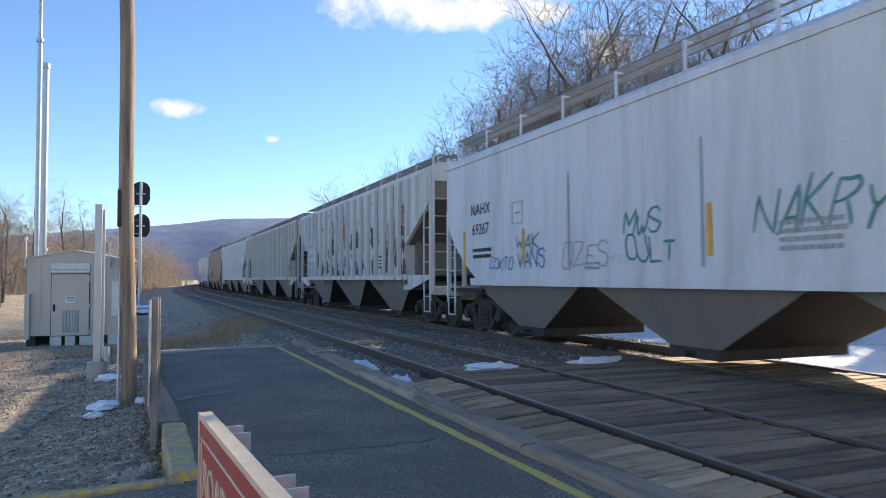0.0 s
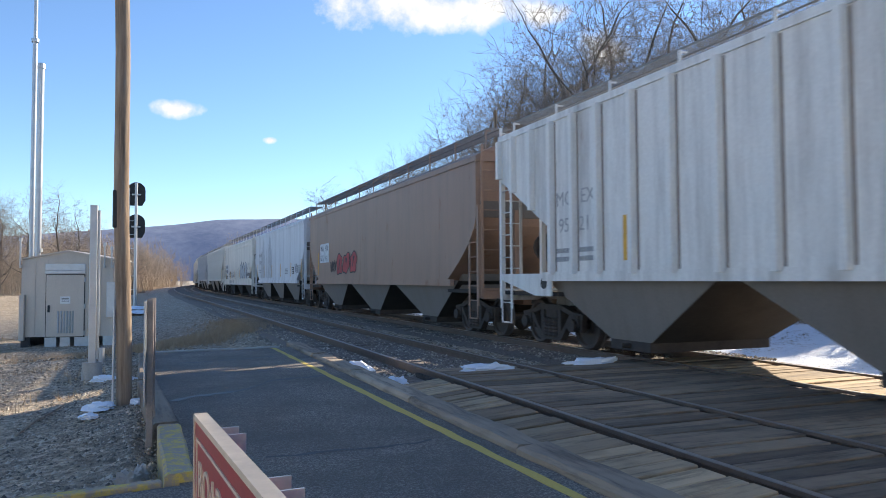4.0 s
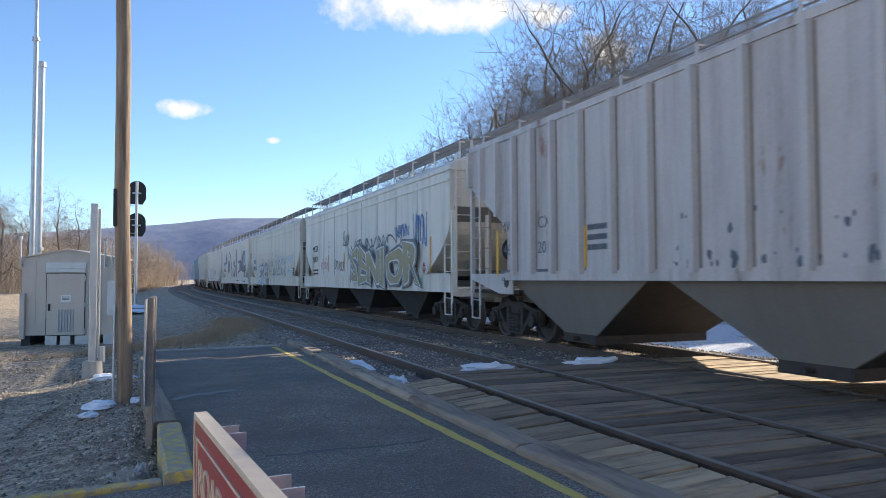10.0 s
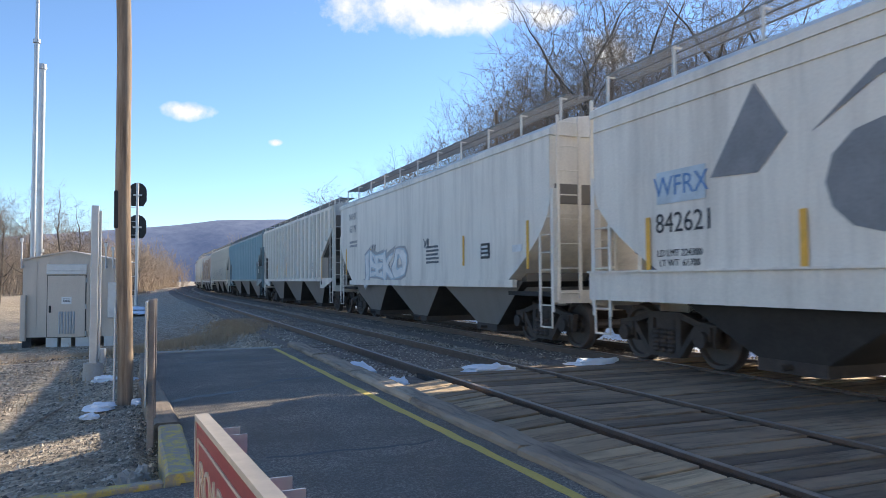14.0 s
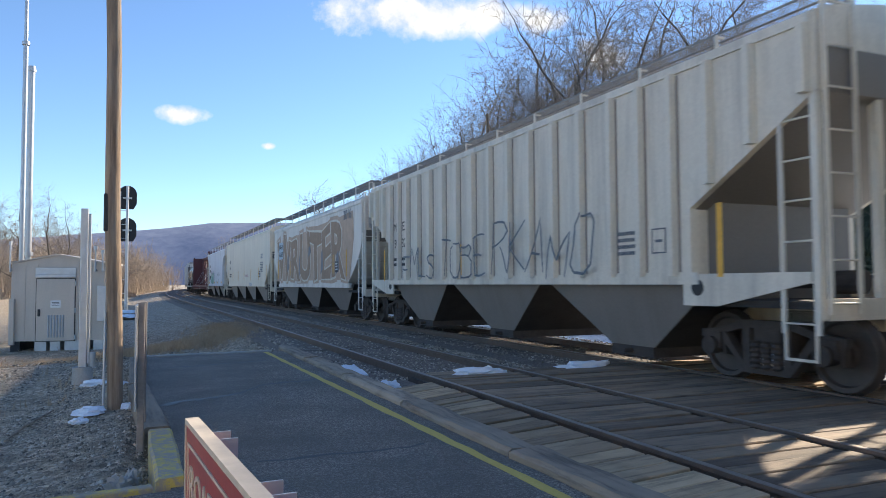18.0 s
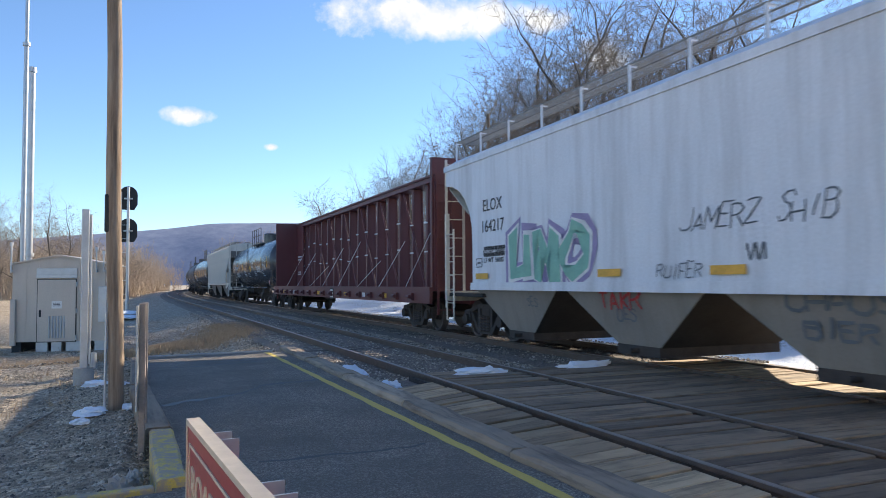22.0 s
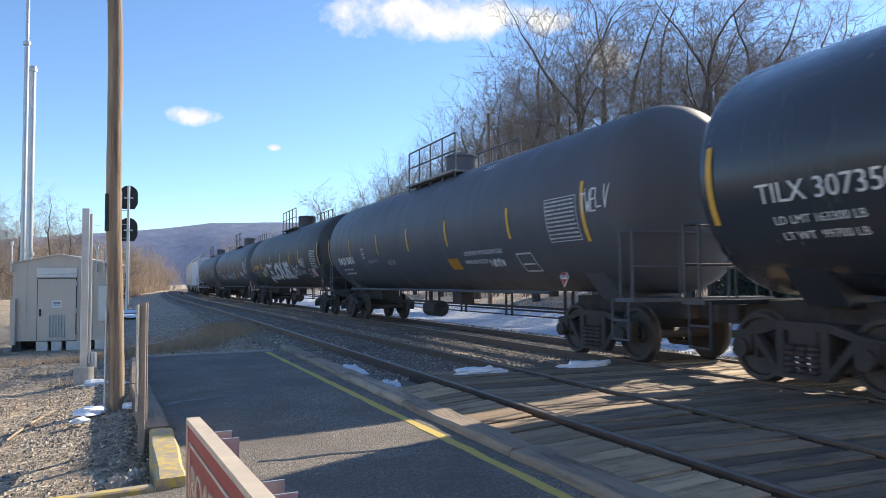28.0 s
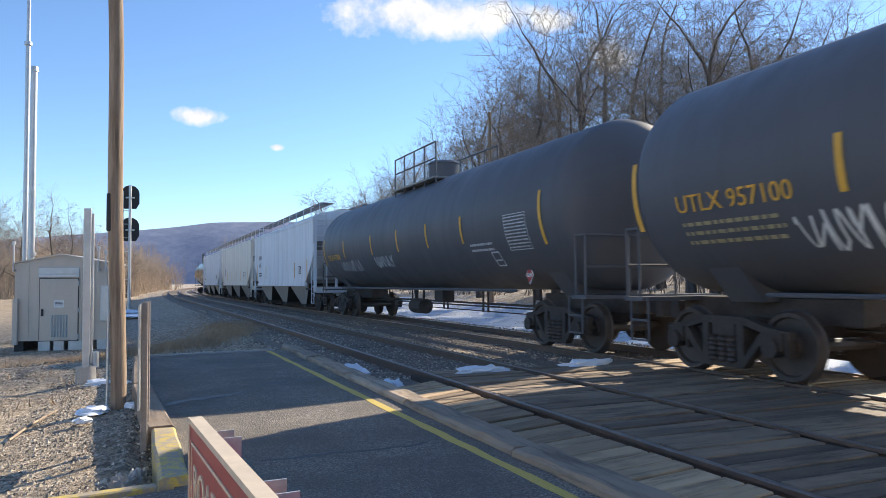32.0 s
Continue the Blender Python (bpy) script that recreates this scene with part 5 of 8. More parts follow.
def sprayed_word(car, text, y, z, w, h, fill, x, label, shadow="ink_dusk", rim="ink_white", fat=1.0):
    """A big sprayed word: dark rim, white rim and fill, one behind the other."""
    for k, (grow_by, ink, name) in enumerate(((0.10 * fat, shadow, "graffiti_shadow"), (0.055 * fat, rim, "graffiti_outline"), (0.03 * fat, fill, "graffiti"))):
        cu = bpy.data.curves.new("lettering", "FONT")
        cu.body, cu.size, cu.align_x, cu.align_y, cu.extrude, cu.resolution_u, cu.offset, cu.space_character = text, 1.0, "LEFT", "BOTTOM_BASELINE", 0.001, 3, grow_by, 1.0
        ob = bpy.data.objects.new("lettering", cu)
        me = bpy.data.meshes.new_from_object(ob)
        bpy.data.objects.remove(ob)
        bpy.data.curves.remove(cu)
        me.materials.clear()
        me.materials.append(bpy.data.materials[ink])
        if k == 0:
            wide = max(v.co.x for v in me.vertices)
        for v in me.vertices:
            u = v.co.x / wide
            v.co = Vector((u * w + 0.09 * math.sin(v.co.y * 7 + u * 23), (v.co.y / 0.72 * h + 0.07 * math.sin(u * 31 + v.co.y * 5)) * (1 + 0.10 * math.sin(u * 17)) + 0.05 * math.sin(u * 9), v.co.z))
        piece(name, me, car, Matrix.Translation((x - 0.006 * k, y, z)) @ FACE, label if k == 2 else "")


def reflector(car, y, z, h, x, w=0.1):
    panel("reflector_strip", car, y, z, w, h, "ink_yellow", x, "yellow reflective strip")


def mk_walk(length):
    def make(bm):
        for x in (-0.29, 0.0, 0.29):
            box(bm, x - 0.006, x + 0.006, -length / 2, length / 2, -0.02, 0.01)
        n = int(length / 0.075)
        for i in range(n + 1):
            y = -length / 2 + i * length / n
            box(bm, -0.29, 0.29, y - 0.009, y + 0.009, -0.006, 0.006)
    return make


def mk_hatch(bm):
    tube(bm, (0, 0, 0), (0, 0, 0.12), 0.3, 0.27, 12)


def post_places(L):
    """Side posts: even along the middle, closer together near the ends."""
    half = [0.45 + 0.897 * k for k in range(6)] + [5.675, 6.415, 7.155, 7.9]
    k = (L / 2 - 0.57) / 8.62
    ends = [(L / 2 - 0.57)]
    return sorted([v * k + 0.1 for v in half] + [-v * k + 0.1 for v in half] + ends + [-v for v in ends])


def hopper(car, L, mat, ribs=0, deep_sill=False, bays=3, under=None, sillmat=None, top=4.28, endmat=None, arched=False, postmat=None):
    """A covered hopper car; its origin is on the rails at mid-length."""
    W = 1.56 if ribs else 1.54
    b = L / 2 - (0.45 if ribs else 0.58)
    cut = 2.0 if ribs else 1.7
    zs = 1.42 if ribs else (1.40 if deep_sill else 1.30)
    # behind a deep sill the bays' shade is put into their colour
    under = P_SHADE_GRIME if deep_sill else under or mat
    endmat = endmat or mat
    neck = 3.42 if ribs else 2.75
    low = 2.3 if ribs else 2.0
    # body: the side sheet's outline pushed across the car
    bm = bmesh.new()
    if ribs:
        prism(bm, [(-b, top), (b, top), (b, neck), (b - cut, low), (b - cut, zs), (-b + cut, zs), (-b + cut, low), (-b, neck)], -W, W)
    else:
        n = 7
        arc = []
        for i in range(n + 1):
            t = i / n
            if arched:
                a = math.pi / 2 * min(1, t / 0.8)
                arc.append((b - 0.12 - 1.5 * math.sin(a), 2.35 + 1.3 * math.cos(a) if t < 0.8 else 2.35 - (2.35 - zs) * (t - 0.8) / 0.2))
            else:
                arc.append((b - 0.12 - (cut) * (t ** 1.6), neck - (neck - zs) * t))
        pts = [(-b + 0.12, top), (b - 0.12, top)] + arc + [(-p[0], p[1]) for p in arc[::-1]]
        prism(bm, pts, -W, W)
    part("body", bm, mat, car, smooth=False)
    # roof with hatches
    bm = bmesh.new()
    k = 0.0 if ribs else 0.1
    prism(bm, [(-W - 0.03, top - 0.1), (W + 0.03, top - 0.1), (W + 0.03, top + 0.02), (W - 0.28 - k, top + 0.14 + k), (0.35, top + 0.27 + k), (-0.35, top + 0.27 + k), (-W + 0.28 + k, top + 0.14 + k), (-W - 0.03, top + 0.02)], -b + 0.05, b - 0.05, "y")
    roof = part("roof", bm, mat, car)
    for i in range(7):
        piece("hatch_cover", shared("hatch_cover", mk_hatch, under, True), roof, Matrix.Translation((0, (i - 3) * (2 * b - 2) / 6, top + 0.26 + k)))
    for x in (-0.95, 0.95):
        piece("running_board", shared("running_board_%.1f" % b, mk_walk(2 * b), GRATE), roof, Matrix.Translation((x, 0, top + (0.36 if ribs else 0.66))), "dark grated roof walkway")
        cnt = 11
        for i in range(cnt):
            piece("walkway_bracket", shared("walkway_bracket_%d" % bool(ribs), lambda bm: (box(bm, -0.012, 0.02, -0.022, 0.022, -0.3 if ribs else -0.58, 0.0), box(bm, -0.012, 0.14, -0.012, 0.012, -0.035, -0.012)), mat), roof,
                  Matrix.Translation((x * 1.33, (i - cnt // 2) * (2 * b - 0.3) / (cnt - 1), top + (0.34 if ribs else 0.64))) @ (Matrix() if x < 0 else pose(0, 0, 0, 0, 0, 180)))
    # side posts
    if ribs:
        me = shared("side_post_%.2f_%.2f" % (top, zs), lambda bm: prism(bm, [(-0.06, 0), (-0.05, -0.11), (0.05, -0.11), (0.06, 0)], zs - 0.02, top - 0.1, "z"), postmat or mat)
        mex = {}
        for y in post_places(L):
            lim = abs(y) - (b - cut)
            if lim > 0.02:
                zl = low + (neck - low) * min(1, lim / cut) + 0.05
                key = round(zl, 2)
                mex[key] = shared("side_post_short_%.2f_%.2f" % (key, top), lambda bm, zl=zl: prism(bm, [(-0.06, 0), (-0.05, -0.11), (0.05, -0.11), (0.06, 0)], zl, top - 0.1, "z"), postmat or mat)
                m = mex[key]
            else:
                m = me
            # dark strip beside each post: its shade and seam grime as colour
            if lim <= 0.02:
                piece("rust_streak", shared("rust_streak_%.2f_%.2f" % (top, zs), lambda bm: box(bm, -0.004, 0, -0.022, 0.022, zs + 0.03, top - 0.12), bpy.data.materials["ink_rib_shade"]), car, Matrix.Translation((-W, y - 0.08, 0)))
            piece("side_post", m, car, Matrix.Translation((-W, y, 0)) @ pose(0, 0, 0, 0, 0, -90) @ pose(0, 0, 0))
            piece("side_post", m, car, Matrix.Translation((W, y, 0)) @ pose(0, 0, 0, 0, 0, 90))
    elif deep_sill:
        for x in (-1, 1):
            bm = bmesh.new()
            box(bm, min(x * W, x * (W + 0.03)), max(x * W, x * (W + 0.03)), -b + 0.15, b - 0.15, top - 0.36, top - 0.30)
            part("eave_band", bm, mat, car)
    # side sill
    z0 = 0.98 if deep_sill else zs - 0.14
    for x in (-1, 1):
        bm = bmesh.new()
        xo = W + (0.05 if deep_sill else 0.03)
        e = b - 0.02 if deep_sill else b - cut + 0.15
        box(bm, min(x * (xo - 0.1), x * xo), max(x * (xo - 0.1), x * xo), -e, e, z0, zs + 0.02)
        if deep_sill:
            box(bm, min(x * (xo - 0.1), x * (xo + 0.05)), max(x * (xo - 0.1), x * (xo + 0.05)), -e, e, zs + 0.02, zs + 0.05)
        part("side_sill", bm, sillmat or mat, car, "riveted side sill" if deep_sill else "")
    # discharge bays
    span = (2 * (b - cut) + (0.9 if ribs else 0.7)) / bays
    for i in range(bays):
        yc = (i - (bays - 1) / 2) * span
        bm = bmesh.new()
        zt, zb, wt, wb = zs - 0.02, 0.31, W - 0.1, 1.18
        t = [bm.verts.new(p) for p in ((-wt, yc - span / 2 + 0.02, zt), (wt, yc - span / 2 + 0.02, zt), (wt, yc + span / 2 - 0.02, zt), (-wt, yc + span / 2 - 0.02, zt))]
        u = [bm.verts.new(p) for p in ((-wb, yc - 0.5, zb), (wb, yc - 0.5, zb), (wb, yc + 0.5, zb), (-wb, yc + 0.5, zb))]
        for j in range(4):
            bm.faces.new((t[j], t[(j + 1) % 4], u[(j + 1) % 4], u[j]))
        bm.faces.new(u)
        bm.faces.new(t)
        bay = part("discharge_bay", bm, under, car, "dusty sloped discharge hopper, shade-coloured under deep sills")
        # thin dark sheets paint shade and grime on the faces along the train
        for q in (-1, 1):
            bm = bmesh.new()
            yt, yb = yc + q * (span / 2 - 0.008), yc + q * 0.512
            f = [bm.verts.new(p) for p in ((-wt + 0.01, yt, zt), (wt - 0.01, yt, zt), (wb - 0.01, yb, zb), (-wb + 0.01, yb, zb))]
            g = [bm.verts.new(v.co + Vector((0, -q * 0.006, 0))) for v in f]
            for j in range(4):
                bm.faces.new((f[j], f[(j + 1) % 4], g[(j + 1) % 4], g[j]))
            bm.faces.new(f)
            bm.faces.new(g[::-1])
            part("slope_sheet", bm, P_SHADE_GRIME, bay, "dark sheet with under-car shade and grime in its colour")
        bm = bmesh.new()
        box(bm, -1.2, 1.2, yc - 0.52, yc + 0.52, 0.17, 0.325)
        tube(bm, (-1.36, yc, 0.25), (-1.18, yc, 0.25), 0.04)
        part("outlet_gate", bm, UNDER, bay)
    # end structure
    for k in (-1, 1):
        bm = bmesh.new()
        box(bm, -W + 0.1, W - 0.1, k * (b - 0.04) - 0.04, k * (b - 0.04) + 0.04, 0.88, 1.12)
        box(bm, -0.3, 0.3, k * (b - 2.4) - 0.3, k * (b - 0.2), 0.72, 1.0) if k > 0 else box(bm, -0.3, 0.3, -(b - 0.2), -(b - 2.4) + 0.3, 0.72, 1.0)
        part("end_sill", bm, endmat, car)
        for x, r, dz in ((-W + 0.05, 0.045, 0.25), (W - 0.05, 0.045, 0.25), (-0.55, 0.05, 0.15), (0.55, 0.05, 0.15)):
            piece("end_post", shared("end_post_%.2f_%.2f" % (neck, dz), lambda bm, r=r, dz=dz: box(bm, -r, r, -r, r, 0.9, neck + dz), endmat), car, Matrix.Translation((x, k * (b - 0.06), 0)))
        bm = bmesh.new()
        ends = ((b + 0.004, neck + 0.5), (b + 0.004, neck), (b - cut + 0.0, low - 0.004), (b - cut, low - 0.012), (b + 0.012, neck - 0.012), (b + 0.012, neck + 0.5)) if ribs else ((b - 0.114, neck + 0.95), (b - 0.114, neck + 0.85), (b - 1.2, 2.9), (b - 1.2, 2.89), (b - 0.106, neck + 0.84), (b - 0.106, neck + 0.95)) if arched else ((b - 0.114, neck + 0.35), (b - 0.114, neck), (b - 0.9, 2.2), (b - 0.9, 2.18), (b - 0.106, neck - 0.01), (b - 0.106, neck + 0.35))
        prism(bm, [(k * p, q) for p, q in ends], -W + 0.1, W - 0.1)
        part("end_slope_sheet", bm, P_BUFF if arched else P_END, car, "dusty lower end sheet" if arched else "grimy lower end sheet")
        bm = bmesh.new()
        y0, y1 = sorted((k * (b - cut - 0.25), k * (b - 0.05)))
        box(bm, -W + 0.08, W - 0.08, y0, y1, 1.0, 1.08)
        part("end_platform", bm, P_SHADE_GRIME, car)
        bm = bmesh.new()
        ym, yn = sorted((k * (b - cut + 0.15), k * (b - cut - 0.05)))
        box(bm, -W + 0.3, W - 0.3, ym, yn, 1.0, low + 0.3)
        part("bulkhead", bm, P_END, car, "grimy end bulkhead")
        for side in (-1, 1):
            x = side * (W - 0.02)
            piece("side_ladder", shared("side_ladder_%.1f" % neck, mk_ladder(6, 0.46, 0.72, neck - 0.15), endmat), car, Matrix.Translation((x, k * (b - 0.06) - (0.46 if k > 0 else 0), 0)))
            piece("end_ladder", shared("end_ladder_%.1f" % top, mk_ladder(8, 0.46, 0.95, top + 0.25), endmat), car, Matrix.Translation((side * (W - 0.08), k * (b + 0.05), 0)) @ pose(0, 0, 0, 0, 0, 90 if side > 0 else -90))
            piece("stirrup", shared("stirrup", lambda bm: (box(bm, -0.012, 0.012, -0.22, -0.19, 0.42, 1.0), box(bm, -0.012, 0.012, 0.19, 0.22, 0.42, 1.0), box(bm, -0.012, 0.012, -0.22, 0.22, 0.42, 0.45)), endmat), car, Matrix.Translation((x, k * (b - 0.3), 0)))
            xs = sorted((side * (W - 0.02), side * (W + 0.01)))
            if ribs:
                bm = bmesh.new()
                pts = [(k * (b - cut - 0.15), zs), (k * (b - 0.12), zs), (k * (b - 0.12), zs - 0.12), (k * (b - cut + 0.45), 1.0), (k * (b - cut - 0.15), 1.0)]
                prism(bm, pts, xs[0], xs[1])
                gusset = part("end_gusset", bm, endmat, car, "light gusset plate")
                if side < 0:
                    piece("jacking_hole", shared("jacking_hole", lambda bm: tube(bm, (-0.004, 0, 0), (0.004, 0, 0), 0.11, 0.11, 18), BLACK), gusset, Matrix.Translation((side * (W + 0.012), k * (b - cut + 0.12), 1.24)), "dark round jacking hole")
    bm = bmesh.new()
    tube(bm, (-0.4, b + 0.02, 2.0), (-0.4, b + 0.08, 2.0), 0.3, 0.3, 16)
    part("hand_brake_wheel", bm, UNDER, car)
    bm = bmesh.new()
    tube(bm, (0.3, -b + 0.9, 1.3), (0.3, -b + 1.5, 1.3), 0.16, 0.16, 12)
    part("brake_cylinder", bm, UNDER, car)
    for k in (-1, 1):
        add_bogie(car, k * (b - 1.25))
    add_couplers(car, L / 2)
    return -W - (0.006 if ribs else 0.008)


def tank(car, L, mat, r=1.5, zc=2.6, ladder=True):
    """A tank car with domed ends, top platform and railings."""
    b = L / 2 - 0.6
    seg = 44
    bm = bmesh.new()
    prof = []
    for i in range(9):
        a = math.pi / 2 * i / 8
        prof.append((-b + 0.55 - 0.55 * math.cos(a), r * math.sin(a)))
    prof += [(-b * 0.5, r), (0, r * 1.004), (b * 0.5, r)]
    prof += [(-p[0], p[1]) for p in prof[8::-1]]
    rings = []
    for y, rr in prof:
        rings.append([bm.verts.new((math.cos(2 * math.pi * i / seg) * max(rr, 0.01), y, zc + math.sin(2 * math.pi * i / seg) * max(rr, 0.01))) for i in range(seg)])
    for a, c in zip(rings, rings[1:]):
        for i in range(seg):
            bm.faces.new((a[i], a[(i + 1) % seg], c[(i + 1) % seg], c[i]))
    part("tank_shell", bm, mat, car, smooth=True)
    for k in (-1, 1):
        bm = bmesh.new()
        ys = sorted((k * (b - 3.1), k * (L / 2 - 0.55)))
        box(bm, -0.32, 0.32, ys[0], ys[1], 0.72, 1.05)
        part("stub_sill", bm, UNDER, car)
        bm = bmesh.new()
        prism(bm, [(-1.25, zc - 0.95), (-0.6, 1.0), (0.6, 1.0), (1.25, zc - 0.95), (0.8, zc - 1.2), (0, zc - 1.42), (-0.8, zc - 1.2)], k * (b - 1.55) - 0.3, k * (b - 1.55) + 0.3, "y")
        part("saddle", bm, mat, car)
        bm = bmesh.new()
        ys = sorted((k * (b - 0.35), k * (L / 2 - 0.5)))
        box(bm, -1.45, 1.45, ys[0], ys[1], 1.0, 1.06)
        part("end_platform", bm, mat, car)
        ye = k * (L / 2 - 0.55)
        bars = [((x, ye, 1.0), (x, ye, 2.1)) for x in (-1.42, -0.5, 0.5, 1.42)] + [((-1.42, ye, z), (1.42, ye, z)) for z in (1.55, 2.1)]
        bars += [((x, ye, 2.1), (x, k * (b - 0.25), 2.1)) for x in (-1.42, 1.42)] + [((x, k * (b - 0.25), 1.0), (x, k * (b - 0.25), 2.1)) for x in (-1.42, 1.42)]
        for p, q in bars:
            bm = bmesh.new()
            tube(bm, p, q, 0.022, seg=6)
            part("railing_bar", bm, mat, car)
        for side in (-1, 1):
            piece("stirrup", shared("tank_stirrup", lambda bm: (box(bm, -0.012, 0.012, -0.22, -0.19, 0.4, 1.05), box(bm, -0.012, 0.012, 0.19, 0.22, 0.4, 1.05), box(bm, -0.012, 0.012, -0.22, 0.22, 0.4, 0.43), box(bm, -0.012, 0.012, -0.22, 0.22, 0.7, 0.73)), mat), car, Matrix.Translation((side * 1.43, k * (L / 2 - 0.85), 0)))
        add_bogie(car, k * (b - 1.55))
    # top fittings
    for x in (-0.95, 0.95):
        bm = bmesh.new()
        zt = zc + r
        n = 5
        for i in range(n):
            y = -1.7 + i * 3.4 / (n - 1)
            tube(bm, (x, y, zt - 0.42), (x, y, zt + 0.85), 0.024, seg=6)
        for z in (0.4, 0.85):
            tube(bm, (x, -1.7, zt + z), (x, 1.7, zt + z), 0.024, seg=6)
        part("top_railing", bm, mat, car)
        bm = bmesh.new()
        box(bm, min(x * 0.55, x * 1.08), max(x * 0.55, x * 1.08), -1.75, 1.75, zt - 0.16, zt - 0.11)
        part("top_walkway", bm, GRATE, car)
        if ladder:
            piece("tank_ladder", shared("tank_ladder", mk_ladder(8, 0.42, 1.0, zt - 0.1), mat), car, Matrix.Translation((x * 1.62, -0.21, 0)))
    bm = bmesh.new()
    tube(bm, (0, 0, zc + r - 0.1), (0, 0, zc + r + 0.52), 0.46, 0.46, 18)
    tube(bm, (0, 0, zc + r + 0.52), (0, 0, zc + r + 0.60), 0.5, 0.4, 18)
    part("valve_dome", bm, mat, car, smooth=True)
    bm = bmesh.new()
    tube(bm, (-1.3, -L * 0.34, 1.12), (-1.3, L * 0.34, 1.12), 0.03, seg=6)
    part("side_pipe", bm, mat, car)
    bm = bmesh.new()
    tube(bm, (-0.1, 1.3, 0.55), (-0.1, 2.25, 0.55), 0.24, 0.24, 14)
    box(bm, -0.13, -0.07, 1.45, 1.5, 0.7, zc - r + 0.1)
    box(bm, -0.13, -0.07, 2.05, 2.1, 0.7, zc - r + 0.1)
    part("air_reservoir", bm, UNDER, car)
    e = b - 2.6
    for z, rad in ((0.73, 0.03), (0.655, 0.022), (0.53, 0.016)):
        bm = bmesh.new()
        tube(bm, (0, -e, z), (0, e, z), rad, seg=6)
        part("brake_pipe", bm, UNDER, car)
    n = int(2 * e / 2.7)
    for i in range(n):
        for dy in (-0.15, 0.15):
            piece("pipe_hanger", shared("pipe_hanger_%.2f" % (zc - r), lambda bm: box(bm, -0.02, 0.02, -0.028, 0.028, 0.5, zc - r + 0.06), UNDER), car, Matrix.Translation((0.03, (i - (n - 1) / 2) * 2.7 + dy, 0)))
    bm = bmesh.new()
    box(bm, -0.7, -0.35, -1.5, -0.9, 0.75, 1.15)
    part("brake_valve", bm, UNDER, car)
    add_couplers(car, L / 2)
    return -r, r, zc


def on_tank(text, size, car, y, z, ink, x_r, zc, label="", wide=1.0, bold=0.0):
    """Lettering bent round the shell with its middle at height z."""
    me = letters(text, size, ink, "CENTER", bold).copy()
    a0 = math.asin(max(-0.95, min(0.95, (z - zc) / x_r)))
    for v in me.vertices:
        a = a0 + v.co.y / x_r
        r = x_r + 0.016 + v.co.z
        v.co = Vector((-r * math.cos(a), y - v.co.x * wide, zc + r * math.sin(a)))
    return piece("lettering", me, car, None, label)


def tank_plate(car, y, z, w, h, ink, x_r, zc, label):
    bm = bmesh.new()
    n = max(1, int(h / 0.12))
    a0 = math.asin((z - h / 2 - zc) / x_r)
    a1 = math.asin((z + h / 2 - zc) / x_r)
    rows = [[bm.verts.new((-(x_r + 0.012) * math.cos(a), y + k * w / 2, zc + (x_r + 0.012) * math.sin(a))) for k in (1, -1)] for a in np.linspace(a0, a1, n + 1)]
    for p, q in zip(rows, rows[1:]):
        bm.faces.new((p[0], p[1], q[1], q[0]))
    return part("painted_plate", bm, bpy.data.materials[ink], car, label)


def tank_print(car, y, z, w, h, rows, ink, x_r, zc, seed, label="rows of small stencilled print"):
    rng = random.Random(seed)
    bm = bmesh.new()
    for i in range(rows):
        zz = z + h / 2 - (i + 0.5) * h / rows
        hh = h / rows * 0.2
        c = y + w / 2
        while c > y - w / 2 + 0.03:
            k = rng.uniform(0.025, 0.09) * max(0.5, w)
            pts = []
            for yy, zq in ((c, zz - hh), (max(c - k, y - w / 2), zz - hh), (max(c - k, y - w / 2), zz + hh), (c, zz + hh)):
                a = math.asin((zq - zc) / x_r)
                pts.append(bm.verts.new((-(x_r + 0.016) * math.cos(a), yy, zc + (x_r + 0.016) * math.sin(a))))
            bm.faces.new(pts)
            c -= k + 0.022 * max(0.5, w)
    tagged(part("small_print", bm, bpy.data.materials[ink], car, label), kind="stuff")


def tank_scrawl(car, y, z, w, h, ink, x_r, zc, seed, stroke=0.05, loops=6, label="sprayed graffiti scrawl"):
    tag_scrawl(car, y, z, w, h, ink, -x_r, seed, stroke, loops, label)
    ob = [o for o in car.children if o.name.startswith("graffiti")][-1]
    for v in ob.data.vertices:
        a = math.asin(max(-0.97, min(0.97, (v.co.z - zc) / x_r)))
        v.co.x = -(x_r + 0.016) * math.cos(a)


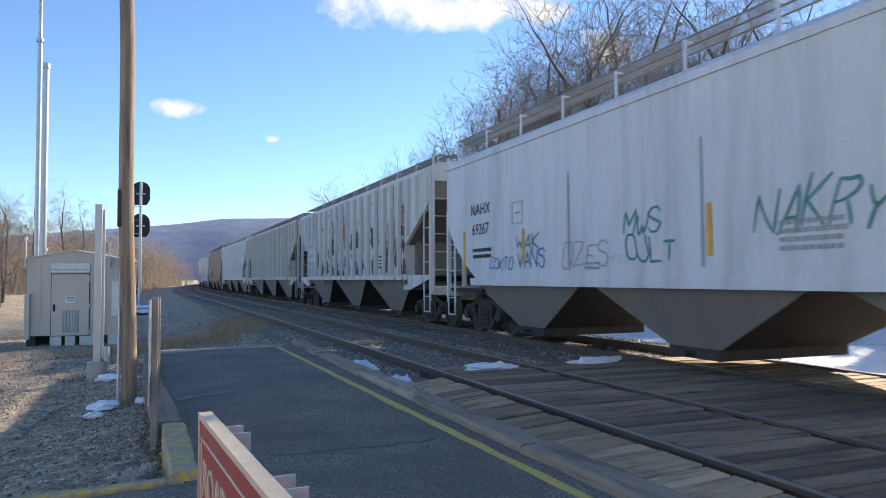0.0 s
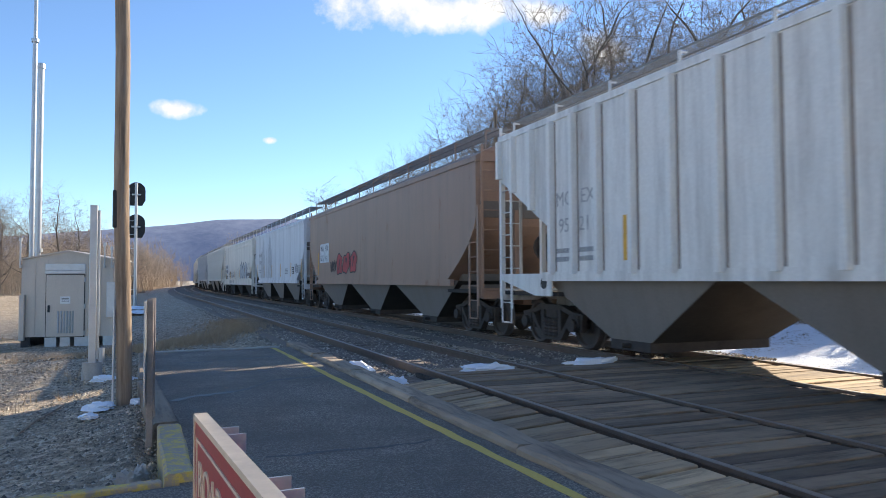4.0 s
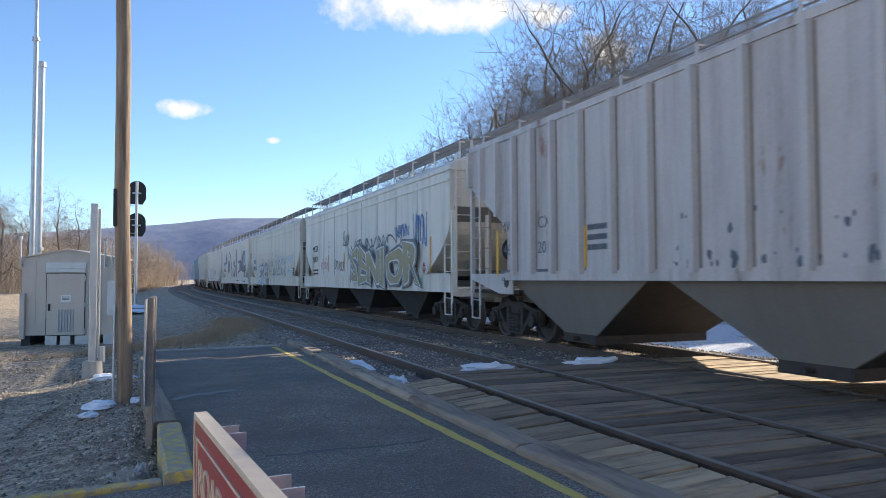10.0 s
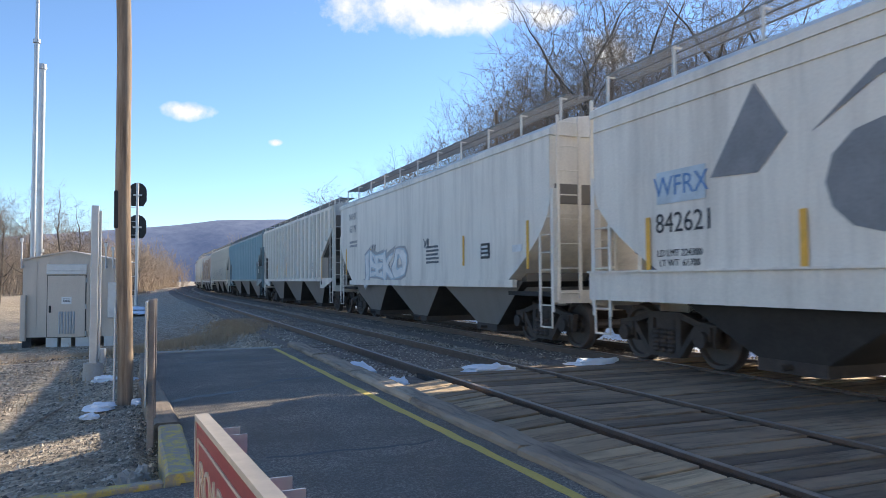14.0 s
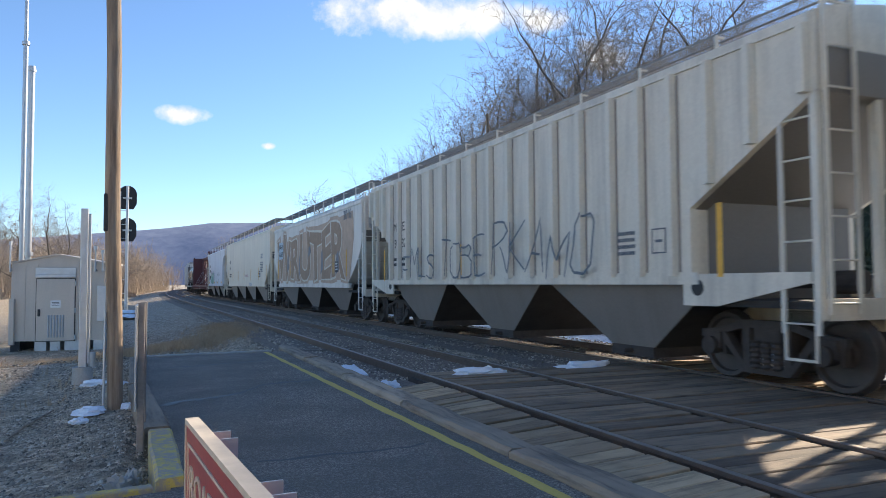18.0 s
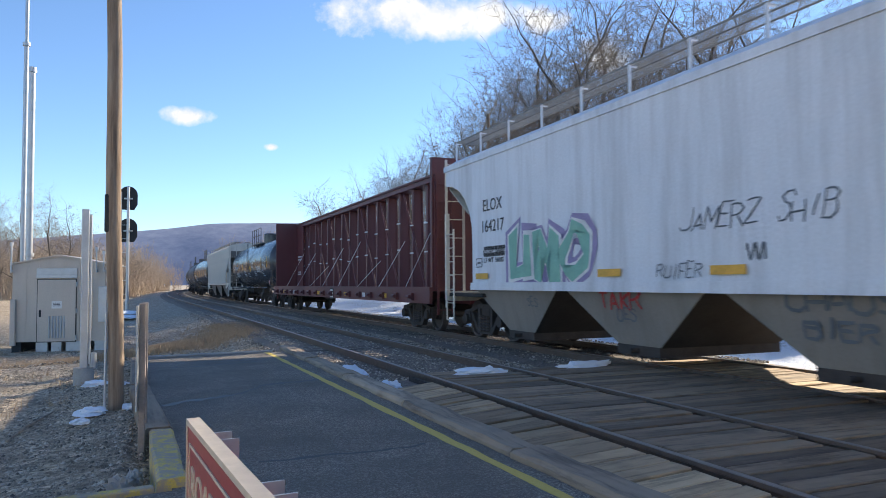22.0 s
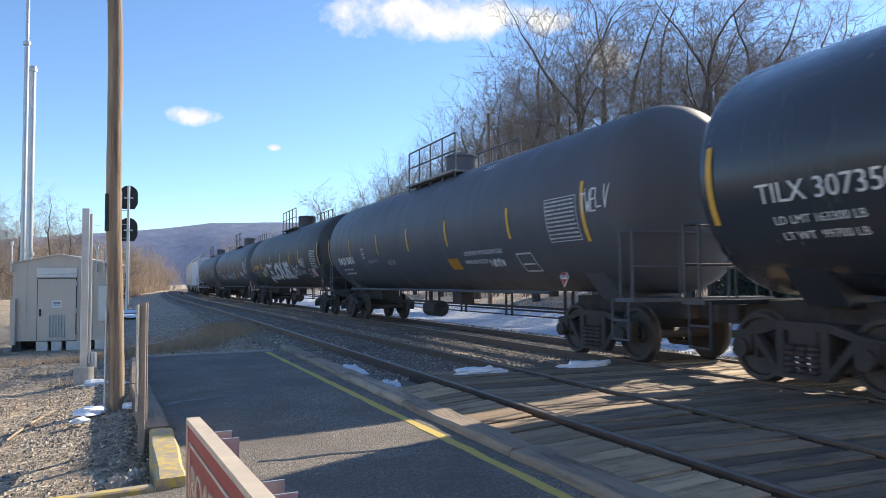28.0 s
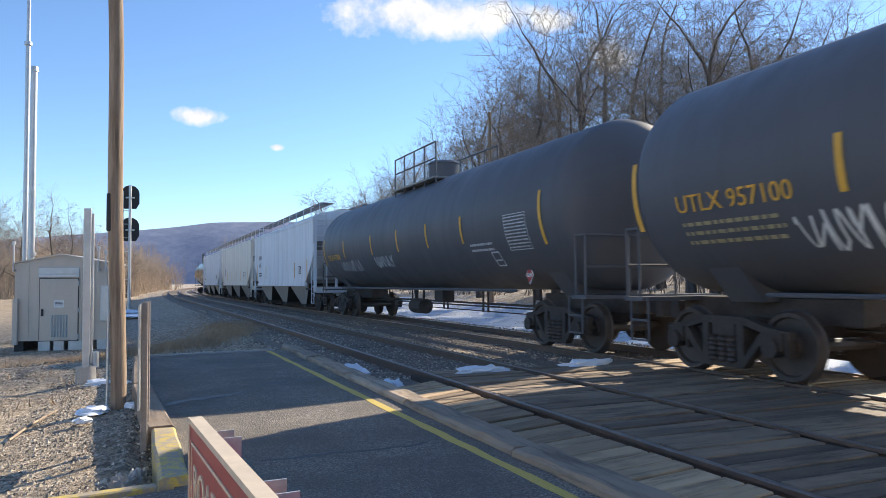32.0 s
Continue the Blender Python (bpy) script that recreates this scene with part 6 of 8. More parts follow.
def centerbeam(car, L, mat):
    """A centre-beam lumber flat, unloaded."""
    b = L / 2 - 0.5
    zd, top = 1.12, 4.55
    bm = bmesh.new()
    box(bm, -0.36, 0.36, -b, b, 0.75, 1.05)
    part("centre_sill", bm, mat, car)
    for x in (-1, 1):
        bm = bmesh.new()
        xs = sorted((x * 1.42, x * 1.5))
        box(bm, xs[0], xs[1], -b, b, 0.78, zd + 0.05)
        box(bm, min(xs[0], x * 1.36), max(xs[1], x * 1.36), -b, b, zd + 0.05, zd + 0.09)
        part("side_sill", bm, mat, car, "dark red side sill")
    n = 26
    for i in range(n):
        y = -b + 0.5 + i * (2 * b - 1) / (n - 1)
        piece("deck_plank", shared("deck_plank", lambda bm: prism(bm, [(-1.42, zd + 0.06), (0, zd - 0.02), (1.42, zd + 0.06), (1.42, zd + 0.1), (0, zd + 0.02), (-1.42, zd + 0.1)], -0.405, 0.405, "y"), mat), car, Matrix.Translation((0, y, 0)))
    bm = bmesh.new()
    box(bm, -0.30, 0.30, -b + 0.2, b - 0.2, top - 0.18, top - 0.03)
    box(bm, -0.36, 0.36, -b + 0.2, b - 0.2, top - 0.03, top + 0.02)
    part("top_chord", bm, mat, car, "dark red top chord")
    posts = 17
    gap = 1.25
    for i in range(posts):
        y = -b + 0.95 + i * gap
        piece("upright", shared("upright", lambda bm: (prism(bm, [(-0.2, zd), (0.2, zd), (0.15, top - 0.18), (-0.15, top - 0.18)], -0.03, 0.03, "y"), prism(bm, [(-0.215, zd), (-0.185, zd), (-0.135, top - 0.18), (-0.165, top - 0.18)], -0.075, 0.075, "y"), prism(bm, [(0.185, zd), (0.215, zd), (0.165, top - 0.18), (0.135, top - 0.18)], -0.075, 0.075, "y")), mat, bevel=0.01), car, Matrix.Translation((0, y, 0)))
        if i < posts - 1:
            k = -1 if i < posts // 2 else 1
            if i % 2 == 0:
                bm = bmesh.new()
                tube(bm, (-0.2, y + (0.1 if k > 0 else gap * 1.6), top - 0.25 if k < 0 else zd + 0.1), (-0.2, y + (gap * 1.6 if k > 0 else 0.1), zd + 0.1 if k < 0 else top - 0.25), 0.032, seg=6)
                part("diagonal_brace", bm, mat, car)
        for zz in (2.35, 3.25):
            piece("strap_guide", shared("strap_guide", lambda bm: box(bm, -0.26, -0.2, -0.09, 0.09, -0.02, 0.02), bpy.data.materials["ink_mist"]), car, Matrix.Translation((0.02, y, zz + 0.1 * math.sin(i * 1.9))), "worn pale strap guide")
        # tie-down straps and winches
        if i % 2:
            for x in (-1.44,):
                bm = bmesh.new()
                tube(bm, (x + 0.05, y, zd), (-0.42, y + 0.08, 2.6 + 0.5 * math.sin(i)), 0.008, seg=5)
                part("strap", bm, bpy.data.materials["ink_white"], car, "pale tie-down strap")
        piece("winch", shared("winch", lambda bm: (box(bm, -1.58, -1.5, -0.12, 0.12, 0.85, 1.05), tube(bm, (-1.62, -0.1, 0.95), (-1.62, 0.1, 0.95), 0.05)), mat), car, Matrix.Translation((0, y + 0.3, 0)))
    for k in (-1, 1):
        bm = bmesh.new()
        yy = sorted((k * (b - 0.12), k * b))
        box(bm, -1.42, 1.42, yy[0], yy[1], zd, top + 0.05)
        part("end_bulkhead", bm, mat, car, "dark red end bulkhead")
        bm = bmesh.new()
        yy = sorted((k * (b - 1.6), k * (b - 0.12)))
        prism(bm, [(yy[0], zd), (yy[1], zd), (yy[1], top - 0.2), (yy[0], top - 0.2)], -0.29, -0.25)
        part("end_web", bm, mat, car)
        bm = bmesh.new()
        for x in (-1.3, -0.45, 0.45, 1.3):
            box(bm, x - 0.06, x + 0.06, k * b if k > 0 else k * b - 0.08, k * b + 0.08 if k > 0 else k * b, zd, top - 0.4)
        part("bulkhead_posts", bm, mat, car)
        piece("end_ladder", shared("beam_ladder", mk_ladder(8, 0.42, 0.5, 4.0), mat), car, Matrix.Translation((-1.3, k * (b + 0.1), 0)) @ pose(0, 0, 0, 0, 0, -90))
        add_bogie(car, k * (b - 2.0))
    for y in (-7.5, -3.2, 1.0, 5.2, 8.3):
        panel("reflector_strip", car, y, 0.95, 0.5, 0.13, "ink_yellow", -1.505, "yellow reflective strip")
    for y in (-5.4, 3.0, 6.8):
        panel("data_plate", car, y, 0.95, 0.3, 0.14, "ink_mist", -1.505, "pale stencilled plate")
    panel("data_plate", car, -1.2, 0.95, 0.5, 0.42, "ink_black", -1.506, "black stencil panel")
    small_print(car, -1.2, 0.95, 0.42, 0.36, 3, "ink_white", -1.514, 4)
    small_print(car, b - 0.9, 2.7, 0.9, 0.3, 2, "ink_mist", -0.293, 5)
    small_print(car, b - 0.8, 1.9, 0.7, 0.22, 2, "ink_mist", -0.293, 6)
    mark(car, "NS", 7.75, 0.95, 0.24, "ink_mist", -1.508, "pale stencilled mark")
    mark(car, "120259", 6.15, 0.93, 0.24, "ink_mist", -1.508, "pale stencilled number")
    add_couplers(car, L / 2)


# speed and make-up of the train: the end of the first car at the start, the cars' lengths
SPEED, SLOWING, FIRST_END = 14.762, -0.00576, 17.472
CAR_LENGTHS = (18.3, 18.34, 18.83, 18.5, 18.96, 16.36, 17.54, 18.17, 18.82, 18.4, 17.37, 18.28, 16.94, 18.07, 17.96, 17.33, 17.36, 20.43, 15.13, 23.38, 17.73, 17.79, 20.53, 19.96, 19.79, 19.92, 20.12, 17.58, 18.19, 18.2, 17.5)

P_ASH = paint("ash_grey_paint", (0.69, 0.71, 0.74), 0.0, 0.4)
P_RUSTY = paint("patchy_white_paint", (0.66, 0.66, 0.64), 0.42, 0.5, rustcol=(0.20, 0.11, 0.07))
# near-black that stands in for shade under the cars, with some grime
P_SHADE_GRIME = plain("shade_and_grime", (0.034, 0.031, 0.029), 0.9, 0, 0.35, 2.5)
P_END = paint("rusty_end_sheet", (0.17, 0.155, 0.14), 0.2, 0.7, rustcol=(0.11, 0.065, 0.045))
P_TAN = paint("rust_stained_tan_paint", (0.60, 0.57, 0.53), 0.62, 0.7, rustcol=(0.22, 0.12, 0.075))
P_CHALK = paint("chalky_white_paint", (0.78, 0.78, 0.76), 0.15, 0.65)
P_BROWN = paint("brown_rusted_paint", (0.34, 0.22, 0.16), 0.4, 0.5)
P_STREAK = paint("streaked_grey_paint", (0.69, 0.71, 0.74), 0.0, 0.6, dirtcol=(0.25, 0.25, 0.26))
P_CREAM = paint("cream_paint", (0.78, 0.74, 0.66), 0.05, 0.45)
P_LIGHT = paint("light_grey_paint", (0.76, 0.72, 0.65), 0.06, 0.42)
P_DULL = paint("dull_mauve_grey_paint", (0.57, 0.54, 0.53), 0.35, 0.6)
P_BUFF = paint("buff_paint", (0.71, 0.66, 0.56), 0.08, 0.5)
P_BLUE = paint("faded_blue_paint", (0.215, 0.30, 0.32), 0.12, 0.5, dirtcol=(0.45, 0.48, 0.48))
P_BLUE_POST = paint("light_blue_paint", (0.33, 0.48, 0.53), 0.12, 0.5, dirtcol=(0.45, 0.52, 0.55))
P_IVORY = paint("ivory_paint", (0.82, 0.735, 0.59), 0.0, 0.2)
P_ICE = paint("pale_blue_grey_paint", (0.74, 0.77, 0.82), 0.0, 0.4)
P_RED = paint("oxide_red_paint", (0.125, 0.032, 0.036), 0.3, 0.3, rustcol=(0.06, 0.028, 0.024), dirtcol=(0.10, 0.07, 0.06))


def tank_paint(name, col, rough):
    """Dark tank enamel with faint dust and drips."""
    m, n, l, b = node_mat(name)
    c = coord_node(n)
    drip = noise_node(n, l, c, 1.3, 6, 0.65, (1, 1.8, 0.22))
    cloud = noise_node(n, l, c, 0.45, 5)
    k = mix_node(n, l, cloud, tuple(v * 0.8 for v in col), tuple(v * 1.2 for v in col))
    l.new(mix_node(n, l, ramp_node(n, l, drip, [(0.5, 0.0), (0.85, 0.3)]), k, (0.09, 0.08, 0.072)), b.inputs["Base Color"])
    l.new(ramp_node(n, l, drip, [(0.3, rough), (0.8, min(1, rough + 0.2))]), b.inputs["Roughness"])
    b.inputs["Specular IOR Level"].default_value = 0.25 if rough > 0.3 else 0.5
    return m


P_BLACK = tank_paint("tank_black_enamel", (0.045, 0.05, 0.06), 0.15)
P_BLACK_2 = tank_paint("brownish_tank_black_paint", (0.074, 0.07, 0.07), 0.42)
P_MATTE = tank_paint("matte_tank_black_paint", (0.105, 0.11, 0.125), 0.42)
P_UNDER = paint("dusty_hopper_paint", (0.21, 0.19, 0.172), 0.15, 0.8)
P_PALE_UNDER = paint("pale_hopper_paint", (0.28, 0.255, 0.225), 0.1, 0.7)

# kind, paint, and the words of the label
CARS = (
    ("smooth", P_ASH, "light grey smooth-sided covered hopper car with teal graffiti"),
    ("rib", P_RUSTY, "white ribbed covered hopper car with heavy rust patches"),
    ("rib", P_TAN, "tan ribbed covered hopper car streaked with rust"),
    ("rib", P_CHALK, "chalky white ribbed covered hopper car"),
    ("smooth", P_BROWN, "brown rusted smooth-sided covered hopper car"),
    ("smooth", P_STREAK, "grey smooth-sided covered hopper car with dark streaks"),
    ("sill", P_CREAM, "cream covered hopper car with a deep side sill and graffiti"),
    ("rib", P_LIGHT, "light grey ribbed covered hopper car"),
    ("rib", P_DULL, "dull grey ribbed covered hopper car with rust stains"),
    ("sill", P_CREAM, "cream covered hopper car with gold and teal graffiti"),
    ("sill", P_BUFF, "buff covered hopper car with white and dark graffiti"),
    ("sill", P_LIGHT, "light grey covered hopper car with huge dark graffiti"),
    ("smooth", P_LIGHT, "pale grey smooth-sided covered hopper car with a white tag"),
    ("rib", P_LIGHT, "pale grey ribbed covered hopper car"),
    ("rib", P_BLUE, "faded blue ribbed covered hopper car with a large dark emblem"),
    ("rib", P_BUFF, "buff-grey ribbed covered hopper car"),
    ("smooth", P_LIGHT, "pale covered hopper car with brown bubble graffiti"),
    ("smooth", P_IVORY, "long ivory smooth-sided covered hopper car"),
    ("smooth", P_ICE, "short pale blue-grey covered hopper car with green graffiti"),
    ("beam", P_RED, "unloaded dark red centre-beam lumber flat car"),
    ("tank", P_BLACK, "glossy black tank car with white graffiti"),
    ("rib", P_LIGHT, "pale grey ribbed covered hopper car among tank cars"),
    ("tank", P_BLACK, "glossy black tank car with white lettering"),
    ("tank", P_MATTE, "matte black gas tank car with white lettering and yellow strips"),
    ("tank", P_BLACK_2, "black gas tank car with white graffiti and gold lettering"),
    ("tank", P_MATTE, "black gas tank car with gold lettering and chalky scrawls"),
    ("tank", P_MATTE, "black gas tank car with small white tags"),
    ("smooth", P_ICE, "pale grey covered hopper car behind the tank cars"),
    ("smooth", P_LIGHT, "light grey covered hopper car behind the tank cars"),
    ("smooth", P_ICE, "pale grey covered hopper car far down the train"),
    ("tank", P_BLACK, "black tank car at the train's visible end"),
)


def snap(y, L):
    """The middle of the nearest panel between the side posts."""
    at = post_places(L)
    return min(((a + b) / 2 for a, b in zip(at, at[1:])), key=lambda c: abs(c - y))


def plate(car, y, z, w, h, x, i):
    panel("data_plate", car, y, z, w, h, "ink_black", x, "black stencil panel with white print")
    small_print(car, y, z, w * 0.8, h * 0.8, 3, "ink_white", x - 0.008, i)


def strips(car, x, z, *ys, h=0.7, w=0.1):
    for y in ys:
        reflector(car, y, z, h if abs(y) < 6 else h * 1.35, x, w)


def marks(car, x, L, one, two, y1, y2, z, ribbed, ink="ink_black", size=0.36):
    """Reporting mark over number, split between two panels on a ribbed side."""
    if ribbed:
        y1, y2 = snap(y1, L), snap(y2, L)
        for text, y, zz in ((one[0], y1, z), (one[1], y2, z), (two[0], y1, z - 0.47), (two[1], y2, z - 0.47)):
            mark(car, text, y, zz, size, ink, x)
        small_print(car, y1, z - 0.98, 0.5, 0.3, 2, ink, x, 3)
        small_print(car, y2, z - 0.98, 0.5, 0.3, 2, ink, x, 4)
    else:
        mark(car, one, y1, z, size, ink, x)
        mark(car, two, y1, z - 0.45, size, ink, x)
        small_print(car, y1 - 0.1, z - 0.98, 1.0, 0.28, 2, ink, x, 5)


def outline_box(car, y, z, w, h, ink, x):
    bm = bmesh.new()
    for y0, y1, z0, z1 in ((-w / 2, w / 2, -h / 2, -h / 2 + 0.02), (-w / 2, w / 2, h / 2 - 0.02, h / 2), (-w / 2, -w / 2 + 0.02, -h / 2, h / 2), (w / 2 - 0.02, w / 2, -h / 2, h / 2), (-w / 4, w / 4, -0.02, 0.02)):
        box(bm, x - 0.004, x, y + y0, y + y1, z + z0, z + z1)
    part("outline_mark", bm, bpy.data.materials[ink], car, "small stencilled box mark")


def diamond(car, y, z, size, x_r, zc):
    """A red and white hazard placard on a tank's flank."""
    a = math.asin((z - zc) / x_r)
    bm = bmesh.new()
    for k, (s, d) in enumerate(((size, 0.03), (size * 0.86, 0.036))):
        prism(bm, [(0, -s), (s * 0.8, 0), (0, s), (-s * 0.8, 0)], -d, -d + 0.005)
    ob = part("placard", bm, bpy.data.materials["ink_white"], car, "red and white diamond hazard placard")
    ob.matrix_basis = Matrix.Translation((-(x_r + 0.05) * math.cos(a), y, zc + (x_r + 0.05) * math.sin(a)))
    bm = bmesh.new()
    s = size * 0.84
    prism(bm, [(0, -s), (s * 0.8, 0), (0, s), (-s * 0.8, 0)], -0.042, -0.038)
    part("placard_face", bm, bpy.data.materials["ink_red"], ob)
    bm = bmesh.new()
    box(bm, -0.047, -0.043, -s * 0.56, s * 0.56, -s * 0.22, s * 0.22)
    part("number_band", bm, bpy.data.materials["ink_white"], ob)
    piece("lettering", letters("1075", s * 0.44, "ink_black", "CENTER"), ob, Matrix.Translation((-0.05, 0, 0)) @ FACE)


def blotches(car, y0, y1, z0, z1, count, x, seed, ink="ink_blot", size=0.16, label="dark flaked paint patch", tall=1.3):
    """Uneven dark patches where the paint has come off."""
    rng = random.Random(seed)
    bm = bmesh.new()
    for _ in range(count):
        cy, cz = rng.uniform(y0, y1), z0 + (z1 - z0) * rng.random() ** 1.7
        r = size * rng.uniform(0.35, 1.2)
        ph = rng.uniform(0, 6)
        bm.faces.new([bm.verts.new((x - 0.002 * rng.random(), cy + r * 0.8 * math.cos(a) * (1 + 0.25 * math.sin(3 * a + ph)), cz + r * tall * math.sin(a) * (1 + 0.2 * math.sin(2 * a + ph)))) for a in (2 * math.pi * i / 12 for i in range(12))])
    tagged(part("paint_loss", bm, bpy.data.materials[ink], car, label), kind="stuff")


def dress_hopper(i, car, L, x):
    """Lettering, strips and graffiti of the hopper cars, counted from the front."""
    e = L / 2
    if i == 1:
        marks(car, x, L, "NAHX", "69267", 6.5, 0, 2.86, False)
        outline_box(car, 4.7, 2.64, 0.45, 0.45, "ink_grey", x)
        strips(car, x, 1.95, 7.4, 4.45, -0.75, -5.0)
        hand_tag(car, "NAKRY", -1.5, 1.85, 1.75, 0.5, "ink_teal", x, 3, 0.045, 0.3, "teal sprayed tag")
        hand_tag(car, "MWS", 1.15, 1.98, 0.95, 0.32, "ink_teal", x, 5, 0.045, 0.1, "teal sprayed tag")
        hand_tag(car, "CULT", 1.05, 1.58, 1.15, 0.32, "ink_teal", x, 6, 0.045, -0.1, "teal sprayed tag")
        hand_tag(car, "WAK", 4.75, 1.88, 1.0, 0.3, "ink_teal", x, 8, 0.04, 0.1, "teal sprayed tag")
        hand_tag(car, "VANS", 4.7, 1.52, 1.15, 0.32, "ink_blue", x, 9, 0.04, 0.1, "blue sprayed tag")
        hand_tag(car, "OZES", 3.0, 1.5, 1.5, 0.42, "ink_grey", x, 10, 0.035)
        hand_tag(car, "COKTO", 6.0, 1.52, 1.1, 0.24, "ink_blue", x, 11, 0.03)
        for yy in (2.75, -0.62):
            shape(car, ((yy + 0.03, 1.45), (yy + 0.02, 3.2), (yy - 0.01, 3.2), (yy - 0.04, 1.45)), "ink_grey", x, "dark vertical drip stain", "stain")
        small_print(car, -2.35, 1.8, 0.9, 0.4, 4, "ink_grey", x, 6)
        small_print(car, 2.0, 1.52, 0.5, 0.16, 2, "ink_grey", x, 7)
        panel("data_plate", car, 1.35, 1.62, 0.26, 0.14, "ink_mist", x, "pale plate")
    elif i == 2:
        for k, y in ((0, 6.12), (1, 5.42)):
            panel("name_plate", car, y, 2.55, 0.6, 0.84, "ink_white", x - 0.004, "white repainted panel")
            mark(car, ("MW", "CX")[k], y, 2.75, 0.36, "ink_black", x - 0.012)
            mark(car, ("461", "189")[k], y, 2.33, 0.36, "ink_black", x - 0.012)
        plate(car, snap(-4.22, L), 1.85, 0.44, 0.4, x, 2)
        rng = random.Random(21)
        for _ in range(46):
            y, z = rng.uniform(-e + 2.2, e - 2.2), 1.5 + 1.25 * rng.random() ** 1.6
            blotches(car, y - 0.16, y + 0.16, z - 0.22, z + 0.26, rng.randrange(4, 11), x - 0.003, rng.randrange(999), "ink_blot", 0.15)
        blotches(car, -e + 1.2, e - 1.2, 1.6, 4.1, 60, x - 0.003, 3, size=0.09)
        for _ in range(26):
            y, z = rng.uniform(-e + 2, e - 2), rng.uniform(2.6, 3.75)
            blotches(car, y - 0.09, y + 0.09, z - 0.45, z + 0.4, 14, x - 0.002, rng.randrange(999), "ink_rust", 0.06, "rust bleeding through the paint", 3.2)
    elif i == 3:
        for text, y in (("SR", 6.02), ("IX", 5.18)):
            y = snap(y, L)
            panel("name_plate", car, y, 2.7, 0.56, 0.38, "ink_blue", x, "blue painted patch")
            mark(car, text, y, 2.7, 0.36, "ink_white", x - 0.008)
        for text, y in (("94", 6.05), ("92", 5.2)):
            mark(car, text, snap(y, L), 2.2, 0.36, "ink_black", x)
            small_print(car, snap(y, L), 1.75, 0.5, 0.3, 2, "ink_black", x, 8)
        strips(car, x, 1.78, 7.3, 4.51, 1.93, -0.95, -3.55, -6.8)
        plate(car, snap(-4.94, L), 1.87, 0.4, 0.42, x, 3)
        small_print(car, snap(-5.8, L), 1.9, 0.5, 0.5, 5, "ink_grey", x, 9)
    elif i == 4:
        plate(car, snap(-4.14, L), 1.97, 0.42, 0.42, x, 4)
        plate(car, snap(-4.97, L), 1.97, 0.42, 0.42, x, 5)
        strips(car, x, 1.95, -6.86, -3.5, 4.4)
        marks(car, x, L, ("MC", "EX"), ("95", "211"), 6.3, 5.4, 2.72, True, "ink_grey")
    elif i == 5:
        panel("name_plate", car, snap(6.35, L), 2.42, 0.74, 0.78, "ink_mist", x, "pale repainted patch")
        panel("name_plate", car, snap(5.4, L), 2.42, 0.74, 0.78, "ink_mist", x, "pale repainted patch")
        for text, y in (("NA", 6.35), ("HX", 5.4)):
            mark(car, text, snap(y, L), 2.6, 0.34, "ink_slate", x - 0.008)
        for text, y in (("615", 6.35), ("61", 5.4)):
            mark(car, text, snap(y, L), 2.2, 0.34, "ink_slate", x - 0.008)
        tag_scrawl(car, 5.0, 1.6, 1.0, 0.5, "ink_black", x, 4, 0.04, 5)
        bubble_tag(car, 4.0, 1.5, 3.0, 0.8, "ink_red", "ink_black", x, 5, 3, "red and black sprayed graffiti")
        strips(car, x, 2.0, 7.1)
    elif i == 6:
        marks(car, x, L, "NAHX", "69042", 5.35, 0, 2.85, False, "ink_grey")
        strips(car, x, 1.85, 6.4, 3.9, 1.12, -1.64, -4.47, -6.98)
        rng = random.Random(66)
        for _ in range(26):
            yy, wide, top = rng.uniform(1.2, 5.4), rng.uniform(0.03, 0.16), rng.uniform(2.6, 3.7)
            shape(car, ((yy + wide, 1.44), (yy + wide * 0.5, top), (yy - wide * 0.3, top + 0.2), (yy - wide, 1.44)), "ink_soot", x - 0.0004 * rng.random(), "dark vertical soot streak", "stain")
        plate(car, -5.02, 1.8, 0.5, 0.34, x, 6)
        tag_scrawl(car, -5.5, 1.65, 0.7, 0.5, "ink_slate", x, 7, 0.04, 4)
        small_print(car, -6.4, 1.85, 1.1, 0.4, 4, "ink_grey", x, 16)
        small_print(car, -3.3, 1.78, 0.8, 0.3, 4, "ink_grey", x, 17)
    elif i == 7:
        panel("name_plate", car, 6.4, 2.24, 1.5, 0.78, "ink_mist", x, "pale repainted patch")
        mark(car, "FURX", 6.62, 2.43, 0.4, "ink_black", x - 0.008)
        mark(car, "846444", 6.4, 2.05, 0.4, "ink_black", x - 0.008)
        mark(car, "LD LMT 223200", 6.45, 1.66, 0.15, "ink_slate", x)
        mark(car, "LT WT  62800", 6.45, 1.5, 0.15, "ink_slate", x)
        tag_scrawl(car, 4.9, 1.5, 1.0, 0.6, "ink_black", x, 3, 0.035, 6)
        tag_scrawl(car, 4.0, 1.5, 2.4, 0.55, "ink_slate", x, 31, 0.04, 9)
        hand_tag(car, "ORGE", 1.2, 1.52, 1.6, 0.55, "ink_grey", x, 32, 0.03)
        hand_tag(car, "SKO", -0.5, 1.52, 1.5, 0.65, "ink_grey", x, 33, 0.035)
        sprayed_word(car, "EMNE", -2.1, 1.46, 3.5, 0.95, "ink_soot", x - 0.002, "pale sprayed letters with a heavy dark shadow", "ink_slate", "ink_dusk", 1.7)
        tag_scrawl(car, -5.5, 1.6, 1.1, 0.3, "ink_black", x, 34, 0.04, 5)
        blotches(car, -6.9, -5.4, 2.1, 2.6, 60, x, 7, "ink_dusk", 0.032, "dark paint flecks")
        plate(car, -6.65, 1.66, 0.5, 0.36, x, 7)
